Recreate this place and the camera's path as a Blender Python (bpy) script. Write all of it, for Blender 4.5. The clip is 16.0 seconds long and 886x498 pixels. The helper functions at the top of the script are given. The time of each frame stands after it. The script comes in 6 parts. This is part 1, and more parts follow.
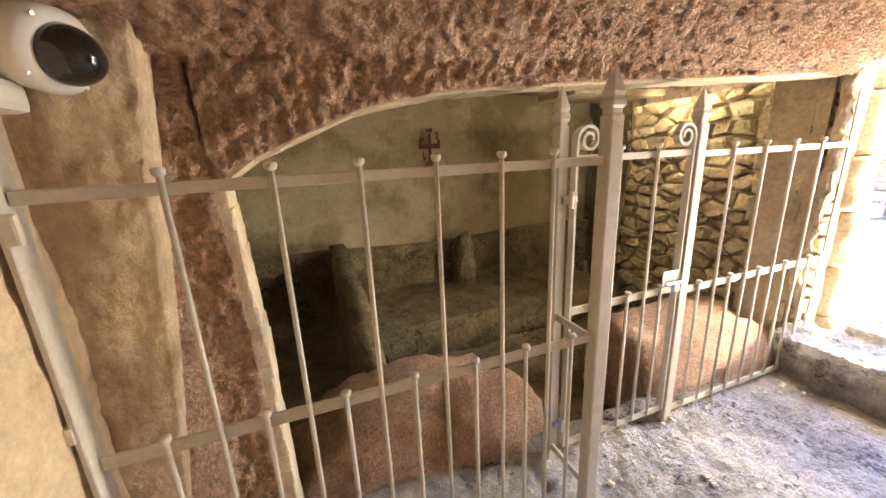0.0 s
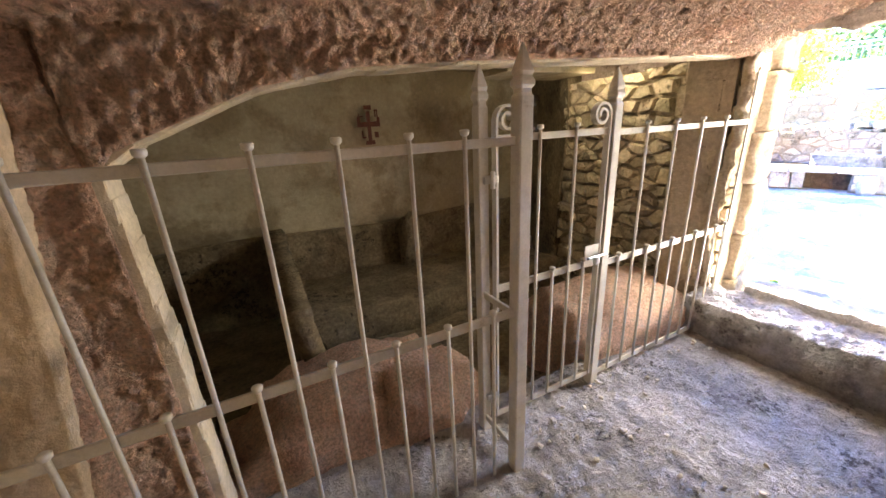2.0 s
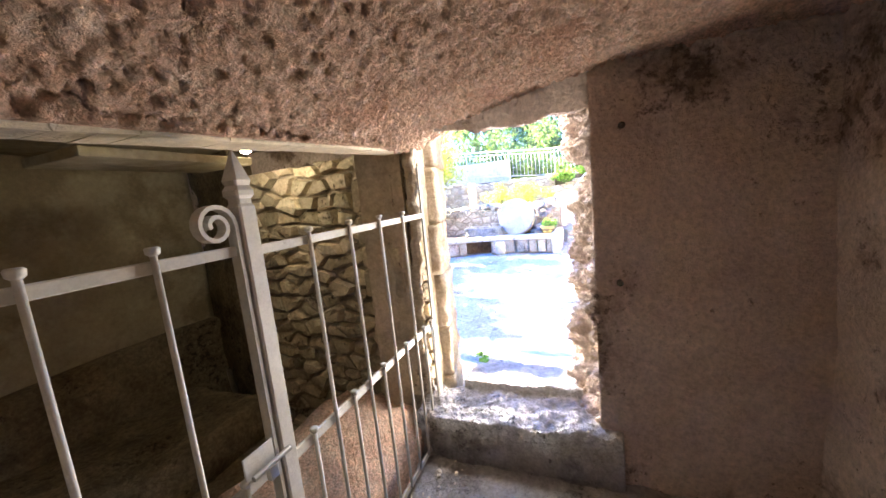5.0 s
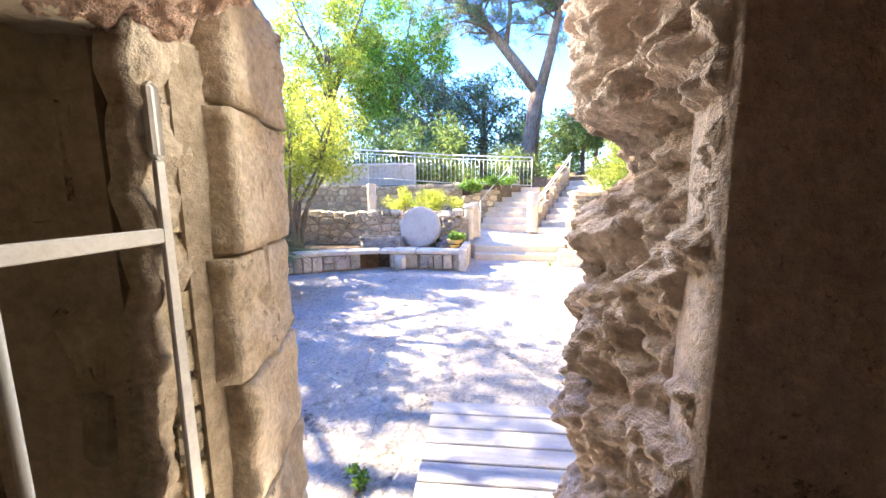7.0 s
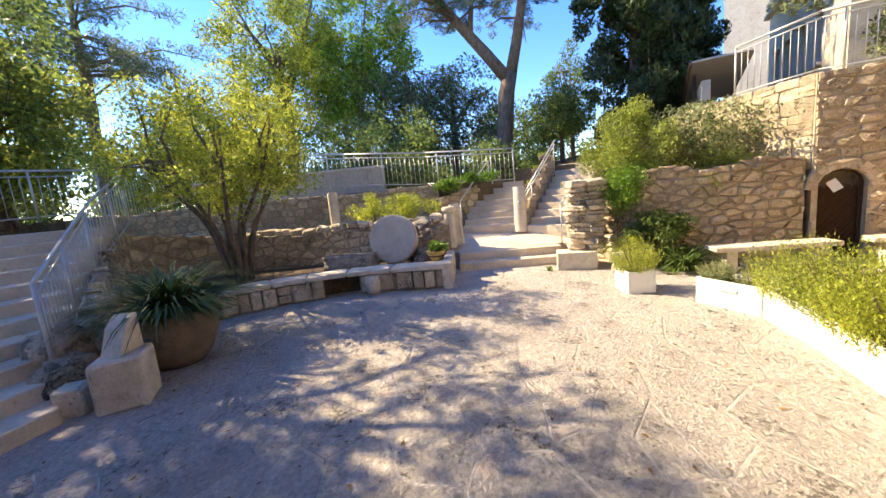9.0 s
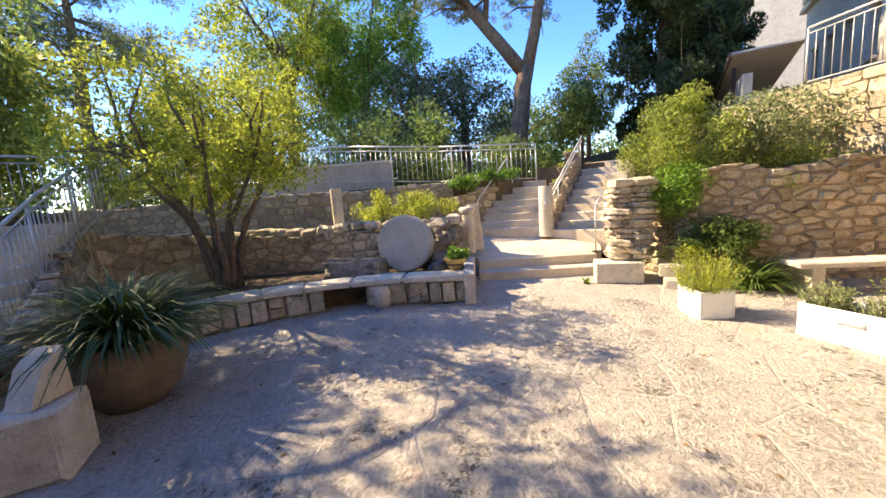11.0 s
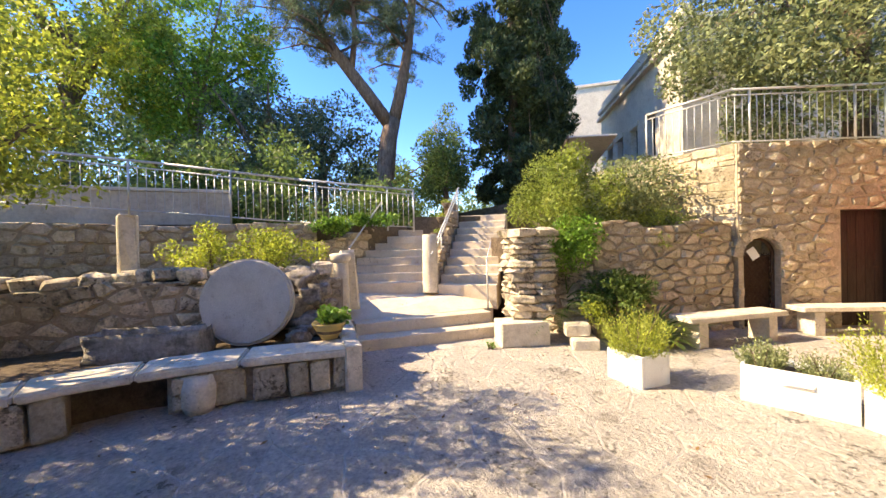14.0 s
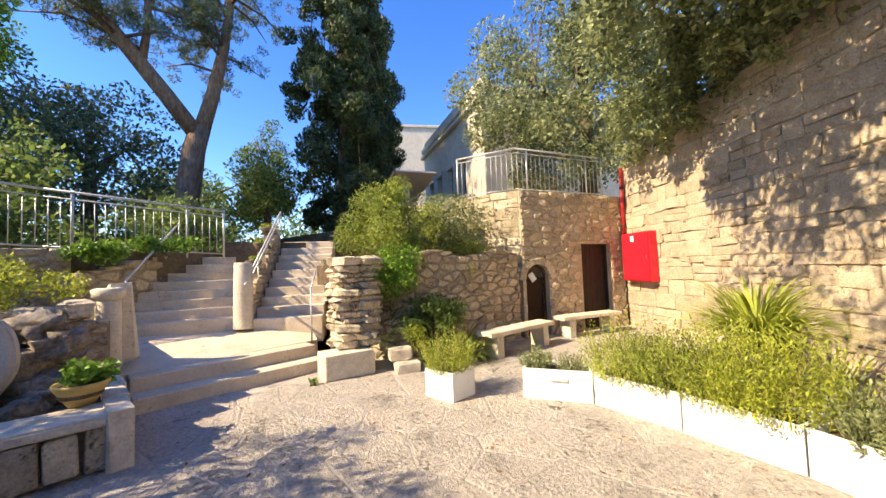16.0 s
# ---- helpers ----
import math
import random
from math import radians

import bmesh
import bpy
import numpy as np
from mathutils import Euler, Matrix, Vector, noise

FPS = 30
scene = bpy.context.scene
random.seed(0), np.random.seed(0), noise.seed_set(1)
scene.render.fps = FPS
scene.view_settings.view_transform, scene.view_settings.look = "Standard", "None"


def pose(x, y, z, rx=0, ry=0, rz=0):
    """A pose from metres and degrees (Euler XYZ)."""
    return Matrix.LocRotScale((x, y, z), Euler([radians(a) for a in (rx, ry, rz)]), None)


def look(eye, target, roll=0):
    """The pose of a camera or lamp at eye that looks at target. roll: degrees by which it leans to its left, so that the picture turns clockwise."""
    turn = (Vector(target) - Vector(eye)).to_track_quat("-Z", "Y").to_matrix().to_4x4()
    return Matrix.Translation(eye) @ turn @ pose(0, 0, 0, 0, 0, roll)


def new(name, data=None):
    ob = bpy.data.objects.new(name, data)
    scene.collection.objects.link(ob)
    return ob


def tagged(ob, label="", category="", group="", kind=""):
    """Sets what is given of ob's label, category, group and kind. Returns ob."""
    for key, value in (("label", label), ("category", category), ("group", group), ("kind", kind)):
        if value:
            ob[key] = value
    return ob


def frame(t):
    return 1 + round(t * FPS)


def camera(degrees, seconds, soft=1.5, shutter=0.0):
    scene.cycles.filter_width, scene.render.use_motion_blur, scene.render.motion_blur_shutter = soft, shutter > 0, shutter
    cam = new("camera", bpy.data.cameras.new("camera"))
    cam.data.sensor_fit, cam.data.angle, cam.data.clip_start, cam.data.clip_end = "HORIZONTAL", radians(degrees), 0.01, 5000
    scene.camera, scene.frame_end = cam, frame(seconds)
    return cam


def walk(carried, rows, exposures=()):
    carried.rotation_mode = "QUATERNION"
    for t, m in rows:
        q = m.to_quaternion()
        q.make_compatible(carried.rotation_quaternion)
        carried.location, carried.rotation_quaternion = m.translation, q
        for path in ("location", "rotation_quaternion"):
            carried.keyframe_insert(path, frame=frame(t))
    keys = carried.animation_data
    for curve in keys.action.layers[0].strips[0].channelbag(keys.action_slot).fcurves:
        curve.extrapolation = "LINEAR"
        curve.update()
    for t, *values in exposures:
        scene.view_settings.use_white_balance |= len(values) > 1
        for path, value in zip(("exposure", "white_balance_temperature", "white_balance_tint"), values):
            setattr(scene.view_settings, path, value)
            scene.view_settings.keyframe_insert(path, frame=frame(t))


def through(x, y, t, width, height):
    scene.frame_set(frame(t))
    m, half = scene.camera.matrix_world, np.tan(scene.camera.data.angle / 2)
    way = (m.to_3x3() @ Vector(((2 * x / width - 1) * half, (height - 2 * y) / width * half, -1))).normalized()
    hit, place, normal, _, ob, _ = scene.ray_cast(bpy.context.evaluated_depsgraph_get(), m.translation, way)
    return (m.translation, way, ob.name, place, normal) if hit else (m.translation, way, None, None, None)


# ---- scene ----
cam = camera(101.4, 16.0)
PATH = [
    (0, (-0.06, 0.043, 1.572), (0.598, 1.861, 1.061), -2.7),
    (0.5, (-0.045, 0.037, 1.567), (0.608, 1.849, 1.03), -3.0),
    (1, (-0.027, 0.026, 1.567), (0.643, 1.818, 0.984), -3.0),
    (1.5, (0.017, 0.011, 1.572), (0.742, 1.769, 0.953), -3.1),
    (2, (0.084, -0.001, 1.58), (0.931, 1.695, 0.945), -3.1),
    (2.5, (0.156, -0.002, 1.574), (1.107, 1.64, 0.942), -3.3),
    (3, (0.242, -0.001, 1.577), (1.262, 1.595, 0.935), -3.6),
    (3.5, (0.343, 0.009, 1.574), (1.466, 1.539, 0.942), -3.7),
    (4, (0.476, 0.043, 1.576), (1.806, 1.42, 0.998), -4.0),
    (4.5, (0.687, 0.244, 1.611), (2.349, 1.269, 1.178), -5.3),
    (5, (0.962, 0.383, 1.622), (2.805, 1.103, 1.335), -5.7),
    (5.2, (1.10, 0.448, 1.615), (2.99, 1.03, 1.345), -5.4),
    (7.3, (2.612, 0.704, 1.59), (4.584, 0.882, 1.305), -0.8),
    (7.5, (2.727, 0.721, 1.597), (4.7, 0.895, 1.319), -1.2),
    (8, (2.986, 0.726, 1.603), (4.955, 0.929, 1.316), -1.4),
    (8.5, (3.402, 0.766, 1.626), (5.375, 0.92, 1.337), -3.6),
    (8.7, (3.559, 0.757, 1.634), (5.535, 0.846, 1.343), -5.5),
    (10.8, (4.672, 1.149, 1.669), (6.652, 1.182, 1.383), -3.9),
    (11, (4.769, 1.135, 1.634), (6.745, 1.226, 1.344), -4.3),
    (11.5, (5.037, 1.173, 1.515), (6.99, 1.52, 1.261), -1.4),
    (12, (5.462, 1.278, 1.398), (7.444, 1.478, 1.225), -1.6),
    (12.5, (5.814, 1.347, 1.392), (7.809, 1.427, 1.27), -2.3),
    (13, (6.119, 1.429, 1.401), (8.115, 1.315, 1.363), -1.4),
    (13.5, (6.303, 1.524, 1.425), (8.258, 1.1, 1.411), -1.2),
    (14, (6.34, 1.503, 1.452), (8.202, 0.774, 1.434), -1.3),
    (14.5, (6.285, 1.473, 1.458), (8.066, 0.562, 1.457), -1.3),
    (15, (6.211, 1.454, 1.482), (7.903, 0.388, 1.51), -1.5),
    (15.5, (6.197, 1.456, 1.496), (7.779, 0.233, 1.549), -1.3),
    (16, (6.252, 1.428, 1.48), (7.603, -0.044, 1.58), -2.0),
]
EXPOSURES = [(0, 6.2, 8500, 10), (1.5, 5.95, 8000, 10), (2.4, 5.15, 7400, 10), (3.0, 5.05, 7200, 10), (3.6, 5.0, 7100, 10), (4.5, 4.95, 7000, 10), (5.2, 4.7, 7200, 10), (7.3, 3.1, 8200, 10), (8.0, 2.5, 8800, 10), (8.7, 1.65, 9300, 10), (10.8, 1.68, 9700, 10), (14, 1.68, 9600, 10), (16, 1.38, 9300, 10)]
walk(cam, [(t, look(eye, target, roll)) for t, eye, target, roll in PATH], EXPOSURES)
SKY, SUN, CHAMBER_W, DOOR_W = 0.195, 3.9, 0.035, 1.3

# world, sun and sky
SUN_DIR = Vector((0.42, 1.0, 0.90)).normalized()
world = bpy.data.worlds.new("sky_world")
scene.world = world
world.use_nodes = True
wn = world.node_tree.nodes
sky = wn.new("ShaderNodeTexSky")
sky.sky_type = "NISHITA"
sky.sun_disc = False
sky.sun_elevation = math.asin(SUN_DIR.z)
sky.sun_rotation = math.atan2(SUN_DIR.x, SUN_DIR.y)
sky.altitude = 700
sky.air_density = 1.0
sky.dust_density = 0.05
sky.ozone_density = 6.0
wn["Background"].inputs["Strength"].default_value = SKY
deep = wn.new("ShaderNodeHueSaturation")
deep.inputs["Saturation"].default_value = 1.25
deep.inputs["Hue"].default_value = 0.516
world.node_tree.links.new(sky.outputs["Color"], deep.inputs["Color"])
world.node_tree.links.new(deep.outputs["Color"], wn["Background"].inputs["Color"])
sun = new("sun", bpy.data.lights.new("sun", "SUN"))
sun.data.energy = SUN
sun.data.angle = radians(0.55)
sun.data.color = (1.0, 0.92, 0.79)
sun.matrix_world = look(SUN_DIR * 60, (0, 0, 0))
# the small lamp over the burial chamber
lamp_data = bpy.data.lights.new("chamber_lamp_light", "POINT")
lamp_data.energy = CHAMBER_W
lamp_data.shadow_soft_size = 0.05
lamp_data.color = (1.0, 0.9, 0.62)
lamp_light = new("chamber_lamp_light", lamp_data)
lamp_light.location = (2.82, 2.45, 1.90)
# area lamp added at the doorway head to strengthen the daylight falling in
door_data = bpy.data.lights.new("doorway_head_fill", "AREA")
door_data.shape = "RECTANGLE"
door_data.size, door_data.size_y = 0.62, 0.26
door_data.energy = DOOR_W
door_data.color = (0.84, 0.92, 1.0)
door_light = new("doorway_head_fill", door_data)
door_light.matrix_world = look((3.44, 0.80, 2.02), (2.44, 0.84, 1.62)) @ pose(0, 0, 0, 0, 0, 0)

# area lamp added above the sill, in place of light thrown up by paving
low_data = bpy.data.lights.new("doorway_sill_fill", "AREA")
low_data.shape = "RECTANGLE"
low_data.size, low_data.size_y = 0.70, 0.09
low_data.energy = 1.5
low_data.color = (1.0, 0.95, 0.90)
low_light = new("doorway_sill_fill", low_data)
low_light.matrix_world = look((3.46, 0.86, 0.44), (2.46, 0.80, 0.80))

# materials
def hexf(c):
    return (*c, 1.0)


def material(name, colours, scale=6.0, rough=0.85, bump=0.3, bump_scale=40.0, grain=0.12, metal=0.0, stain=None, island=0.0, per_object=0.0, stretch=(1, 1, 1), spec=0.3, stain_scale=1.3, stain_at=0.55, relief=0.02, pits=None):
    """Two scales of colour variation, fine grain and relief, from position in the world."""
    m = bpy.data.materials.new(name)
    m.use_nodes = True
    nt = m.node_tree
    nd, ln = nt.nodes, nt.links.new
    b = nd["Principled BSDF"]
    b.inputs["Roughness"].default_value = rough
    b.inputs["Metallic"].default_value = metal
    b.inputs["Specular IOR Level"].default_value = spec
    geo = nd.new("ShaderNodeNewGeometry")
    mp = nd.new("ShaderNodeMapping")
    mp.inputs["Scale"].default_value = stretch
    ln(geo.outputs["Position"], mp.inputs["Vector"])
    if per_object:
        info = nd.new("ShaderNodeObjectInfo")
        off = nd.new("ShaderNodeVectorMath")
        off.operation = "SCALE"
        off.inputs[0].default_value = (31.0, 17.0, 23.0)
        ln(info.outputs["Random"], off.inputs["Scale"])
        ln(off.outputs["Vector"], mp.inputs["Location"])
    n1 = nd.new("ShaderNodeTexNoise")
    n1.inputs["Scale"].default_value = scale
    n1.inputs["Detail"].default_value = 6
    n1.inputs["Roughness"].default_value = 0.62
    ln(mp.outputs["Vector"], n1.inputs["Vector"])
    ramp = nd.new("ShaderNodeValToRGB")
    el = ramp.color_ramp.elements
    while len(el) < len(colours):
        el.new(0.5)
    for i, c in enumerate(colours):
        el[i].position = 0.28 + 0.46 * i / max(1, len(colours) - 1)
        el[i].color = hexf(c)
    ln(n1.outputs["Fac"], ramp.inputs["Fac"])
    col = ramp.outputs["Color"]
    n2 = nd.new("ShaderNodeTexNoise")
    n2.inputs["Scale"].default_value = bump_scale
    n2.inputs["Detail"].default_value = 5
    n2.inputs["Roughness"].default_value = 0.7
    ln(mp.outputs["Vector"], n2.inputs["Vector"])

    def mixed(fac, a, colour, how="MIX", amount=1.0):
        mx = nd.new("ShaderNodeMix")
        mx.data_type = "RGBA"
        mx.blend_type = how
        if isinstance(fac, float):
            mx.inputs["Factor"].default_value = fac
        else:
            ln(fac, mx.inputs["Factor"])
        ln(a, mx.inputs["A"])
        if isinstance(colour, tuple):
            mx.inputs["B"].default_value = hexf(colour)
        else:
            ln(colour, mx.inputs["B"])
        return mx.outputs["Result"]

    if stain:
        n3 = nd.new("ShaderNodeTexNoise")
        n3.inputs["Scale"].default_value = stain_scale
        n3.inputs["Detail"].default_value = 7
        n3.inputs["Roughness"].default_value = 0.68
        ln(mp.outputs["Vector"], n3.inputs["Vector"])
        sr = nd.new("ShaderNodeMapRange")
        sr.inputs["From Min"].default_value = stain_at - 0.03
        sr.inputs["From Max"].default_value = stain_at + 0.07
        sr.inputs["To Max"].default_value = 0.75
        ln(n3.outputs["Fac"], sr.inputs["Value"])
        col = mixed(sr.outputs["Result"], col, stain)
    pit_fac = None
    if pits:
        colour, pit_scale, pit_at = pits
        n4 = nd.new("ShaderNodeTexNoise")
        n4.inputs["Scale"].default_value = pit_scale
        n4.inputs["Detail"].default_value = 8
        n4.inputs["Roughness"].default_value = 0.75
        n5 = nd.new("ShaderNodeTexNoise")
        n5.inputs["Scale"].default_value = pit_scale * 0.09
        n5.inputs["Detail"].default_value = 3
        ln(mp.outputs["Vector"], n4.inputs["Vector"])
        ln(mp.outputs["Vector"], n5.inputs["Vector"])
        add = nd.new("ShaderNodeMath")
        add.operation = "MULTIPLY_ADD"
        add.inputs[1].default_value = 0.55
        ln(n5.outputs["Fac"], add.inputs[0])
        ln(n4.outputs["Fac"], add.inputs[2])
        pr = nd.new("ShaderNodeMapRange")
        pr.inputs["From Min"].default_value = pit_at
        pr.inputs["From Max"].default_value = pit_at + 0.07
        pr.inputs["To Max"].default_value = 0.85
        ln(add.outputs[0], pr.inputs["Value"])
        pit_fac = pr.outputs["Result"]
        col = mixed(pit_fac, col, colour)
    if grain:
        g = nd.new("ShaderNodeMapRange")
        g.inputs["From Min"].default_value = 0.3
        g.inputs["From Max"].default_value = 0.7
        g.inputs["To Min"].default_value = 1 - grain * 2
        g.inputs["To Max"].default_value = 1 + grain
        ln(n2.outputs["Fac"], g.inputs["Value"])
        comb = nd.new("ShaderNodeCombineColor")
        for k in ("Red", "Green", "Blue"):
            ln(g.outputs["Result"], comb.inputs[k])
        col = mixed(1.0, col, comb.outputs["Color"], "MULTIPLY")
    for amount, src in ((island, "geo"), (per_object, "obj")):
        if not amount:
            continue
        hv = nd.new("ShaderNodeHueSaturation")
        mr = nd.new("ShaderNodeMapRange")
        mr.inputs["To Min"].default_value = 1 - amount
        mr.inputs["To Max"].default_value = 1 + amount
        ln(geo.outputs["Random Per Island"] if src == "geo" else info.outputs["Random"], mr.inputs["Value"])
        ln(mr.outputs["Result"], hv.inputs["Value"])
        mh = nd.new("ShaderNodeMapRange")
        mh.inputs["To Min"].default_value = 0.5 + 0.025 * amount
        mh.inputs["To Max"].default_value = 0.5 - 0.025 * amount
        fr = nd.new("ShaderNodeMath")
        fr.operation = "FRACT"
        mu = nd.new("ShaderNodeMath")
        mu.operation = "MULTIPLY"
        mu.inputs[1].default_value = 7.31
        ln(geo.outputs["Random Per Island"] if src == "geo" else info.outputs["Random"], mu.inputs[0])
        ln(mu.outputs[0], fr.inputs[0])
        ln(fr.outputs[0], mh.inputs["Value"])
        ln(mh.outputs["Result"], hv.inputs["Hue"])
        ln(col, hv.inputs["Color"])
        col = hv.outputs["Color"]
    ln(col, b.inputs["Base Color"])
    if bump:
        bp = nd.new("ShaderNodeBump")
        bp.inputs["Strength"].default_value = bump
        bp.inputs["Distance"].default_value = relief
        if pit_fac:
            low = nd.new("ShaderNodeMath")
            low.operation = "MULTIPLY_ADD"
            low.inputs[1].default_value = -0.7
            ln(pit_fac, low.inputs[0])
            ln(n2.outputs["Fac"], low.inputs[2])
            ln(low.outputs[0], bp.inputs["Height"])
        else:
            ln(n2.outputs["Fac"], bp.inputs["Height"])
        ln(bp.outputs["Normal"], b.inputs["Normal"])
    return m


def leaf_material(name, dark, light, through=0.35, spread=0.5):
    m = material(name, [dark, light], scale=1.2, rough=0.55, bump=0, grain=0.0, island=spread, spec=0.35)
    nd, ln = m.node_tree.nodes, m.node_tree.links.new
    b = nd["Principled BSDF"]
    tr = nd.new("ShaderNodeBsdfTranslucent")
    mx = nd.new("ShaderNodeMixShader")
    mx.inputs["Fac"].default_value = through
    src = b.inputs["Base Color"].links[0].from_socket
    ln(src, tr.inputs["Color"])
    ln(b.outputs["BSDF"], mx.inputs[1])
    ln(tr.outputs["BSDF"], mx.inputs[2])
    ln(mx.outputs["Shader"], nd["Material Output"].inputs["Surface"])
    return m


M_rock = material("red_cave_rock", [(0.70, 0.42, 0.29), (0.83, 0.55, 0.40), (0.90, 0.68, 0.52)], 14, 0.95, 1.0, 60, 0.24, relief=0.06, stain=(0.66, 0.36, 0.24), stain_scale=3.2, stain_at=0.58)
M_plaster = material("cave_plaster", [(0.58, 0.44, 0.30), (0.68, 0.53, 0.37), (0.74, 0.60, 0.43)], 3.5, 0.92, 0.6, 30, 0.12, stain=(0.40, 0.27, 0.17), stain_scale=3.0, stain_at=0.62)
M_rock_wall = material("dressed_cave_rock", [(0.54, 0.41, 0.34), (0.67, 0.53, 0.44), (0.76, 0.63, 0.54)], 2.5, 0.95, 0.8, 36, 0.16, relief=0.04, stain=(0.22, 0.14, 0.09), stain_scale=1.8, stain_at=0.56, pits=((0.17, 0.11, 0.075), 20, 0.87))
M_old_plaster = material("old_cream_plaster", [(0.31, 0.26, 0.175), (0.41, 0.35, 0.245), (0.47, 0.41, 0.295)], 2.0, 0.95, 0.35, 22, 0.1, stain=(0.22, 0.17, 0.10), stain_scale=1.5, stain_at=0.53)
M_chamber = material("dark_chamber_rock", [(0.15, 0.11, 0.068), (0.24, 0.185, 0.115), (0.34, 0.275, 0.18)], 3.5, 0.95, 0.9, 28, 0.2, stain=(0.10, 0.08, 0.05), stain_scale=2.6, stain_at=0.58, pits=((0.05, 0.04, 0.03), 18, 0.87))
M_edge = material("pale_plaster_edge", [(0.62, 0.52, 0.38), (0.72, 0.63, 0.48)], 8, 0.9, 0.5, 40, 0.1)
M_cave_floor = material("worn_cave_floor", [(0.33, 0.30, 0.28), (0.47, 0.43, 0.40), (0.58, 0.54, 0.51)], 5.0, 0.8, 1.0, 26, 0.15, relief=0.05, stain=(0.26, 0.23, 0.21), stain_scale=3.0, stain_at=0.57, pits=((0.14, 0.12, 0.11), 24, 0.88))
M_gate = material("grey_gate_paint", [(0.50, 0.47, 0.42), (0.58, 0.55, 0.50), (0.63, 0.60, 0.55)], 14, 0.5, 0.12, 90, 0.06, stain=(0.34, 0.28, 0.22), stain_scale=12, stain_at=0.66, spec=0.4)
M_steel = material("bright_steel", [(0.55, 0.55, 0.54), (0.68, 0.68, 0.67)], 20, 0.28, 0.05, 120, 0.04, metal=1.0)
M_white_plastic = material("white_plastic", [(0.70, 0.69, 0.66), (0.78, 0.77, 0.74)], 5, 0.4, 0.0, 60, 0.02, spec=0.5)
M_dome = material("smoked_dome", [(0.012, 0.012, 0.013), (0.02, 0.02, 0.02)], 5, 0.04, 0.0, 60, 0.0, spec=0.8)
M_cross = material("dark_red_paint", [(0.10, 0.035, 0.025), (0.16, 0.06, 0.04)], 20, 0.9, 0.2, 60, 0.1)
M_stone = material("limestone_rubble", [(0.42, 0.33, 0.22), (0.57, 0.47, 0.33), (0.68, 0.58, 0.43)], 7, 0.9, 0.9, 32, 0.16, stain=(0.20, 0.155, 0.10), stain_scale=6, stain_at=0.6, per_object=0.28, pits=((0.15, 0.11, 0.07), 24, 0.88))
M_stone_grey = material("weathered_limestone", [(0.46, 0.38, 0.28), (0.63, 0.53, 0.40), (0.75, 0.65, 0.51)], 7, 0.92, 0.9, 32, 0.18, stain=(0.13, 0.11, 0.085), stain_scale=5, stain_at=0.56, per_object=0.3, pits=((0.10, 0.08, 0.06), 22, 0.86))
M_joint = material("pale_joint", [(0.42, 0.34, 0.24), (0.54, 0.44, 0.31), (0.60, 0.50, 0.37)], 6, 0.92, 0.8, 30, 0.14)
M_ashlar = material("cut_limestone", [(0.44, 0.35, 0.25), (0.54, 0.44, 0.33), (0.62, 0.52, 0.40)], 5, 0.88, 0.8, 40, 0.16, stain=(0.36, 0.25, 0.14), stain_scale=4, stain_at=0.6, per_object=0.14, pits=((0.20, 0.14, 0.08), 26, 0.89))
M_mortar = material("lime_mortar", [(0.30, 0.24, 0.17), (0.42, 0.34, 0.25), (0.51, 0.42, 0.32)], 8, 0.95, 0.8, 40, 0.15)
M_pave = material("worn_limestone_paving", [(0.42, 0.38, 0.33), (0.53, 0.48, 0.43), (0.61, 0.56, 0.50)], 1.4, 0.75, 0.8, 24, 0.16, stain=(0.24, 0.21, 0.18), stain_scale=2.4, stain_at=0.58, relief=0.04)
M_pave_slab = material("paving_slab", [(0.51, 0.46, 0.41), (0.63, 0.57, 0.51), (0.70, 0.63, 0.56), (0.73, 0.57, 0.47)], 1.6, 0.8, 1.0, 26, 0.19, stain=(0.33, 0.29, 0.25), stain_scale=4.5, stain_at=0.6, per_object=0.06, relief=0.08, pits=((0.19, 0.17, 0.15), 22, 0.895))
M_step = material("stair_limestone", [(0.56, 0.46, 0.34), (0.68, 0.58, 0.45), (0.76, 0.67, 0.54)], 3, 0.8, 0.4, 40, 0.09, stain=(0.46, 0.32, 0.21), stain_scale=3, stain_at=0.62, per_object=0.07, pits=((0.30, 0.22, 0.15), 18, 0.92))
M_block = material("pale_block_stone", [(0.58, 0.50, 0.39), (0.70, 0.62, 0.50), (0.78, 0.71, 0.60)], 6, 0.85, 0.5, 36, 0.1, stain=(0.42, 0.34, 0.24), stain_scale=5, stain_at=0.62, pits=((0.28, 0.22, 0.15), 26, 0.90))
M_trough = material("dark_weathered_trough", [(0.22, 0.20, 0.18), (0.34, 0.31, 0.28), (0.48, 0.44, 0.39)], 7, 0.92, 0.9, 32, 0.18, stain=(0.11, 0.10, 0.085), stain_scale=5, stain_at=0.55)
M_disc = material("rolling_stone_face", [(0.46, 0.41, 0.35), (0.57, 0.52, 0.45), (0.63, 0.58, 0.51)], 5, 0.9, 0.45, 60, 0.09, stain=(0.36, 0.31, 0.25), stain_scale=6, stain_at=0.64, pits=((0.28, 0.24, 0.19), 30, 0.92))
M_white = material("white_planter_paint", [(0.72, 0.72, 0.71), (0.80, 0.80, 0.79), (0.83, 0.83, 0.82)], 4, 0.55, 0.15, 60, 0.04, stain=(0.60, 0.57, 0.51), stain_scale=5, stain_at=0.68)
M_soil = material("dry_soil", [(0.06, 0.042, 0.03), (0.14, 0.10, 0.07), (0.20, 0.15, 0.10)], 9, 0.95, 1.0, 40, 0.2)
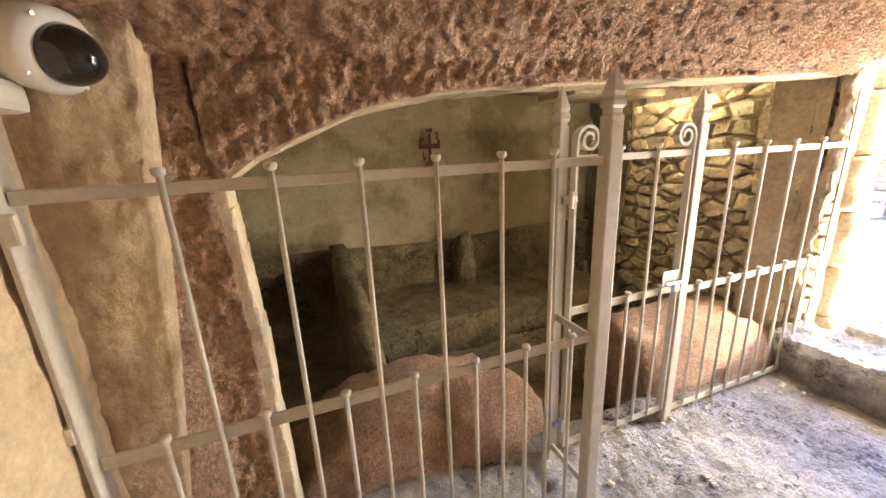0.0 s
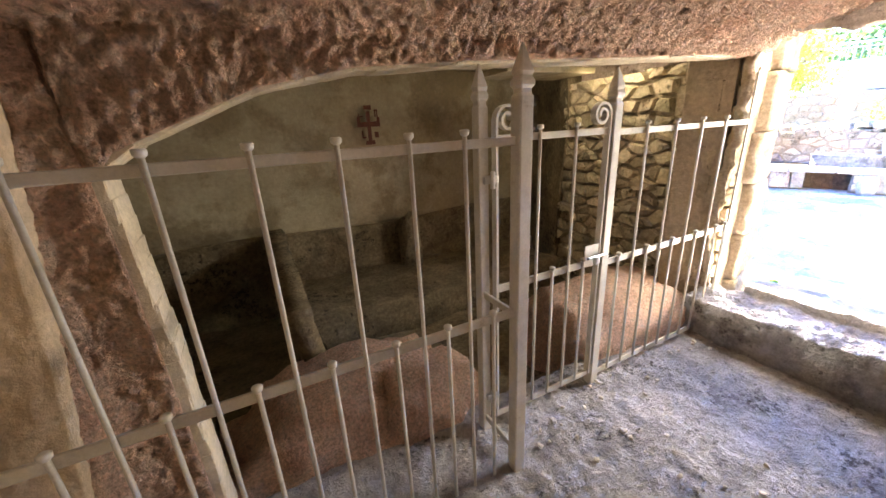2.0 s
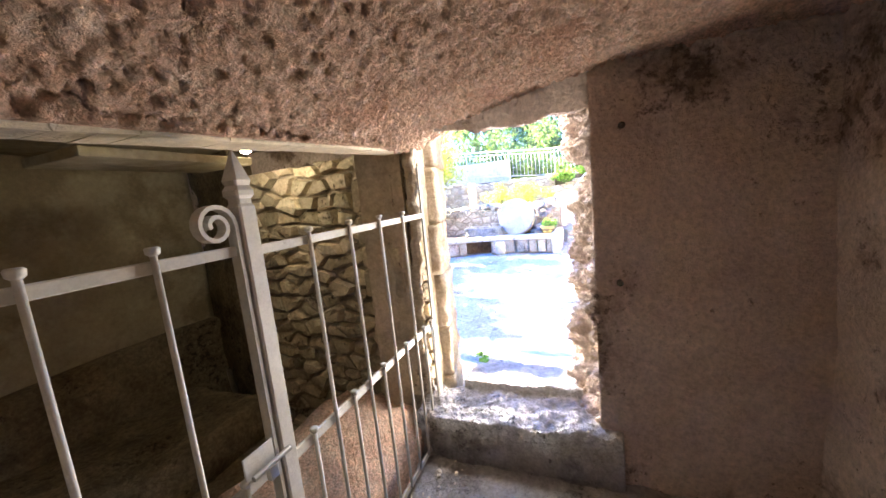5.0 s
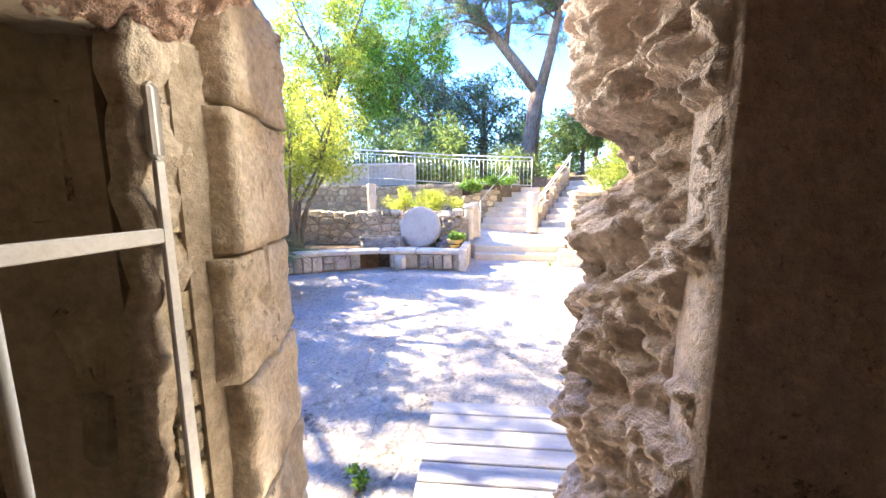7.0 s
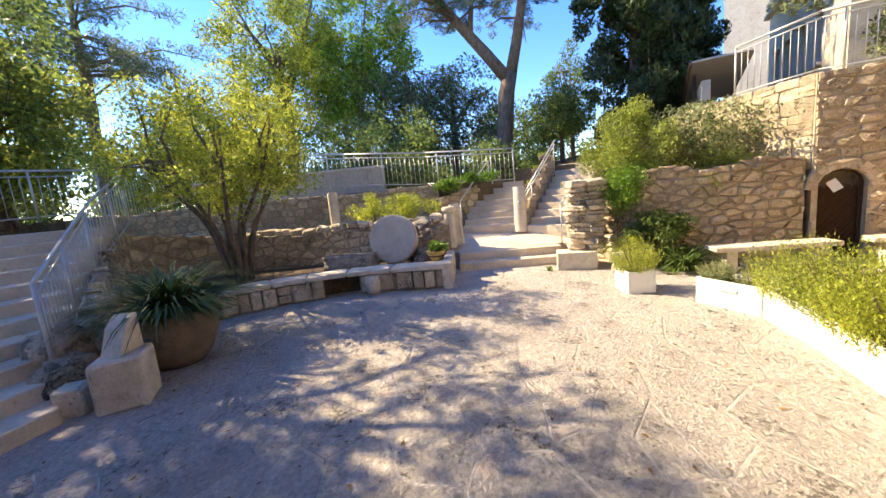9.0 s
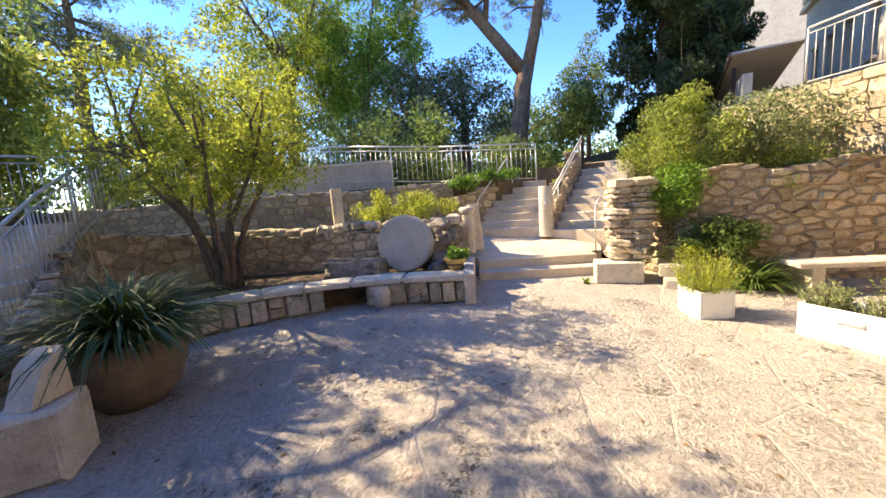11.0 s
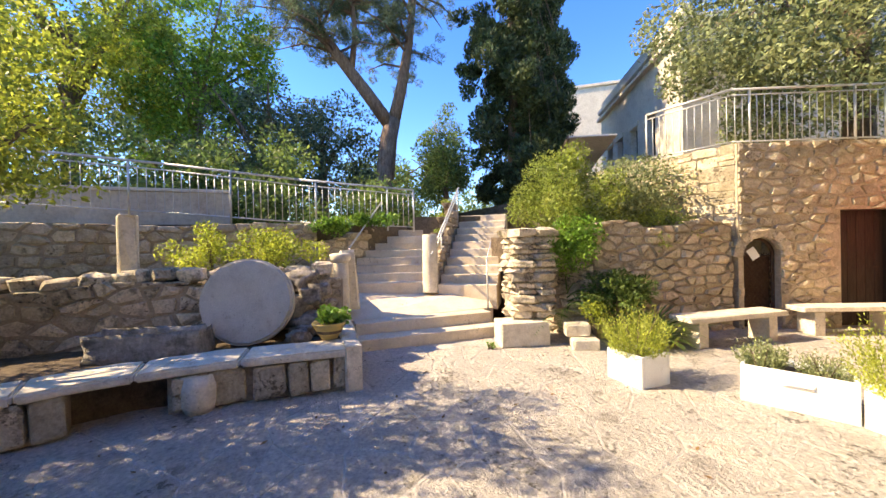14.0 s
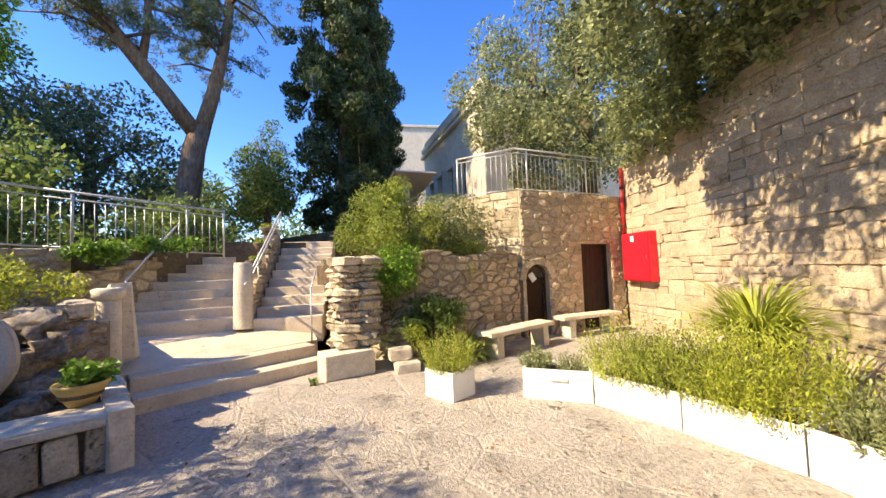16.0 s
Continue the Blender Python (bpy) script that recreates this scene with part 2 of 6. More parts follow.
M_clay = material("clay_pot", [(0.15, 0.115, 0.085), (0.21, 0.16, 0.12), (0.27, 0.21, 0.16)], 6, 0.8, 0.3, 40, 0.1, stain=(0.33, 0.28, 0.22), stain_scale=4, stain_at=0.62)
M_yellow_pot = material("ochre_glazed_pot", [(0.50, 0.34, 0.10), (0.60, 0.42, 0.14)], 6, 0.45, 0.1, 40, 0.05, spec=0.5)
M_metal_rail = material("galvanised_rail", [(0.50, 0.50, 0.49), (0.62, 0.62, 0.60)], 8, 0.45, 0.05, 90, 0.05, metal=0.35, spec=0.5)
M_deck = material("grey_deck_board", [(0.36, 0.35, 0.34), (0.46, 0.45, 0.44), (0.54, 0.53, 0.51)], 5, 0.8, 0.4, 60, 0.12, stretch=(6, 0.6, 6), per_object=0.08)
M_bark = material("grey_brown_bark", [(0.10, 0.07, 0.05), (0.20, 0.15, 0.11), (0.30, 0.23, 0.17)], 8, 0.95, 1.0, 24, 0.25, stretch=(1.6, 1.6, 0.35))
M_pine_bark = material("reddish_pine_bark", [(0.15, 0.09, 0.06), (0.26, 0.17, 0.12), (0.36, 0.26, 0.19)], 6, 0.95, 1.0, 16, 0.25, stretch=(1.6, 1.6, 0.4))
M_red = material("red_cabinet_paint", [(0.52, 0.012, 0.03), (0.60, 0.02, 0.04)], 5, 0.4, 0.05, 60, 0.03, spec=0.5)
M_red_pipe = material("red_pipe_paint", [(0.42, 0.02, 0.02), (0.50, 0.03, 0.03)], 5, 0.45, 0.1, 60, 0.05, spec=0.5)
M_door = material("dark_door_timber", [(0.022, 0.014, 0.010), (0.045, 0.028, 0.02), (0.06, 0.04, 0.028)], 8, 0.7, 0.4, 40, 0.15, stretch=(6, 6, 0.6))
M_iron = material("rusty_iron", [(0.06, 0.034, 0.022), (0.11, 0.062, 0.04)], 12, 0.7, 0.3, 60, 0.15, metal=0.4)
M_paper = material("white_paper", [(0.74, 0.75, 0.78), (0.82, 0.82, 0.84)], 5, 0.8, 0.0, 60, 0.02)
M_lava = material("pitted_dark_rock", [(0.13, 0.115, 0.10), (0.30, 0.26, 0.22), (0.50, 0.44, 0.38)], 9, 0.95, 1.0, 26, 0.25)
M_house = material("house_limestone", [(0.50, 0.44, 0.35), (0.60, 0.54, 0.44), (0.66, 0.60, 0.50)], 3, 0.88, 0.5, 14, 0.1, stain=(0.42, 0.35, 0.26), stain_scale=1.5, stain_at=0.6, per_object=0.1)
M_glass_dark = material("dark_window_glass", [(0.015, 0.017, 0.02), (0.03, 0.032, 0.035)], 3, 0.08, 0, 50, 0.0, spec=0.6)
M_ground = material("garden_soil", [(0.10, 0.075, 0.05), (0.17, 0.13, 0.085), (0.24, 0.19, 0.13)], 1.5, 0.95, 0.8, 14, 0.2)
L_olive = leaf_material("olive_green_leaves", (0.17, 0.23, 0.05), (0.40, 0.46, 0.11), 0.5)
L_yellow = leaf_material("yellow_green_leaves", (0.25, 0.31, 0.05), (0.52, 0.56, 0.10), 0.5)
L_dark = leaf_material("dark_green_leaves", (0.075, 0.13, 0.04), (0.23, 0.32, 0.09), 0.5)
L_cypress = leaf_material("cypress_green", (0.03, 0.05, 0.018), (0.095, 0.135, 0.05), 0.25)
L_pine = leaf_material("blue_green_needles", (0.08, 0.12, 0.06), (0.22, 0.26, 0.14), 0.4)
L_grey = leaf_material("grey_green_leaves", (0.17, 0.21, 0.09), (0.40, 0.44, 0.23), 0.45)
L_rose = leaf_material("rosemary_green", (0.24, 0.29, 0.05), (0.50, 0.54, 0.12), 0.45)
L_grass = leaf_material("strap_leaf_green", (0.03, 0.055, 0.02), (0.12, 0.18, 0.06), 0.2)
L_bright = leaf_material("bright_green_leaves", (0.10, 0.22, 0.03), (0.25, 0.42, 0.07))
L_flower = leaf_material("yellow_flowers", (0.55, 0.36, 0.02), (0.72, 0.52, 0.04), 0.2, 0.2)

# builders
def mesh_of(bm, mat, smooth=False, name="mesh"):
    me = bpy.data.meshes.new(name)
    bm.to_mesh(me)
    bm.free()
    me.materials.append(mat)
    if smooth:
        me.polygons.foreach_set("use_smooth", [True] * len(me.polygons))
    return me


def raw_mesh(name, verts, faces, mat, smooth=False):
    me = bpy.data.meshes.new(name)
    me.from_pydata(verts, [], faces)
    me.update()
    me.materials.append(mat)
    if smooth:
        me.polygons.foreach_set("use_smooth", [True] * len(me.polygons))
    return me


def thing(name, label, category, group="", at=(0, 0, 0), rz=0.0, kind=""):
    ob = new(name)
    ob.matrix_world = pose(*at, 0, 0, rz)
    ob.empty_display_size = 0.1
    return tagged(ob, label, category, group, kind)


def part(name, bm, mat, parent=None, label="", smooth=False, m=None):
    me = bm if isinstance(bm, bpy.types.Mesh) else mesh_of(bm, mat, smooth, name)
    ob = new(name, me)
    ob.parent = parent
    if m is not None:
        ob.matrix_basis = m
    return tagged(ob, label)


def box_bm(sx, sy, sz, at=(0, 0, 0), bevel=0.0, seg=1, bm=None, rot=None, jitter=0.0):
    """A box with its base centre at at."""
    b = bmesh.new()
    bmesh.ops.create_cube(b, size=1.0)
    bmesh.ops.scale(b, vec=(sx, sy, sz), verts=b.verts)
    if bevel:
        bmesh.ops.bevel(b, geom=b.edges[:], offset=bevel, segments=seg, affect="EDGES", profile=0.6)
    if jitter:
        for v in b.verts:
            v.co += Vector((random.uniform(-1, 1), random.uniform(-1, 1), random.uniform(-1, 1))) * jitter
    mt = Matrix.Translation(at) @ (rot.to_4x4() if rot is not None else Matrix()) @ Matrix.Translation((0, 0, sz / 2))
    bmesh.ops.transform(b, matrix=mt, verts=b.verts)
    return join(bm, b)


def join(bm, b):
    if bm is None:
        return b
    me = bpy.data.meshes.new("joined")
    b.to_mesh(me)
    b.free()
    bm.from_mesh(me)
    bpy.data.meshes.remove(me)
    return bm


def tube_bm(points, radii, sides=8, bm=None, caps=True):
    """A tapered tube through points."""
    b = bm or bmesh.new()
    pts = [Vector(p) for p in points]
    rings = []
    side = None
    for i, p in enumerate(pts):
        d = (pts[min(i + 1, len(pts) - 1)] - pts[max(i - 1, 0)]).normalized()
        if side is None:
            side = d.orthogonal().normalized()
        side = (side - d * side.dot(d)).normalized()
        up = d.cross(side)
        r = radii[i] if isinstance(radii, (list, tuple)) else radii
        rings.append([b.verts.new(p + (side * math.cos(a) + up * math.sin(a)) * r) for a in [2 * math.pi * k / sides for k in range(sides)]])
    for r0, r1 in zip(rings, rings[1:]):
        for k in range(sides):
            b.faces.new((r0[k], r0[(k + 1) % sides], r1[(k + 1) % sides], r1[k]))
    if caps:
        b.faces.new(rings[0][::-1])
        b.faces.new(rings[-1])
    return b


def lathe_bm(profile, sides=24, at=(0, 0, 0)):
    b = bmesh.new()
    rings = []
    for r, z in profile:
        rings.append([b.verts.new((at[0] + r * math.cos(2 * math.pi * k / sides), at[1] + r * math.sin(2 * math.pi * k / sides), at[2] + z)) for k in range(sides)])
    for r0, r1 in zip(rings, rings[1:]):
        for k in range(sides):
            b.faces.new((r0[k], r0[(k + 1) % sides], r1[(k + 1) % sides], r1[k]))
    b.faces.new(rings[0][::-1])
    b.faces.new(rings[-1])
    return b


def prism_bm(outline, z0, z1):
    """Upright prism over a plan outline."""
    b = bmesh.new()
    lo = [b.verts.new((x, y, z0)) for x, y in outline]
    hi = [b.verts.new((x, y, z1)) for x, y in outline]
    n = len(outline)
    for k in range(n):
        b.faces.new((lo[k], lo[(k + 1) % n], hi[(k + 1) % n], hi[k]))
    b.faces.new(hi)
    b.faces.new(lo[::-1])
    bmesh.ops.recalc_face_normals(b, faces=b.faces[:])
    return b


def rough_sheet(name, p, mat, nu, nv, amp=0.02, scale=6.0, amp2=0.05, scale2=1.2, normal=None, thick=0.25, shape=None, kind="structure", label="", category=""):
    """A rough slab: p(u, v) gives the face, pushed about by noise; the back lies thick behind along normal."""
    verts, faces = [], []
    nrm = Vector(normal).normalized()
    for j in range(nv + 1):
        for i in range(nu + 1):
            q = Vector(p(i / nu, j / nv))
            d = amp * noise.fractal(q * scale, 0.8, 2.1, 4) + amp2 * noise.noise(q * scale2)
            verts.append(q + nrm * d)
    w = nu + 1
    for j in range(nv):
        for i in range(nu):
            faces.append((j * w + i, j * w + i + 1, (j + 1) * w + i + 1, (j + 1) * w + i))
    base = len(verts)
    rim = [i for i in range(w)] + [j * w + nu for j in range(1, nv + 1)] + [nv * w + i for i in range(nu - 1, -1, -1)] + [j * w for j in range(nv - 1, 0, -1)]
    for k in rim:
        verts.append(verts[k] - nrm * thick)
    for a in range(len(rim)):
        b = (a + 1) % len(rim)
        faces.append((rim[b], rim[a], base + a, base + b))
    faces.append(tuple(base + a for a in range(len(rim)))[::-1])
    b = bmesh.new()
    me = raw_mesh(name, verts, faces, mat)
    b.from_mesh(me)
    bmesh.ops.recalc_face_normals(b, faces=b.faces[:])
    b.to_mesh(me)
    b.free()
    me.polygons.foreach_set("use_smooth", [True] * len(me.polygons))
    return tagged(new(name, me), label, category, kind=kind)


def boulder_bm(sx, sy, sz, seed, cuts=3, amp=0.18, scale=1.6):
    b = bmesh.new()
    bmesh.ops.create_icosphere(b, subdivisions=cuts, radius=1.0)
    off = Vector((seed * 3.7, seed * 1.3, seed * 2.1))
    for v in b.verts:
        n = v.co.normalized()
        q = Vector([math.copysign(abs(c) ** 0.7, c) for c in n])
        f = 1 + amp * noise.fractal(n * scale + off, 0.8, 2.0, 4) + 0.16 * amp * noise.fractal(n * 7 + off, 0.7, 2.2, 3)
        v.co = Vector((q.x * sx * f, q.y * sy * f, q.z * sz * f))
    return b


STONES = {}


def stone_meshes(mat, worn=0.16, count=10, jit=0.07):
    """Unit stones, -0.5..0.5 along x and z, face towards -y."""
    key = (mat.name, worn, jit)
    if key not in STONES:
        STONES[key] = []
        for k in range(count):
            b = bmesh.new()
            bmesh.ops.create_cube(b, size=1.0)
            bmesh.ops.bevel(b, geom=b.edges[:], offset=worn, segments=1, affect="EDGES", profile=0.5)
            for v in b.verts:
                v.co += Vector((random.uniform(-jit, jit), random.uniform(-jit * 1.6, jit * 1.2), random.uniform(-jit, jit)))
            STONES[key].append(mesh_of(b, mat, False, "stone"))
    return STONES[key]


def stone_wall(name, a, b, z0, top, mat, mortar, course=(0.12, 0.22), length=(0.18, 0.42), thick=0.4, depth=0.10, gap=0.018, label="", worn=0.16, jit=0.07, limit=300, kind="structure", stone_name="stone", holes=(), category="wall", proud=0.03, rnd=1):
    """A wall of single stones from plan point a to b (face on the right hand when walking a to b), top(s) its height along it."""
    rng = random.Random(rnd)
    ax, ay = a
    bx, by = b
    L = math.hypot(bx - ax, by - ay)
    ang = math.degrees(math.atan2(by - ay, bx - ax))
    top_f = top if callable(top) else (lambda s: top)
    bm = bmesh.new()
    cols = max(2, int(L / 0.25) + 1)
    grid = [(L * i / (cols - 1)) for i in range(cols)]
    # core: columns of quads, leaving the holes free
    for s0, s1 in zip(grid, grid[1:]):
        cuts = [(z0, min(top_f(s0), top_f(s1)) - 0.015)]
        for h0, h1, hz0, hz1 in holes:
            if s1 > h0 + 0.02 and s0 < h1 - 0.02:
                cuts = [c for lo, hi in cuts for c in ((lo, min(hi, hz0)), (max(lo, hz1), hi)) if c[1] - c[0] > 0.01]
        for lo, hi in cuts:
            box_bm(s1 - s0 + 0.002, thick, hi - lo, ((s0 + s1) / 2, thick / 2 + 0.01, lo), bm=bm)
    bmesh.ops.remove_doubles(bm, verts=bm.verts[:], dist=0.003)
    wall = new(name, mesh_of(bm, mortar, False, name))
    wall.matrix_world = pose(ax, ay, 0, 0, 0, ang)
    tagged(wall, label, category, kind=kind)
    variants = stone_meshes(mat, worn, jit=jit)
    placed, rest = 0, []
    z = z0
    hmax = max(top_f(s) for s in grid)
    while z < hmax - 0.03:
        hc = rng.uniform(*course)
        if z + hc > hmax - 0.05:
            hc = hmax - z
        s = -rng.uniform(0, 0.1)
        while s < L - 0.02:
            lc = rng.uniform(*length)
            if s + lc > L - length[0] * 0.4:
                lc = L - s
            mid = s + lc / 2
            t = top_f(max(0, min(L, mid)))
            s_lo = max(s, 0)
            hh = hc
            if z + hh > t:
                hh = t - z
            ok = hh > 0.04 and lc > 0.03
            for h0, h1, hz0, hz1 in holes:
                if s + lc > h0 and s < h1 and z + hh > hz0 and z < hz1:
                    if s < h0 - 0.06 and s + lc <= h1:
                        lc = h0 - s
                    elif s + lc > h1 and s >= h0:
                        pass
                        ok = ok and s + lc - h1 > 0.08
                        if ok:
                            s_lo = max(s_lo, h1)
                    else:
                        ok = False
            if ok:
                w = s + lc - s_lo
                zz = z
                parts_here = [(s_lo, w, zz, hh)]
                if hh > 0.15 and w > 0.2 and rng.random() < 0.28:
                    f = rng.uniform(0.4, 0.6)
                    parts_here = [(s_lo, w, zz, hh * f), (s_lo, w, zz + hh * f, hh * (1 - f))]
                for s_, w_, z_, h_ in parts_here:
                    rest.append((s_ + w_ / 2, z_ + h_ / 2, w_ - gap, h_ - gap, rng.random(), rng.randrange(len(variants)), rng.uniform(-3, 3), rng.choice((1, -1))))
            s += lc
        z += hc
    rng2 = random.Random(rnd + 5)
    for k, (s, zc, w, h, r, vi, tilt, fl) in enumerate(rest[:limit]):
        o = new(stone_name, variants[vi])
        o.parent = wall
        o.matrix_basis = Matrix.Translation((s, depth / 2 - proud * (0.3 + r), zc)) @ Matrix.Rotation(radians(tilt), 4, "Y") @ Matrix.Diagonal((w * 1.02 * fl, depth, h * 1.02, 1))
    if len(rest) > limit:
        vs, fs = [], []
        for s, zc, w, h, r, vi, tilt, fl in rest[limit:]:
            mt = Matrix.Translation((s, depth / 2 - proud * (0.3 + r), zc)) @ Matrix.Rotation(radians(tilt), 4, "Y") @ Matrix.Diagonal((w * 1.02, depth, h * 1.02, 1))
            me, o0 = variants[vi], len(vs)
            vs += [tuple(mt @ v.co) for v in me.vertices]
            fs += [tuple(o0 + i for i in p.vertices) for p in me.polygons]
        o = part("far_stones", raw_mesh("far_stones", vs, fs, mat), None, wall)
        tagged(o, kind="stuff")
    return wall


def clip_poly(poly, px, pz, nx, nz):
    """Keep the side of a convex polygon where (p - (px, pz)) . n <= 0."""
    out = []
    for k in range(len(poly)):
        a, b = poly[k], poly[(k + 1) % len(poly)]
        da = (a[0] - px) * nx + (a[1] - pz) * nz
        db = (b[0] - px) * nx + (b[1] - pz) * nz
        if da <= 0:
            out.append(a)
        if (da < 0 < db) or (db < 0 < da):
            f = da / (da - db)
            out.append((a[0] + (b[0] - a[0]) * f, a[1] + (b[1] - a[1]) * f))
    return out


def cells(x0, x1, z0, z1, w, h, rng, jit=0.48):
    """Irregular convex cells over a rectangle, about w by h each."""
    nx, nz = max(1, round((x1 - x0) / w)), max(1, round((z1 - z0) / h))
    seed = {}
    shift = {j: rng.uniform(0, 1) for j in range(-1, nz + 1)}
    for j in range(-1, nz + 1):
        for i in range(-1, nx + 1):
            seed[i, j] = (x0 + (i + 0.5 + shift[j] - 0.5 + rng.uniform(-jit, jit)) * (x1 - x0) / nx, z0 + (j + 0.5 + rng.uniform(-jit, jit)) * (z1 - z0) / nz)
    k = w / h
    for (i, j), (sx, sz) in seed.items():
        poly = [(x0, z0), (x1, z0), (x1, z1), (x0, z1)]
        for dj in (-2, -1, 0, 1, 2):
            for di in (-2, -1, 0, 1, 2):
                q = seed.get((i + di, j + dj))
                if q is None or (di == 0 and dj == 0) or len(poly) < 3:
                    continue
                nx_, nz_ = q[0] - sx, (q[1] - sz) * k * k
                poly = clip_poly(poly, (sx + q[0]) / 2, (sz + q[1]) / 2, nx_, nz_)
        if len(poly) >= 3:
            yield poly


def shrink(poly, g):
    """Move every side of a convex polygon inwards by g."""
    cx, cz = sum(p[0] for p in poly) / len(poly), sum(p[1] for p in poly) / len(poly)
    out = list(poly)
    for k in range(len(poly)):
        a, b = poly[k], poly[(k + 1) % len(poly)]
        nx, nz = b[1] - a[1], a[0] - b[0]
        ln_ = math.hypot(nx, nz)
        if ln_ < 1e-5:
            continue
        nx, nz = nx / ln_, nz / ln_
        if (cx - a[0]) * nx + (cz - a[1]) * nz > 0:
            nx, nz = -nx, -nz
        out = clip_poly(out, a[0] - nx * g, a[1] - nz * g, nx, nz)
        if len(out) < 3:
            return []
    return out


def slab_mesh(poly, y_front, y_back, round_, mat, rng, bulge=0.012, plane="xz"):
    """A stone over a convex outline: rounded front edge and an uneven face."""
    cx, cz = sum(p[0] for p in poly) / len(poly), sum(p[1] for p in poly) / len(poly)
    n = len(poly)
    vs, fs = [], []
    inner = [(cx + (x - cx) * (1 - round_), cz + (z - cz) * (1 - round_)) for x, z in poly]
    dep = y_back - y_front
    for ring, y, jt in ((poly, y_back, 0), (poly, y_front + dep * 0.28, 0), (inner, y_front, bulge)):
        for x, z in ring:
            vs.append((x, y + rng.uniform(-jt, jt), z))
    vs.append((cx, y_front - bulge * rng.uniform(0, 1.2), cz))
    for r in (0, 1):
        for k in range(n):
            fs.append((r * n + k, r * n + (k + 1) % n, (r + 1) * n + (k + 1) % n, (r + 1) * n + k))
    for k in range(n):
        fs.append((2 * n + k, 2 * n + (k + 1) % n, 3 * n))
    if plane == "xy":
        vs = [(x, z, -y) for x, y, z in vs]
        fs = [f[::-1] for f in fs]
    a = Vector(vs[0]), Vector(vs[1]), Vector(vs[n])
    area = sum(poly[k][0] * poly[(k + 1) % n][1] - poly[(k + 1) % n][0] * poly[k][1] for k in range(n))
    if area < 0:
        fs = [f[::-1] for f in fs]
    return vs, fs


def rubble_wall(name, a, b, z0, top, mat, mortar, size=(0.28, 0.17), thick=0.4, gap=0.012, label="", limit=300, kind="structure", holes=(), category="wall", proud=0.035, rnd=1, depth=0.14, round_=0.2, jit=0.48):
    """A wall of irregular stones from plan point a to b, faced on the right hand when walking from a to b."""
    rng = random.Random(rnd)
    ax, ay = a
    L = math.hypot(b[0] - ax, b[1] - ay)
    top_f = top if callable(top) else (lambda s: top)
    bm = bmesh.new()
    cols = max(2, int(L / 0.2) + 1)
    edges = sorted({*[L * i / (cols - 1) for i in range(cols)], *[v for h in holes for v in h[:2] if 0 < v < L]})
    for s0, s1 in zip(edges, edges[1:]):
        cuts = [(z0, min(top_f(s0), top_f(s1)) - 0.02)]
        for h0, h1, hz0, hz1 in holes:
            if s1 > h0 + 0.001 and s0 < h1 - 0.001:
                cuts = [c for lo, hi in cuts for c in ((lo, min(hi, hz0)), (max(lo, hz1), hi)) if c[1] - c[0] > 0.01]
        for lo, hi in cuts:
            box_bm(s1 - s0 + 0.002, thick, hi - lo, ((s0 + s1) / 2, thick / 2 + 0.006, lo), bm=bm)
    bmesh.ops.remove_doubles(bm, verts=bm.verts[:], dist=0.003)
    wall = new(name, mesh_of(bm, mortar, False, name))
    wall.matrix_world = pose(ax, ay, 0, 0, 0, math.degrees(math.atan2(b[1] - ay, b[0] - ax)))
    tagged(wall, label, category, kind=kind)
    zt = max(top_f(L * i / 20) for i in range(21))
    count, vs_all, fs_all = 0, [], []
    for poly in cells(0, L, z0, zt, size[0], size[1], rng, jit):
        cx, cz = sum(p[0] for p in poly) / len(poly), sum(p[1] for p in poly) / len(poly)
        poly = clip_poly(poly, cx, top_f(min(L, max(0, cx))) + rng.uniform(-0.02, 0.02), 0, 1)
        for h0, h1, hz0, hz1 in holes:
            if len(poly) < 3:
                break
            if cz < hz1 + size[1] * 0.6 and cz > hz0:
                if h0 < cx < h1 and cz < hz1:
                    poly = []
                elif cz >= hz1 and h0 < cx < h1:
                    poly = clip_poly(poly, 0, hz1, 0, -1)
                elif cz < hz1:
                    poly = clip_poly(poly, h0, 0, 1, 0) if cx <= h0 else clip_poly(poly, h1, 0, -1, 0)
        if len(poly) < 3:
            continue
        poly = shrink(poly, gap * rng.uniform(0.5, 1.3))
        if len(poly) < 3:
            continue
        w = max(p[0] for p in poly) - min(p[0] for p in poly)
        h = max(p[1] for p in poly) - min(p[1] for p in poly)
        if min(w, h) < 0.03:
            continue
        vs, fs = slab_mesh(poly, -proud * rng.uniform(0.2, 1.0), depth, round_ * rng.uniform(0.6, 1.3), mat, rng)
        count += 1
        if count <= limit:
            o = new("stone", raw_mesh("stone", vs, fs, mat))
            o.parent = wall
        else:
            k0 = len(vs_all)
            vs_all += vs
            fs_all += [tuple(k0 + i for i in f) for f in fs]
    if vs_all:
        tagged(part("further_stones", raw_mesh("further_stones", vs_all, fs_all, mat), None, wall), kind="stuff")
    return wall


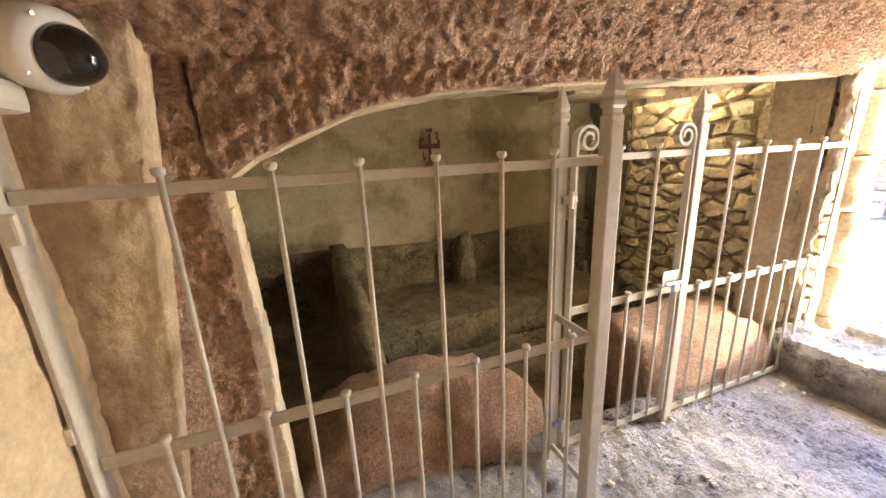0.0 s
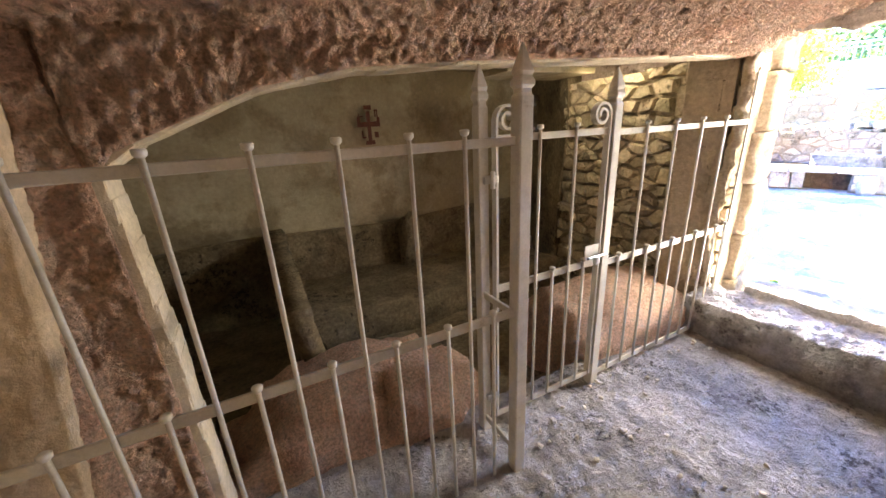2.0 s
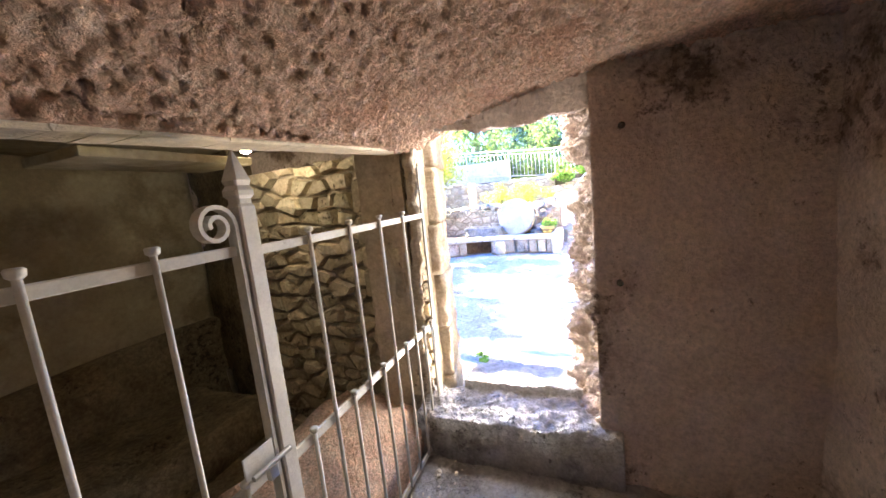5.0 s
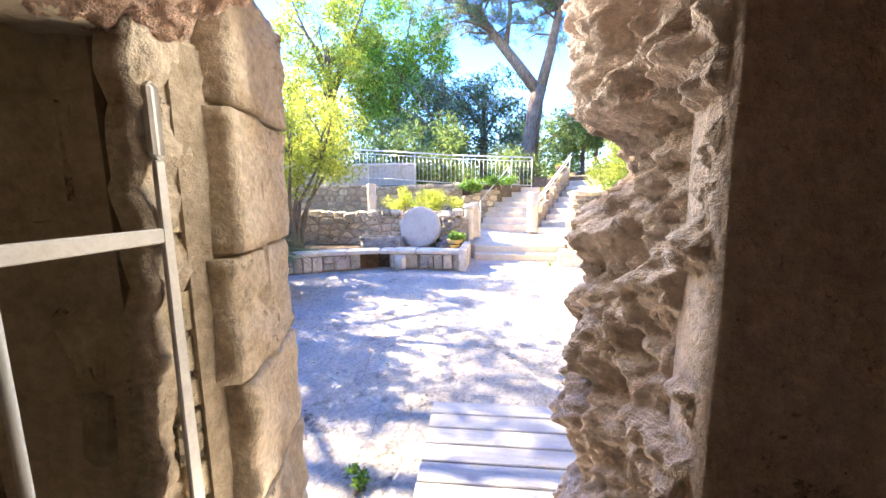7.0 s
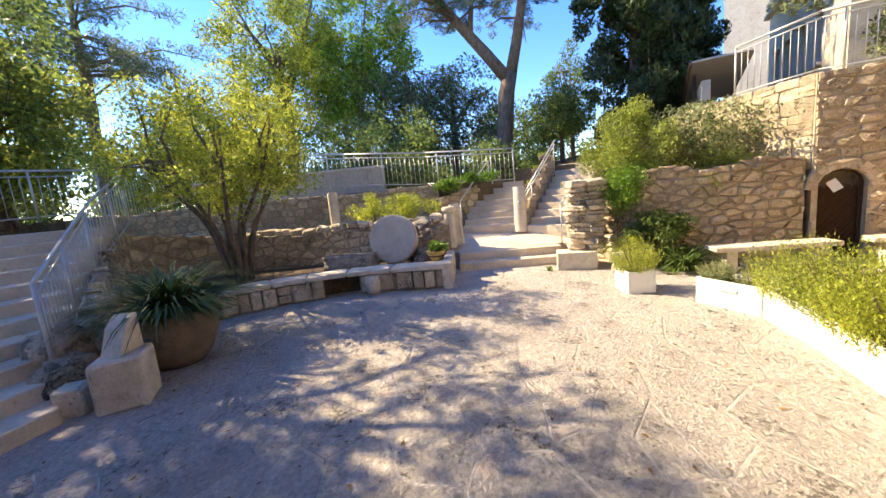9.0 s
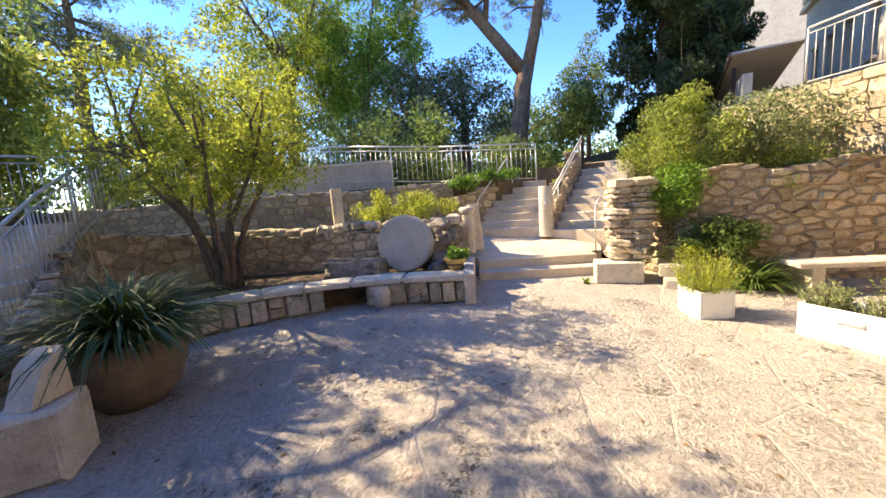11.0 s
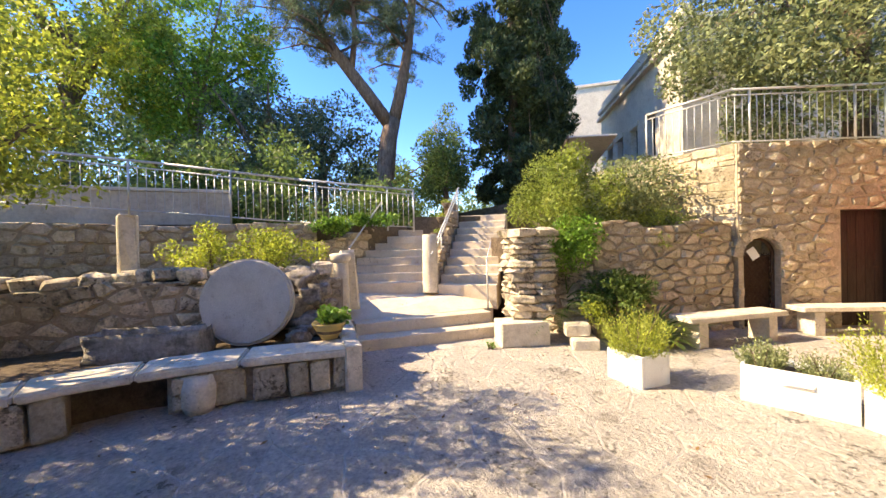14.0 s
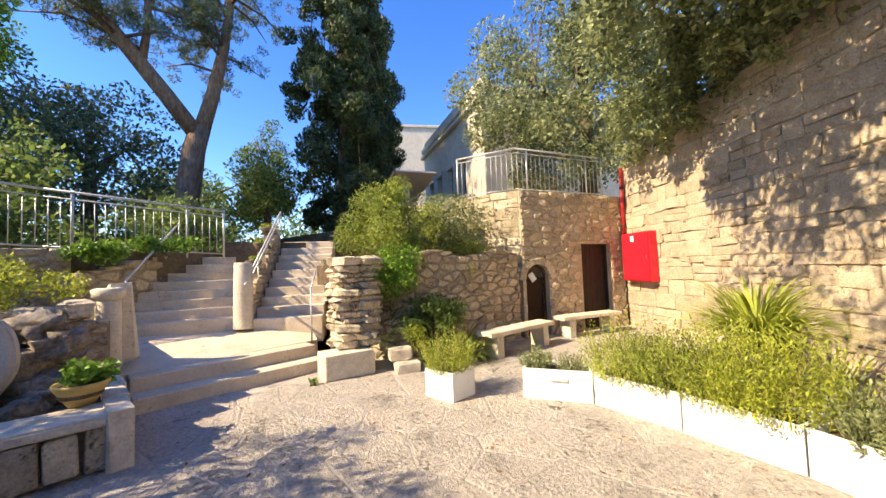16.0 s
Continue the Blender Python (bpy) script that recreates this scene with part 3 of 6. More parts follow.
def leaves_mesh(name, centres, n, size, mat, spread=0.3, flat=0.5, aspect=0.45, seed=1, droop=0.0, along=None):
    """n leaves scattered round the centres (x, y, z, radius), each a bent quad."""
    rg = np.random.RandomState(seed)
    c = np.array(centres, float)
    w = c[:, 3] ** 2
    idx = rg.choice(len(c), n, p=w / w.sum())
    d = rg.normal(size=(n, 3))
    d /= np.linalg.norm(d, axis=1)[:, None]
    rad = c[idx, 3] * rg.uniform(0.15, 1.0, n) ** 0.5
    p = c[idx, :3] + d * rad[:, None] * np.array([1, 1, 0.85])
    ax = rg.normal(size=(n, 3)) + d * 0.8
    ax[:, 2] -= droop
    ax /= np.linalg.norm(ax, axis=1)[:, None]
    nr = rg.normal(size=(n, 3)) * (1 - flat) + np.array([0, 0, 1]) * flat
    sd = np.cross(ax, nr)
    sd /= np.linalg.norm(sd, axis=1)[:, None] + 1e-9
    ln_ = size * rg.uniform(0.6, 1.3, n)[:, None]
    v = np.empty((n, 4, 3))
    v[:, 0] = p - ax * ln_ * 0.5
    v[:, 1] = p + sd * ln_ * aspect * 0.5
    v[:, 2] = p + ax * ln_ * 0.5
    v[:, 3] = p - sd * ln_ * aspect * 0.5
    me = bpy.data.meshes.new(name)
    me.vertices.add(4 * n)
    me.vertices.foreach_set("co", v.reshape(-1))
    me.loops.add(4 * n)
    me.loops.foreach_set("vertex_index", np.arange(4 * n, dtype=np.int32))
    me.polygons.add(n)
    me.polygons.foreach_set("loop_start", np.arange(0, 4 * n, 4, dtype=np.int32))
    me.polygons.foreach_set("loop_total", np.full(n, 4, dtype=np.int32))
    me.update(calc_edges=True)
    me.materials.append(mat)
    return me


def strap_mesh(name, n, length, width, mat, seed=1, bend=1.0, base=0.1, upright=0.5):
    """Arching strap leaves from one crown."""
    rg = random.Random(seed)
    vs, fs = [], []
    for k in range(n):
        a = rg.uniform(0, 2 * math.pi)
        el = rg.uniform(upright, 1.45)
        ll = length * rg.uniform(0.6, 1.1)
        pos = Vector((math.cos(a) * base * rg.random(), math.sin(a) * base * rg.random(), 0))
        side = Vector((-math.sin(a), math.cos(a), 0))
        o = len(vs)
        seg = 5
        for i in range(seg + 1):
            w = width * (1 - (i / seg) ** 2) * 0.5 + 0.001
            vs += [tuple(pos - side * w), tuple(pos + side * w)]
            pos = pos + Vector((math.cos(a) * math.cos(el), math.sin(a) * math.cos(el), math.sin(el))) * ll / seg
            el -= bend * rg.uniform(0.25, 0.5)
        for i in range(seg):
            fs.append((o + 2 * i, o + 2 * i + 1, o + 2 * i + 3, o + 2 * i + 2))
    return raw_mesh(name, vs, fs, mat)


def spiky_bush_mesh(name, radius, height, n, mat, seed=1, leaf=0.03, per=14):
    """Upright sprigs set with short leaves, as of rosemary."""
    rg = np.random.RandomState(seed)
    vs, fs = [], []
    for k in range(n):
        a, r = rg.uniform(0, 2 * np.pi), radius * np.sqrt(rg.uniform())
        base = np.array([np.cos(a) * r * 0.8, np.sin(a) * r * 0.8, 0.0])
        lean = np.array([np.cos(a), np.sin(a), 0]) * (r / radius) * rg.uniform(0.15, 0.7) + rg.normal(size=3) * 0.1
        d = np.array([0, 0, 1.0]) + lean
        d /= np.linalg.norm(d)
        hgt = height * rg.uniform(0.55, 1.05) * (1.05 - 0.35 * (r / radius) ** 2)
        for j in range(per):
            p = base + d * hgt * (0.12 + 0.88 * j / per)
            o = rg.normal(size=3)
            o /= np.linalg.norm(o)
            ax = o * 0.8 + d * 0.9
            ax /= np.linalg.norm(ax)
            sd = np.cross(ax, rg.normal(size=3))
            sd /= np.linalg.norm(sd) + 1e-9
            ll = leaf * rg.uniform(0.7, 1.3)
            b0 = len(vs)
            vs += [tuple(p), tuple(p + ax * ll * 0.5 + sd * ll * 0.16), tuple(p + ax * ll), tuple(p + ax * ll * 0.5 - sd * ll * 0.16)]
            fs.append((b0, b0 + 1, b0 + 2, b0 + 3))
    return raw_mesh(name, vs, fs, mat)

# ---------------- the cave: setting ----------------
def arch(x):
    xs, zs = (-0.4, -0.27, 0.15, 0.48, 0.97, 2.0, 2.79, 3.3), (1.40, 1.56, 1.735, 1.80, 1.835, 1.88, 1.92, 1.94)
    return float(np.interp(x, xs, zs))


def ceil_z(x, y):
    return float(np.interp(y, (-0.7, 0.2, 0.8, 1.15, 1.40), (2.14, 2.12, 2.06, 1.99, 1.90))) + 0.03 * (x - 1.0) / 2 - 0.06 * max(0.0, -0.2 - x)


rough_sheet("floor", lambda u, v: (-0.85 + 3.95 * u, -0.75 + 2.3 * v, -0.055), M_cave_floor, 190, 120, 0.02, 8, 0.02, 1.5, (0, 0, 1), 0.3, label="worn grey dusty rock floor of the cave", category="floor")
rough_sheet("ceiling", lambda u, v: (-0.95 + 4.2 * u, -0.8 + 2.25 * v, ceil_z(-0.95 + 4.2 * u, -0.8 + 2.25 * v)), M_rock, 430, 230, 0.024, 30, 0.05, 1.8, (0, 0, -1), 0.5, label="low rough red rock ceiling of the cave", category="ceiling")
rough_sheet("wall_west", lambda u, v: (-0.74 + 0.04 * math.sin(v * 3), 1.5 - 2.3 * u, -0.1 + 2.3 * v), M_plaster, 70, 70, 0.012, 9, 0.03, 1.5, (1, 0, 0), 0.4, label="ochre plastered rock wall", category="wall")
rough_sheet("wall_south", lambda u, v: (-0.8 + 4.0 * u, -0.62, -0.1 + 2.35 * v), M_rock_wall, 60, 40, 0.012, 8, 0.04, 1.2, (0, 1, 0), 0.4, label="brown dressed rock wall", category="wall")
rough_sheet("wall_east", lambda u, v: (2.955 + 0.02 * v, -0.7 + 1.03 * u, -0.1 + 2.35 * v), M_rock_wall, 60, 130, 0.004, 7, 0.015, 1.3, (-1, 0, 0), 0.10, label="brown plastered rock wall beside the doorway", category="wall")
rough_sheet("wall_partition_jamb", lambda u, v: (-0.80 + (0.50 - 0.07 * v * v) * u, 1.38 - 0.10 * math.exp(-((u - 0.45) / 0.18) ** 2), -0.1 + (2.15) * v), M_rock, 70, 230, 0.014, 30, 0.02, 2, (0, -1, 0), 0.16, label="rough reddish rock partition wall", category="wall")
rough_sheet("wall_partition_lintel", lambda u, v: (-0.34 + 3.6 * u, 1.39 - 0.05 * v, arch(-0.34 + 3.6 * u) + (2.2 - arch(-0.34 + 3.6 * u)) * v), M_rock, 360, 36, 0.020, 30, 0.02, 2, (0, -1, 0), 0.18, label="rough red rock lintel over the burial chamber", category="wall")
# pale plastered edge of the opening
bm = bmesh.new()
for k in range(40):
    x0, x1 = -0.30 + 3.45 * k / 40, -0.30 + 3.45 * (k + 1) / 40
    z0, z1 = arch(x0), arch(x1)
    box_bm(math.hypot(x1 - x0, z1 - z0) + 0.012, 0.16, 0.03, ((x0 + x1) / 2, 1.50, (z0 + z1) / 2 - 0.012), 0.006, rot=Matrix.Rotation(-math.atan2(z1 - z0, x1 - x0), 3, "Y"), bm=bm, jitter=0.003)
for k in range(22):
    z0 = -0.02 + 1.58 * k / 22
    off = 0.012 * noise.noise((0, 3, z0 * 3))
    box_bm(0.06, 0.16, 1.58 / 22 + 0.012, (-0.345 - 0.05 * (z0 / 1.6) ** 2 + 0.05 + off, 1.49, z0), 0.006, bm=bm, jitter=0.003)
tagged(part("trim", bm, M_edge), "pale plastered edge round the chamber opening", "trim", kind="structure")

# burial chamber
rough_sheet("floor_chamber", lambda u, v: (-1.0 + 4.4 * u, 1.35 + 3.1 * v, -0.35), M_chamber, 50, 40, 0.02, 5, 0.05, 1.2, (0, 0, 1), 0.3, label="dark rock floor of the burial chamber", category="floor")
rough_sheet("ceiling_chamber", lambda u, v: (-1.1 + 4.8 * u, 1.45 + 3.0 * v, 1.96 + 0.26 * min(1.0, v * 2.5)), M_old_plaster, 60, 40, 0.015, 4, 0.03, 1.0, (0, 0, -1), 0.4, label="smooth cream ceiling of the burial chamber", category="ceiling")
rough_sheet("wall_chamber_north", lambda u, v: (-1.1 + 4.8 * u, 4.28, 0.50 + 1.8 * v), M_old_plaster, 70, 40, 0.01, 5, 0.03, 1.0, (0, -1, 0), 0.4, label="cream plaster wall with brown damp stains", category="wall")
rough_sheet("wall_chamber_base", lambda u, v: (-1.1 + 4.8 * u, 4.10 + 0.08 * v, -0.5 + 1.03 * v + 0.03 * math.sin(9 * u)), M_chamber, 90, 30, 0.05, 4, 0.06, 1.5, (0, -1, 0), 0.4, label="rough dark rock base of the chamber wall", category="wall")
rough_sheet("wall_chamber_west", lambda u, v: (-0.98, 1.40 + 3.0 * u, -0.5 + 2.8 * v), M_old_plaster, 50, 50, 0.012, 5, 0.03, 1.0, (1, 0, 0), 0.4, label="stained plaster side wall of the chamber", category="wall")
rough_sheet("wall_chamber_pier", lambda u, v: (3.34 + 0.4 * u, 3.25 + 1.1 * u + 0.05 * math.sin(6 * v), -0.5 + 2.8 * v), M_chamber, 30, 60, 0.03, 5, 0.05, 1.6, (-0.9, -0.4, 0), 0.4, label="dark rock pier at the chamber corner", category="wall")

# doorway through the facade
rough_sheet("wall_doorway_rock", lambda u, v: (3.00 + 0.55 * u, 0.31 - 0.14 * u ** 3 + 0.17 * math.exp(-((u - 0.58) / 0.32) ** 2) * (1 - 0.85 * math.exp(-((v - 0.80) / 0.04) ** 2) - 0.45 * math.exp(-((v - 0.46) / 0.03) ** 2)), -0.1 + 2.2 * v), M_rock_wall, 130, 330, 0.075, 8.5, 0.05, 2.6, (0, 1, 0), 0.9, label="pitted natural rock side of the doorway", category="wall")
rough_sheet("wall_doorway_lintel", lambda u, v: (3.0 + 0.62 * u, -0.1 + 1.55 * v, 1.98 + 0.36 * u * u), M_rock_wall, 40, 50, 0.03, 6, 0.04, 2, (0, 0, -1), 0.6, label="rough rock lintel over the doorway", category="wall")
rough_sheet("wall_facade_right", lambda u, v: (3.54, -0.04 - 3.6 * u, -0.2 + 6.0 * v), M_rock_wall, 50, 50, 0.05, 3, 0.08, 0.8, (1, 0, 0), 0.5, label="rock cut facade of the tomb", category="wall")
rough_sheet("wall_facade_left", lambda u, v: (3.80, 1.50 + 6.0 * u, -0.2 + 6.0 * v), M_rock_wall, 50, 50, 0.02, 3, 0.02, 0.8, (1, 0, 0), 0.06, label="rock and masonry facade of the tomb", category="wall")
rough_sheet("wall_facade_top", lambda u, v: (3.56, -0.2 + 1.8 * u, 2.38 + 3.4 * v), M_rock_wall, 30, 40, 0.04, 3, 0.06, 0.8, (1, 0, 0), 0.5, label="rock facade over the doorway", category="wall")
bm = prism_bm([(-1.8, -1.4), (3.6, -1.4), (3.6, 5.2), (-1.8, 5.2)], 2.75, 5.6)
tagged(part("ceiling_rock_mass", bm, M_rock_wall), "solid rock over the cave", "ceiling", kind="structure")
rough_sheet("step", lambda u, v: (2.90 + 0.34 * u, 0.22 + 1.22 * v, 0.245 + 0.02 * u), M_cave_floor, 60, 120, 0.03, 8, 0.02, 2, (0, 0, 1), 0.34, label="worn rock step below the doorway", category="step")
rough_sheet("sill", lambda u, v: (3.22 + 0.42 * u, 0.25 + 0.95 * v, 0.33 - 0.08 * u + 0.05 * abs(v - 0.55)), M_cave_floor, 30, 60, 0.03, 6, 0.03, 3, (0, 0, 1), 0.42, label="broken worn stone doorsill", category="sill")

# ---------------- the courtyard: setting ----------------
bm = bmesh.new()
R = 400
ring = [(-R, -R), (R, -R), (R, R), (-R, R)]
bm.faces.new([bm.verts.new((x, y, -0.42)) for x, y in ring])
tagged(part("ground", bm, M_ground), "dry garden earth reaching to the distance", "ground", kind="structure")
COURT = [(3.6, -4.2), (9.0, -8.2), (10.3, -5.4), (11.0, -2.6), (12.0, -1.4), (12.0, 1.0), (11.9, 6.2), (9.6, 8.4), (3.6, 7.6)]
courtyard = tagged(part("pavement", prism_bm(COURT, -0.40, -0.045), M_pave), "worn pale limestone courtyard paving", "pavement", kind="structure")

TERRACE = thing("garden_terrace", "raised garden beds of dry earth", "garden bed", kind="structure")
part("bed_bench", prism_bm([(10.5, 1.0), (11.8, 0.95), (11.8, 6.0), (10.2, 6.6), (9.0, 6.6), (9.3, 5.2), (10.1, 4.4), (10.6, 3.0)], -0.3, 0.34), M_soil, TERRACE)
part("bed_back", prism_bm([(11.9, 0.95), (14.2, 0.9), (14.2, 6.0), (14.2, 12.0), (9.6, 12.0), (9.6, 8.4), (11.9, 6.1)], -0.3, 0.98), M_soil, TERRACE)
part("bed_upper", prism_bm([(14.3, 1.0), (15.2, -1.0), (40, -12), (60, 0), (60, 40), (8, 40), (8, 12.4), (14.3, 12.4)], -0.3, 1.95), M_ground, TERRACE)
part("bed_right", prism_bm([(10.95, -2.8), (11.8, -2.3), (13.4, -2.4), (16.5, -5.0), (16.5, -8), (10.5, -5.2)], -0.3, 1.60), M_soil, TERRACE)
part("bed_house", prism_bm([(10.5, -5.6), (16.6, -6.0), (30, -5), (50, -14), (50, -40), (0, -40), (0, -9.5), (8.6, -9.2)], -0.3, 3.0), M_ground, TERRACE)
part("bed_stair_top", prism_bm([(14.6, -3.2), (15.3, -1.2), (40, -12.2), (30, -5.2), (16.7, -5.8)], -0.3, 2.2), M_ground, TERRACE)
rough_sheet("wall_partition_pilaster", lambda u, v: (-0.82 + (0.20 + 0.22 * v) * u, 1.25 - 0.02 * math.sin(3 * u), -0.1 + 2.2 * v), M_plaster, 40, 110, 0.014, 12, 0.015, 2, (0, -1, 0), 0.2, label="ochre plastered pilaster of the partition", category="wall")

# ---------------- stone walls ----------------
rubble_wall("wall_bench_back", (11.72, 6.0), (11.80, 0.95), -0.1, lambda s: 1.15 - 0.03 * s + 0.05 * math.sin(3 * s), M_stone_grey, M_mortar, (0.27, 0.17), 0.35, 0.014, "grey weathered rubble garden wall behind the bench", 260, rnd=2)
rubble_wall("wall_left_back", (10.05, 6.72), (11.72, 6.0), -0.1, lambda s: 1.5 - 0.17 * s, M_stone_grey, M_mortar, (0.32, 0.22), 0.35, 0.014, "grey rubble garden wall under the tree", 120, rnd=3)
rubble_wall("wall_garden_stairs", (7.15, 4.80), (10.05, 6.72), -0.1, lambda s: 0.30 + 0.40 * s, M_stone_grey, M_mortar, (0.32, 0.22), 0.2, 0.014, "grey rubble wall carrying the garden stairs", 160, rnd=13)
rubble_wall("wall_terrace_back", (14.15, 12.3), (14.15, 1.2), 0.9, lambda s: 1.95 + 0.04 * math.sin(2 * s), M_stone, M_mortar, (0.32, 0.18), 0.35, 0.012, "pale rubble retaining wall under the railing", 290, rnd=4, jit=0.34)
rubble_wall("wall_flight_left", (13.9, 1.15), (15.3, -0.72), 0.3, lambda s: 1.55 + 0.25 * s, M_stone, M_mortar, (0.32, 0.18), 0.3, 0.012, "pale stone wall beside the shallow flight of steps", 120, rnd=5, jit=0.34)
rubble_wall("wall_rubble_right", (10.70, -2.7), (10.22, -5.2), -0.1, lambda s: 1.75 + 0.06 * math.sin(4 * s), M_stone, M_mortar, (0.27, 0.13), 0.4, 0.014, "warm rubble wall with thin irregular stones", 260, rnd=6, proud=0.05)
rubble_wall("wall_gate", (10.15, -5.25), (8.95, -7.95), -0.1, 3.05, M_stone, M_joint, (0.26, 0.15), 0.45, 0.009, "shaded limestone rubble wall with gate and doorway", 290, rnd=7, holes=((0.08, 0.68, -0.2, 1.5), (1.62, 2.5, -0.2, 1.9)), proud=0.03, jit=0.4)
stone_wall("wall_upper_lit", (13.2, -4.7), (10.19, -5.28), 1.5, 3.05, M_stone, M_joint, (0.14, 0.28), (0.25, 0.6), 0.4, 0.12, 0.010, "sunlit limestone retaining wall of the upper terrace", 0.09, 0.05, 150, rnd=8, proud=0.02)
stone_wall("wall_cliff_right", (8.95, -8.05), (3.5, -3.1), -0.1, lambda s: 3.75 + 0.22 * s + 0.1 * math.sin(1.3 * s), M_ashlar, M_joint, (0.15, 0.32), (0.22, 0.7), 0.6, 0.14, 0.008, "tall worn limestone wall dappled with leaf shade", 0.10, 0.06, 290, rnd=9, proud=0.034)
rubble_wall("wall_bed_behind_bush", (12.2, -2.0), (10.72, -2.72), -0.1, lambda s: 1.45 + 0.1 * s, M_stone_grey, M_mortar, (0.3, 0.12), 0.3, 0.014, "dry stacked rock bank behind the shrubs", 120, rnd=10, proud=0.07)
parapet = tagged(part("wall_path_parapet", box_bm(0.22, 6.2, 0.78, (15.4, 6.0, 1.9), 0.02, 2), M_house), "low pale rendered wall behind the railing", "wall", kind="structure")
part("coping", box_bm(0.30, 6.24, 0.07, (15.4, 6.0, 2.682), 0.015, 2), M_block, parapet)
# built side of the doorway: a rough strip and a stack of cut blocks
jm = Matrix.Translation((3.15, 1.37, 0)) @ Matrix.Rotation(math.atan2(0.085, 0.35), 4, "Z")
jamb = tagged(part("wall_door_jamb", box_bm(0.62, 0.30, 2.15, (0.33, 0.26, 0.0)), M_joint), "built doorway side of cut limestone blocks", "wall", kind="structure")
jamb.matrix_world = jm
rgj = random.Random(11)
joints = (-0.04, 0.30, 0.68, 1.07, 1.44, 1.84, 2.2)
for z, z1 in zip(joints, joints[1:]):
    b = bmesh.new()
    bmesh.ops.create_cube(b, size=1.0)
    bmesh.ops.subdivide_edges(b, edges=b.edges[:], cuts=11, use_grid_fill=True)
    w, h = 0.50 + rgj.uniform(-0.03, 0.02), z1 - z - 0.014
    left, out = 0.16 + rgj.uniform(-0.02, 0.03), rgj.uniform(0.0, 0.03)
    for v in b.verts:
        c = Vector(v.co)
        rnd_ = (max(0.0, abs(c.x) - 0.42) + max(0.0, abs(c.z) - 0.44)) * 0.06
        v.co = Vector((left + (c.x + 0.5) * w, -0.075 - out + (c.y + 0.5) * 0.30, z + (c.z + 0.5) * h))
        q = Vector(v.co)
        n_ = 0.020 * noise.fractal(q * 9, 0.8, 2.1, 4) + 0.012 * noise.noise(q * 3.3 + Vector((z, 0, 0)))
        v.co.y += n_ + (rnd_ if c.y < 0 else 0)
        v.co.x += (n_ * 0.8 - (rnd_ * 0.4 if c.x > 0 else -rnd_ * 0.4)) if abs(c.x) > 0.3 else 0
    part("block", b, M_ashlar, jamb, "", True)
strip = rough_sheet("wall_door_strip", lambda u, v: (-0.02 + 0.42 * u, 0.03 + 0.03 * math.sin(5 * v), 0.0 + 2.12 * v), M_ashlar, 50, 200, 0.03, 9, 0.03, 3, (0, -1, 0), 0.06, label="rough ochre plastered strip beside the cut blocks", category="wall")
strip.matrix_world = jm
rubble_wall("wall_chamber_east", (3.42, 3.3), (3.24, 1.40), -0.4, 1.98, M_stone, M_mortar, (0.21, 0.12), 0.30, 0.010, "rubble masonry wall closing the chamber", rnd=12, proud=0.07, jit=0.42)
quoin = tagged(part("wall_chamber_quoin", box_bm(0.22, 0.26, 2.0, (3.27, 1.66, -0.05)), M_mortar), "stack of cut stones ending the rubble wall", "wall", kind="structure")
rgj = random.Random(19)
z = -0.02
while z < 1.93:
    h = rgj.uniform(0.16, 0.27)
    b = box_bm(0.20, 0.30 + rgj.uniform(-0.07, 0.05), h - 0.016, (3.235 - rgj.uniform(0, 0.025), 1.68 + rgj.uniform(-0.02, 0.05), z), 0.022, 2, jitter=0.010)
    part("block", b, M_stone, quoin)
    z += h

# ---------------- bench, steps, landing ----------------
def flight(name, label, origin, heading, widths, n, rise, run, cat="stairs"):
    st = thing(name, label, cat, at=origin, rz=heading, kind="structure")
    for k in range(n):
        b = box_bm(run + 0.03, widths[1] - widths[0], rise * (k + 1) + 0.3, (run * (k + 0.5), (widths[0] + widths[1]) / 2, -0.3), 0.015, 2, jitter=0.004)
        part("step", b, M_step, st)
    return st


flight("stairs_entry", "two broad worn pale limestone steps", (11.56, -0.30, -0.045), -2, (-1.22, 1.08), 2, 0.17, 0.34)
bm = bmesh.new()
lo = [(12.2, 0.95, 0.30), (12.2, -1.75, 0.30), (13.1, -2.0, 0.55), (14.1, -1.1, 0.60), (14.0, 1.0, 0.60)]
vt = [bm.verts.new(p) for p in lo]
vb = [bm.verts.new((x, y, -0.3)) for x, y, z in lo]
bm.faces.new(vt[::-1])
for k in range(5):
    bm.faces.new((vt[k], vt[(k + 1) % 5], vb[(k + 1) % 5], vb[k]))
bmesh.ops.recalc_face_normals(bm, faces=bm.faces[:])
tagged(part("landing", bm, M_step), "pale stone landing between the steps", "landing", kind="structure")
flight("stairs_left", "shallow pale limestone flight of steps", (13.55, -0.1, 0.58), -19, (-0.72, 0.75), 8, 0.16, 0.24)
flight("stairs_right", "steep pale limestone flight of steps", (12.75, -1.45, 0.52), -36, (-0.62, 0.55), 10, 0.17, 0.27)

# fanned stairs on the garden side
st = thing("stairs_garden", "long fanned flight of worn limestone steps", "stairs", kind="structure")
NS = 11
for k in range(NS):
    t0, t1 = k / NS, (k + 1.12) / NS
    q = []
    for t in (t0, t1):
        q.append((6.62 + 3.3 * t, 4.42 + 2.2 * t + 0.25 * math.sin(math.pi * t)))
    for t in (t1, t0):
        q.append((4.1 + 2.9 * t, 4.85 + 4.6 * t))
    b = prism_bm(q, -0.3, -0.045 + 0.155 * (k + 1))
    bmesh.ops.bevel(b, geom=b.edges[:], offset=0.012, segments=1, affect="EDGES")
    part("step", b, M_step, st)

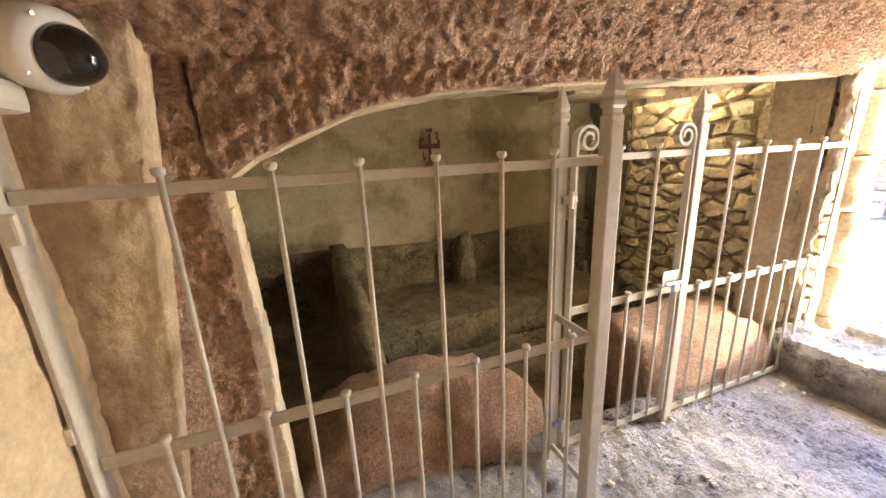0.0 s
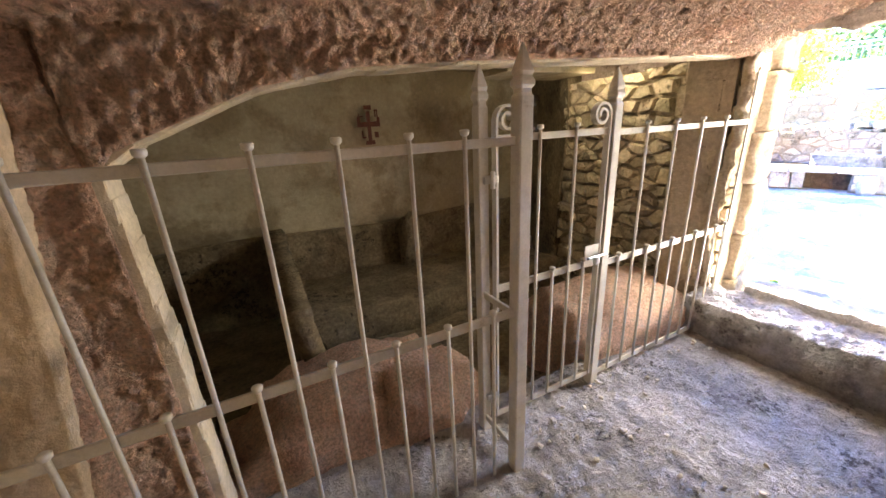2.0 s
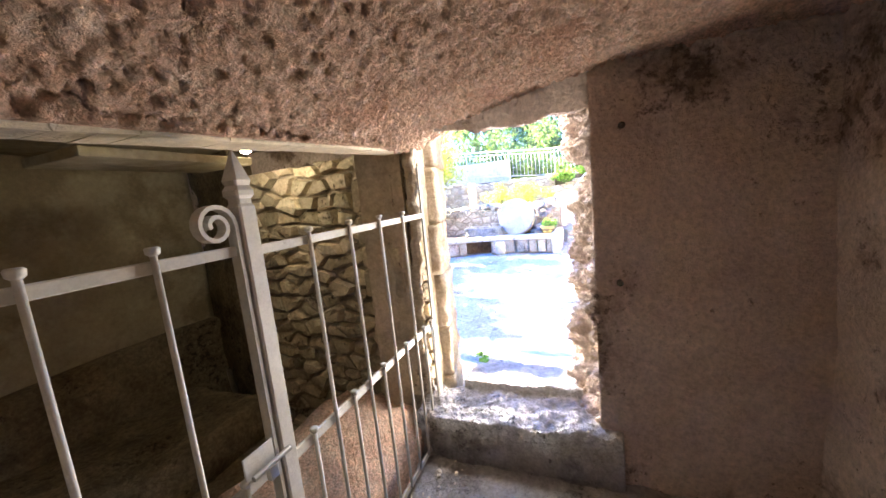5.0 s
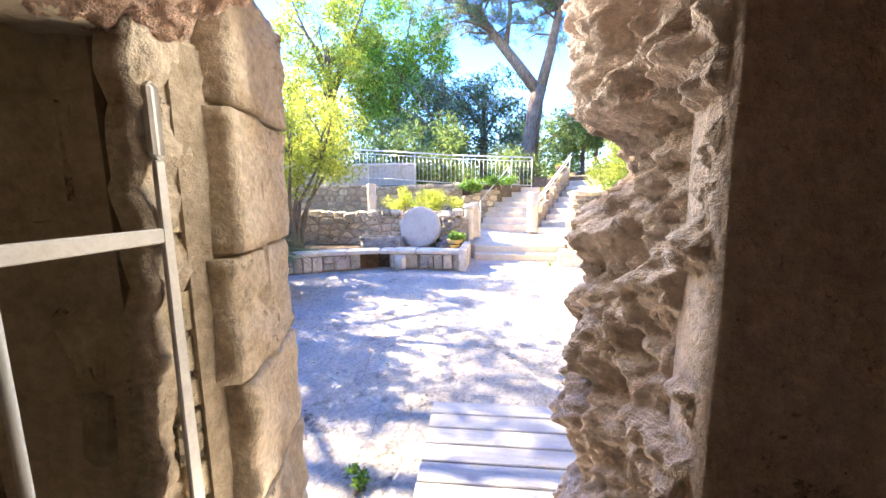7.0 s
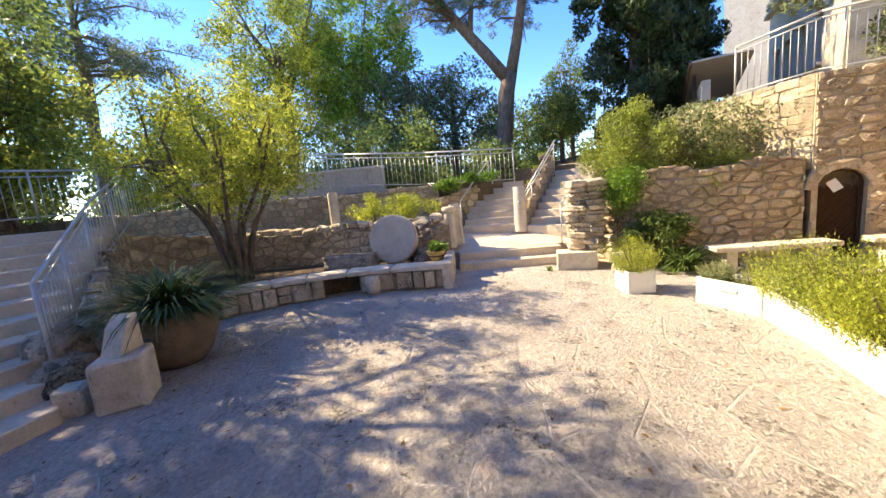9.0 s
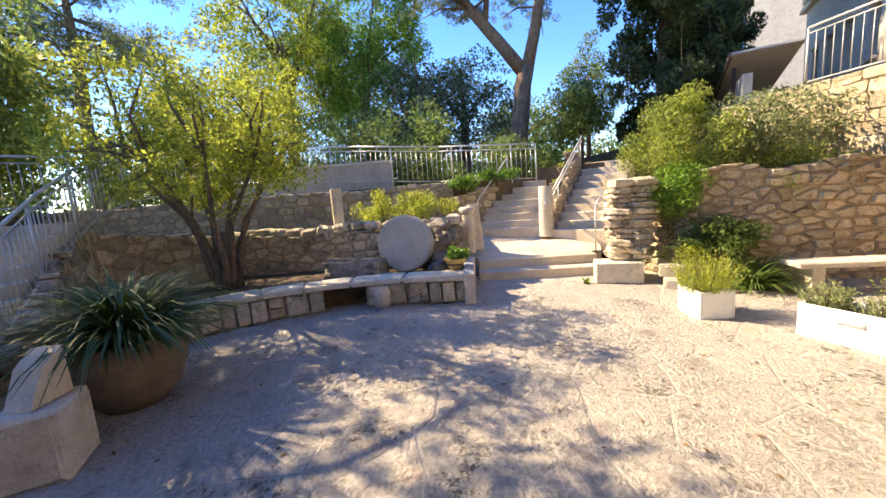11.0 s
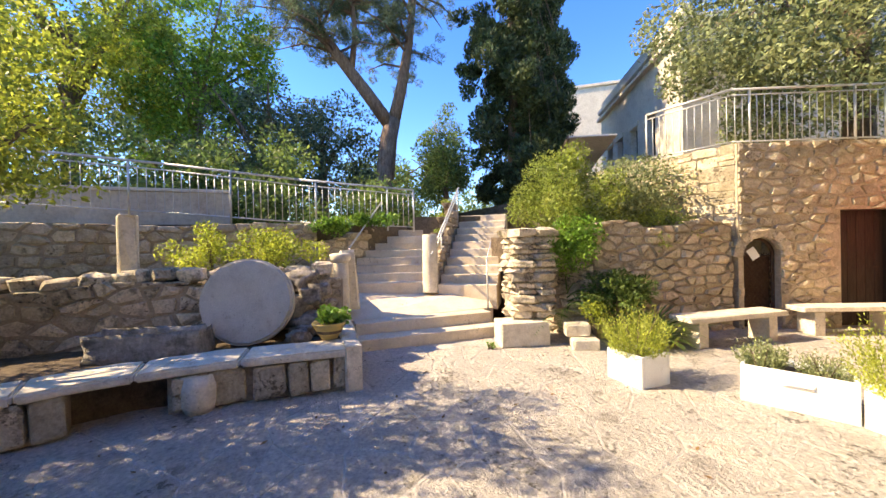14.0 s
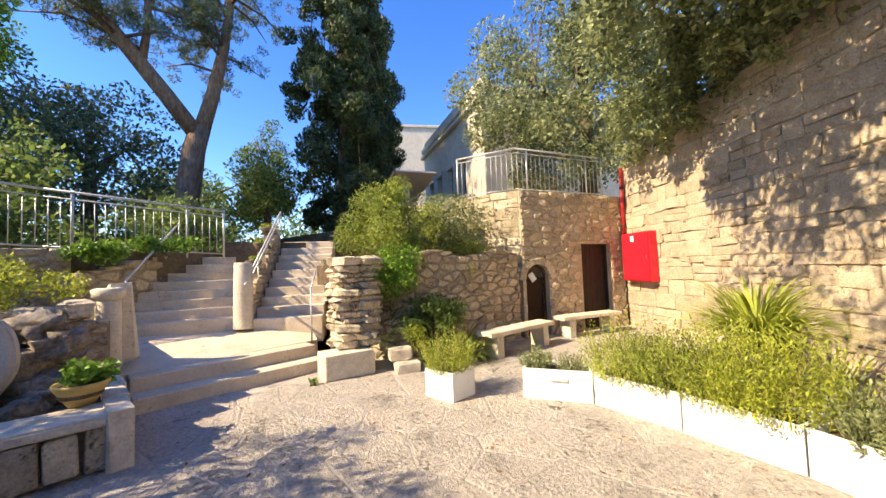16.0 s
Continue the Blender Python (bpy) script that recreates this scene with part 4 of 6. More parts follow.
# the stone bench with its curved front
BY = (1.03, 2.2, 3.1, 3.9, 4.5, 5.0, 5.35)
BX = (10.22, 10.31, 10.20, 9.93, 9.58, 9.1, 8.55)


def bench_pt(s):
    """Point of the bench's front at the share s of its length, and its heading."""
    k = min(int(s * 6), 5)
    f = s * 6 - k
    p0, p1 = Vector((BX[k], BY[k])), Vector((BX[k + 1], BY[k + 1]))
    return p0.lerp(p1, f), math.degrees(math.atan2(p1.y - p0.y, p1.x - p0.x))


bench = thing("stone_bench", "long curved bench of limestone blocks with slab seat", "bench")
bm = bmesh.new()
bseg = 24
for z0, z1, w0, w1 in ((-0.1, 0.32, 0.09, 0.45),):
    for k in range(bseg):
        s0, s1 = k / bseg, (k + 1) / bseg
        if 0.235 < (s0 + s1) / 2 < 0.36:
            continue
        (p0, h0), (p1, h1) = bench_pt(s0), bench_pt(min(s1, 0.9999))
        d = (p1 - p0).normalized()
        nrm = Vector((d.y, -d.x))
        mid = (p0 + p1) / 2 + nrm * (w0 + w1) / 2
        box_bm((p1 - p0).length + 0.02, w1 - w0, z1 - z0, (mid.x, mid.y, z0), rot=Matrix.Rotation(math.atan2(d.y, d.x), 3, "Z"), bm=bm)
tagged(part("core", bm, M_mortar, bench, "dark mortar core"), kind="stuff")
rng = random.Random(31)
s = 0.0
variants = stone_meshes(M_stone, 0.10, jit=0.045)
while s < 0.985:
    ds = rng.choice((0.030, 0.045, 0.055, 0.065))
    if 0.24 < s + ds / 2 < 0.355:
        ds = 0.0415
    p, hd = bench_pt(min(s + ds / 2, 0.999))
    kk = min(int((s + ds / 2) * 6), 5)
    L = ds * 6 * math.hypot(BX[kk + 1] - BX[kk], BY[kk + 1] - BY[kk])
    if 0.24 < s + ds / 2 < 0.275 or 0.305 < s + ds / 2 < 0.355:
        s += ds
        continue
    split = rng.random() < 0.3 and L > 0.22
    for z0, hh in (((0.0, 0.15), (0.15, 0.17)) if split else ((-0.02, 0.34),)):
        o = new("stone", variants[rng.randrange(10)])
        o.parent = bench
        o.matrix_basis = Matrix.Translation((p.x, p.y, z0 + hh / 2)) @ Matrix.Rotation(radians(hd), 4, "Z") @ Matrix.Translation((0, -0.06 + rng.uniform(-0.012, 0.012), 0)) @ Matrix.Rotation(radians(rng.uniform(-2, 2)), 4, "Y") @ Matrix.Diagonal((L - 0.025, 0.16, hh - 0.02, 1))
    s += ds
s = 0.0
while s < 0.97:
    ds = rng.uniform(0.12, 0.2)
    if s + ds > 0.93:
        ds = 0.999 - s
    n = 5
    b = bmesh.new()
    lo, hi = [], []
    for i in range(n + 1):
        q, hd = bench_pt(min(s + ds * i / n * 0.985, 0.999))
        a = radians(hd)
        nv = Vector((math.sin(a), -math.cos(a)))
        wob = 0.02 * noise.noise((s * 40 + i, 1, 2))
        lo.append((q - nv * (0.03 + wob), q + nv * (0.46 + wob)))
    vs = [[b.verts.new((*pt, z)) for pt in pr for z in (0.325, 0.405 + 0.012 * noise.noise((pt.x * 6, pt.y * 6, 1)))] for pr in lo]
    for v0, v1 in zip(vs, vs[1:]):
        for c0, c1 in ((0, 1), (1, 3), (3, 2), (2, 0)):
            b.faces.new((v0[c0], v0[c1], v1[c1], v1[c0]))
    b.faces.new((vs[0][0], vs[0][2], vs[0][3], vs[0][1]))
    b.faces.new((vs[-1][0], vs[-1][1], vs[-1][3], vs[-1][2]))
    bmesh.ops.recalc_face_normals(b, faces=b.faces[:])
    bmesh.ops.bevel(b, geom=[e for e in b.edges if e.calc_face_angle(0) > 0.6], offset=0.018, segments=2, affect="EDGES")
    part("seat_slab", b, M_block, bench, "worn pale seat slab")
    s += ds
# end of the bench towards the steps
for k in range(3):
    part("end_block", box_bm(0.50, 0.17, 0.50, (10.42 + 0.48 * k, 1.02 - 0.03 * k, -0.06), 0.03, 2, jitter=0.008), M_block, bench)
part("drum", lathe_bm([(0.12, -0.04), (0.15, 0.05), (0.155, 0.2), (0.13, 0.30)], 16, (10.33, 2.42, 0)), M_block, bench, "round stone drum under the seat", True)

# the rolling stone
rs = thing("rolling_stone", "round flat grey millstone leaning on the garden wall", "stone disc", at=(11.19, 2.09, 0.82))
b = bmesh.new()
bmesh.ops.create_cone(b, cap_ends=True, segments=64, radius1=0.505, radius2=0.505, depth=0.2)
bmesh.ops.bevel(b, geom=[e for e in b.edges if e.calc_face_angle(0) > 0.6], offset=0.03, segments=3, affect="EDGES")
for v in b.verts:
    v.co *= 1 + 0.02 * noise.noise(v.co * 5)
rs.matrix_world = Matrix.Translation((11.19, 2.09, 0.84)) @ Matrix.Rotation(radians(-10), 4, "Z") @ Matrix.Rotation(radians(-80), 4, "Y")
part("disc", b, M_disc, rs, "", False)


def rock(name, at, size, seed, mat, label, category="rock", rz=0.0, amp=0.2, group="", cuts=3):
    o = new(name, mesh_of(boulder_bm(*size, seed, cuts, amp), mat, True, name))
    o.matrix_world = pose(*at, 0, 0, rz)
    return tagged(o, label, category, group)


# stone pedestals on the bench bed and the pitted rocks beside the disc
ped = thing("stone_trough", "long grey broken stone trough on the bench bed", "trough", at=(11.05, 3.0, 0.33), rz=80)
b = bmesh.new()
bmesh.ops.create_cube(b, size=1.0)
bmesh.ops.scale(b, vec=(1.06, 0.36, 0.30), verts=b.verts)
top = max(b.faces, key=lambda f: f.calc_center_median().z)
bmesh.ops.inset_region(b, faces=[top], thickness=0.07)
bmesh.ops.translate(b, vec=(0, 0, -0.12), verts=top.verts)
bmesh.ops.subdivide_edges(b, edges=b.edges[:], cuts=5, use_grid_fill=True)
for v in b.verts:
    v.co.z += 0.15
    v.co += Vector((1, 1, 0.6)) * 0.03 * noise.fractal(v.co * 5, 0.8, 2.1, 3)
part("body", b, M_trough, ped, "", True)
for i, (x, y, z, r) in enumerate([(11.35, 1.42, 0.5, 0.2), (11.5, 1.65, 0.72, 0.24), (11.45, 1.35, 0.86, 0.17), (11.62, 1.55, 1.0, 0.2), (11.2, 1.5, 0.42, 0.14), (11.0, 1.55, 0.40, 0.11), (11.55, 1.95, 0.95, 0.2), (11.5, 2.3, 1.02, 0.17)]):
    rock("pitted_rock", (x, y, z), (r, r * 1.15, r * 0.8), i + 3, M_lava, "pitted dark weathered rock piled beside the disc", rz=40 * i, amp=0.5, group="pitted rocks")


def column(name, at, r, h, label, cap=True, fluted=False):
    c = thing(name, label, "column", at=at)
    b = lathe_bm([(r * 1.06, 0), (r * 1.03, 0.03), (r, 0.06), (r * 0.98, h * 0.5), (r * 0.95, h - 0.02), (r * 0.88, h)], 14)
    for v in b.verts:
        v.co.x += 0.008 * noise.noise(v.co * 7)
        v.co.y += 0.008 * noise.noise(v.co * 6 + Vector((5, 0, 0)))
    part("shaft", b, M_block, c, "", True)
    if cap:
        part("capital", lathe_bm([(r * 0.9, h + 0.003), (r * 1.25, h + 0.05), (r * 1.3, h + 0.13), (r * 0.9, h + 0.15)], 14), M_block, c, "worn moulded capital", True)
    return c


column("stone_pillar", (13.14, -0.88, 0.54), 0.155, 1.14, "plain pale round stone pillar between the flights", False)
column("antique_column", (12.25, 0.93, 0.42), 0.13, 0.80, "short antique column drum with moulded capital", True)
sl = thing("stone_slab", "upright pale broken stone slab beside the steps", "stone slab", at=(12.52, 0.72, 0.42), rz=10)
part("body", box_bm(0.14, 0.22, 1.0, (0, 0, 0), 0.03, 2, jitter=0.015, rot=Matrix.Rotation(radians(-5), 3, "X")), M_block, sl)
sl = thing("stone_stump", "upright pale fluted marble fragment on the terrace", "stone fragment", at=(12.1, 3.55, 0.95), rz=20)
part("body", box_bm(0.2, 0.2, 0.98, (0, 0, 0), 0.03, 2, jitter=0.02), M_block, sl)


def block(name, at, size, rz, label, bevel=0.03, mat=None):
    o = part(name, box_bm(*size, (0, 0, 0), bevel, 3, jitter=0.008), mat or M_block)
    o.matrix_world = pose(*at, 0, 0, rz)
    return tagged(o, label, "stone block")


block("stone_block", (10.98, -1.55, -0.05), (0.42, 0.74, 0.37), -14, "large pale cut limestone block beside the steps", 0.04)
block("stepped_block", (10.42, -2.22, -0.05), (0.34, 0.36, 0.16), -30, "pale stepped stone fragment, lower tread")
block("stepped_block", (10.55, -2.20, 0.112), (0.24, 0.34, 0.18), -30, "pale stepped stone fragment, upper part")
block("stone_block", (6.94, 4.06, -0.05), (0.42, 0.40, 0.50), 24, "squat weathered grey cut stone block", 0.05)
block("stone_block", (6.80, 4.46, -0.05), (0.24, 0.22, 0.28), 20, "small grey cut stone block beside the stairs", 0.04)
tr = part("stone_fragment", prism_bm([(-0.16, -0.09), (0.14, -0.11), (0.17, 0.1), (-0.12, 0.1)], 0, 0.24), M_block)
for v in tr.data.vertices:
    if v.co.z > 0.1:
        v.co.x = v.co.x * 0.5 + 0.06
        v.co.z += 0.10 * (v.co.x > 0.03)
tr.matrix_world = pose(6.97, 4.08, 0.452, 0, 0, 10)
tagged(tr, "broken pale wedge of stone on the cut block", "stone fragment")
rock("garden_rock", (7.05, 4.75, 0.18), (0.26, 0.22, 0.22), 21, M_stone_grey, "grey angular rock beside the garden stairs", amp=0.35)
rock("garden_rock", (7.25, 5.0, 0.42), (0.24, 0.2, 0.24), 22, M_stone_grey, "tall grey angular rock beside the garden stairs", amp=0.4)
# dry-stacked pillar of flat stones on the cut block
stack = thing("stone_stack", "dry stacked pillar of flat rubble stones", "stone stack", at=(11.18, -1.80, 0.32), rz=-15)
rng = random.Random(5)
vr = stone_meshes(M_stone_grey, 0.2, jit=0.1)
z = 0.0
while z < 1.35:
    h = rng.uniform(0.07, 0.15)
    for x0 in (-0.16, 0.13):
        for y0 in (-0.19, 0.16):
            o = new("stone", vr[rng.randrange(10)])
            o.parent = stack
            o.matrix_basis = Matrix.Translation((x0 + rng.uniform(-0.04, 0.04), y0 + rng.uniform(-0.05, 0.05), z + h / 2)) @ Matrix.Rotation(rng.uniform(-0.4, 0.4), 4, "Z") @ Matrix.Diagonal((rng.uniform(0.26, 0.38), rng.uniform(0.3, 0.42), h * 1.1, 1))
    z += h


def slab_bench(at, rz, length, label):
    b = thing("garden_bench", label, "bench", "slab benches", at, rz)
    part("seat", box_bm(length, 0.36, 0.075, (0, 0, 0.365), 0.015, 2, jitter=0.005), M_block, b)
    part("leg", box_bm(0.16, 0.30, 0.363, (-length / 2 + 0.25, 0, 0), 0.015, 2), M_block, b)
    part("leg", box_bm(0.16, 0.30, 0.363, (length / 2 - 0.25, 0, 0), 0.015, 2), M_block, b)
    return b


slab_bench((9.72, -4.25, -0.045), 82, 1.75, "pale stone slab bench against the rubble wall")
slab_bench((9.28, -6.35, -0.045), 66, 1.6, "pale stone slab bench between the gate and doorway")

# ---------------- the cave: things ----------------
def spear_bm(w, h, base=0.0):
    """A square post with a moulded spear head."""
    b = bmesh.new()
    prof = [(w, base), (w, h - 0.17), (w * 0.82, h - 0.16), (w * 0.82, h - 0.145), (w * 1.1, h - 0.135), (w * 1.1, h - 0.12), (w * 0.85, h - 0.105), (w * 1.02, h - 0.09), (0.003, h)]
    rings = []
    for r, z in prof:
        c = r * 0.82
        rings.append([b.verts.new((x, y, z)) for x, y in ((r, c), (c, r), (-c, r), (-r, c), (-r, -c), (-c, -r), (c, -r), (r, -c))])
    for r0, r1 in zip(rings, rings[1:]):
        for k in range(8):
            b.faces.new((r0[k], r0[(k + 1) % 8], r1[(k + 1) % 8], r1[k]))
    b.faces.new(rings[0][::-1])
    b.faces.new(rings[-1])
    return b


def bar_mesh(h, r=0.008):
    b = tube_bm([(0, 0, 0), (0, 0, h - 0.02)], r, 8)
    for prof in ([(r, h - 0.022), (r * 1.9, h - 0.016), (r * 2.1, h - 0.004), (r * 1.5, h)],):
        join(b, lathe_bm(prof, 10))
    return mesh_of(b, M_gate, True, "bar")


TALL, SHORT = {}, {}


def fence_panel(name, label, a, b, z_bot, z_mid, z_top, tall, short, bottom=True, group="iron fence"):
    """Rails from a to b with tall and short bars at the given distances along."""
    ax, ay = a
    L = math.hypot(b[0] - ax, b[1] - ay)
    p = thing(name, label, "fence", group, (ax, ay, 0), math.degrees(math.atan2(b[1] - ay, b[0] - ax)))
    part("top_rail", box_bm(L, 0.012, 0.032, (L / 2, 0, z_top - 0.016), 0.003), M_gate, p)
    part("middle_rail", box_bm(L, 0.014, 0.040, (L / 2, 0, z_mid - 0.02), 0.003), M_gate, p)
    if bottom:
        part("bottom_rail", box_bm(L, 0.014, 0.036, (L / 2, 0, z_bot - 0.018), 0.003), M_gate, p)
    hb = z_top + 0.05 - z_bot
    hs = z_mid + 0.045 - z_bot
    mt, ms = bar_mesh(hb), bar_mesh(hs)
    for s in tall:
        part("tall_bar", mt, None, p, m=Matrix.Translation((s, -0.013, z_bot)))
    for s in short:
        part("short_bar", ms, None, p, m=Matrix.Translation((s, -0.013, z_bot)))
    return p


fence_panel("iron_fence", "grey painted iron fence panel with knobbed bars", (-0.66, 1.10), (0.95, 1.10), -0.02, 0.82, 1.52,
            [0.28, 0.52, 0.743, 0.968, 1.19, 1.39], [0.15, 0.40, 0.63, 0.855, 1.08, 1.29, 1.50], False)
fence_panel("iron_fence", "grey painted iron fence panel ending at the doorway", (1.83, 1.36), (3.14, 1.36), 0.005, 0.775, 1.51,
            [0.23, 0.49, 0.75, 1.01], [0.10, 0.36, 0.62, 0.88, 1.13, 1.25])
leaf = fence_panel("iron_gate", "closed grey iron gate leaf with scrolled stiles", (1.045, 1.36), (1.755, 1.36), 0.03, 0.80, 1.52, [0.245, 0.475], [0.13, 0.36, 0.59])


def scroll_bm(side):
    pts = [(0, 0, 0.03), (0, 0, 1.55)]
    for k in range(26):
        a = math.pi * 1.0 - k / 25 * math.pi * 3.1
        r = 0.062 * (1 - 0.72 * k / 25)
        pts.append((side * (0.062 + r * math.cos(a)) if k else 0, 0, 1.60 + r * math.sin(a)))
    b = bmesh.new()
    prev = None
    for i, (x, y, z) in enumerate(pts):
        p = Vector((x, 0, z))
        d = Vector(pts[min(i + 1, len(pts) - 1)]) - Vector(pts[max(i - 1, 0)])
        n = Vector((-d.z, 0, d.x)).normalized() * 0.006
        ring = [b.verts.new(p + n + Vector((0, -0.018, 0))), b.verts.new(p + n + Vector((0, 0.018, 0))), b.verts.new(p - n + Vector((0, 0.018, 0))), b.verts.new(p - n + Vector((0, -0.018, 0)))]
        if prev:
            for k in range(4):
                b.faces.new((prev[k], prev[(k + 1) % 4], ring[(k + 1) % 4], ring[k]))
        else:
            b.faces.new(ring[::-1])
        prev = ring
    b.faces.new(prev)
    bmesh.ops.recalc_face_normals(b, faces=b.faces[:])
    return b


part("hinge_stile", scroll_bm(1), M_gate, leaf, "flat bar curled into a scroll", False, Matrix.Translation((0.0, 0, 0)))
part("latch_stile", scroll_bm(-1), M_gate, leaf, "flat bar curled into a scroll", False, Matrix.Translation((0.71, 0, 0)))
lt = part("latch_plate", box_bm(0.11, 0.006, 0.085, (0.64, -0.02, 0.83), 0.002), M_gate, leaf, "pale square latch plate")
part("latch_bolt", tube_bm([(0.60, -0.035, 0.845), (0.745, -0.035, 0.845)], 0.009, 10), M_steel, lt, "bright steel bolt")
part("padlock", box_bm(0.035, 0.022, 0.045, (0.665, -0.038, 0.80), 0.006, 2), M_steel, lt, "small steel padlock")
for z in (1.33, 0.16):
    h = part("hinge", box_bm(0.075, 0.03, 0.035, (-0.03, -0.005, z), 0.006, 2), M_steel, leaf, "bright steel hinge")
    part("hinge_pin", tube_bm([(-0.03, -0.025, z - 0.02), (-0.03, -0.025, z + 0.055)], 0.011, 10), M_steel, h)


def gate_post(at, w, h, label, base=0.0):
    p = thing("gate_post", label, "post", "gate posts", at)
    part("shaft", spear_bm(w, h, base), M_gate, p)
    return p


post_a = gate_post((0.98, 1.10, -0.06), 0.030, 1.90, "grey iron gate post with a spear head")
post_p = gate_post((0.985, 1.385, -0.06), 0.026, 1.88, "slimmer grey iron gate post with a spear head")
post_b = gate_post((1.80, 1.365, -0.06), 0.030, 1.88, "grey iron latch post with a spear head")
ret = thing("return_rails", "short grey iron rails tying two gate posts together", "rail", at=(0.98, 1.10, 0))
part("rail", box_bm(0.014, 0.26, 0.036, (0, 0.142, 0.77), 0.003), M_gate, ret)
part("rail", box_bm(0.014, 0.26, 0.036, (0, 0.142, 0.02), 0.003), M_gate, ret)
part("rail", box_bm(0.014, 0.26, 0.030, (0, 0.142, 1.50), 0.003), M_gate, ret)
wp = thing("wall_post", "flat grey iron bar fixed to the plastered wall", "post", "gate posts", (-0.67, 1.10, 0))
b = box_bm(0.016, 0.075, 1.70, (0, 0, -0.02), 0.003)
part("strap", b, M_gate, wp)
part("clasp", box_bm(0.035, 0.02, 0.07, (0.012, -0.03, 1.42), 0.008, 2), M_gate, wp)
part("wall_fixing", box_bm(0.12, 0.03, 0.05, (-0.06, -0.03, 0.92), 0.01, 2), M_edge, wp, "plastered fixing lug")
ep = thing("end_post", "flat grey iron bar fixed beside the doorway", "post", "gate posts", (3.15, 1.36, 0))
b = box_bm(0.045, 0.012, 1.42, (0, 0, 0.25), 0.003)
for v in b.verts:
    if v.co.z > 1.6:
        v.co.x *= 0.5
part("strap", b, M_gate, ep)
part("spear", box_bm(0.03, 0.012, 0.16, (0, 0, 1.67), 0.012), M_gate, ep)

# security camera
cam_pos = Vector((-0.535, 1.17, 1.825))
axis = Vector((0.86, -0.40, -0.28)).normalized()
rot = axis.to_track_quat("Z", "Y").to_matrix().to_4x4()
sc = thing("security_camera", "white dome security camera on the cave wall", "security camera")
sc.matrix_world = Matrix.Translation(cam_pos) @ rot @ Matrix.Scale(1.0, 4)
part("housing", lathe_bm([(0.03, -0.12), (0.075, -0.115), (0.088, -0.09), (0.092, -0.03), (0.090, 0.0), (0.075, 0.015), (0.066, 0.018)], 40), M_white_plastic, sc, "", True)
part("dome", lathe_bm([(0.065, 0.016)] + [(0.064 * math.cos(a), 0.018 + 0.075 * math.sin(a)) for a in [k * math.pi / 2 / 9 for k in range(1, 10)]], 40), M_dome, sc, "smoked black glossy dome", True)
for a in (40, 130, 220, 310):
    part("screw", lathe_bm([(0.006, 0), (0.006, 0.003), (0.002, 0.004)], 10, (0.083 * math.cos(radians(a)), 0.083 * math.sin(radians(a)), 0.006)), M_steel, sc)
cb = thing("camera_bracket", "pale plastered cable trunking below the camera", "bracket", at=(-0.69, 1.15, 1.50))
part("trunking", box_bm(0.05, 0.05, 0.22, (0, 0, 0), 0.012, 2), M_edge, cb)
part("mount", box_bm(0.09, 0.12, 0.07, (0.02, 0, 0.20), 0.02, 2), M_white_plastic, cb)

# painted cross on the chamber wall: squares and strokes
cr = thing("painted_cross", "dark red painted cross with monogram letters", "wall painting", at=(1.33, 4.222, 1.48))
rngc = random.Random(3)
strokes = [(0, 0.0, 0.05, 0.34), (0, 0.18, 0.26, 0.05), (0, 0.36, 0.10, 0.04), (0, -0.01, 0.13, 0.04), (-0.14, 0.18, 0.04, 0.10), (0.14, 0.18, 0.04, 0.10), (-0.11, 0.28, 0.07, 0.015), (-0.13, 0.26, 0.015, 0.06), (0.10, 0.28, 0.015, 0.07), (0.13, 0.28, 0.015, 0.07), (0.115, 0.34, 0.05, 0.015), (-0.10, 0.06, 0.015, 0.08), (-0.08, 0.06, 0.05, 0.015), (0.10, 0.06, 0.05, 0.06)]
for x, z, w, h in strokes:
    part("stroke", box_bm(w * 0.8, 0.006, h, (x * 0.8, -0.045, z - 0.03), 0.002, jitter=0.004), M_cross, cr)

# rocks and low walls in the chamber
def lump(name, at, size, seed, label, mat, amp=0.25, category="rock"):
    return rock(name, at, size, seed, mat, label, category, amp=amp, cuts=4)


lump("threshold_rock", (0.36, 1.95, -0.27), (0.75, 0.45, 0.46), 2, "rounded red rock threshold behind the fence", M_rock, 0.22)
lump("threshold_rock", (0.80, 1.78, -0.20), (0.36, 0.32, 0.42), 6, "low red rock lump behind the gate post", M_rock, 0.22)
lump("threshold_rock", (2.55, 1.86, -0.20), (0.72, 0.42, 0.50), 9, "rounded rock beside the chamber entrance", M_rock, 0.2)
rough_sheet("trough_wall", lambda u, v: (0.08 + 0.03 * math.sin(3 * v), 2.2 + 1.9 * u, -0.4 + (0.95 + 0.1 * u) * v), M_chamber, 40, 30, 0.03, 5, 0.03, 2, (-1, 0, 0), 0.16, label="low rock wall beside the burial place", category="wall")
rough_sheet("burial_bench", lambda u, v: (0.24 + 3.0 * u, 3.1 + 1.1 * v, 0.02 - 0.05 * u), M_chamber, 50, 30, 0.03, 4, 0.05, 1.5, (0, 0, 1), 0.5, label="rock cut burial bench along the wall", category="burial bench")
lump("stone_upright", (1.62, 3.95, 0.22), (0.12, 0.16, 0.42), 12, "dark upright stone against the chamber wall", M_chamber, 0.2)

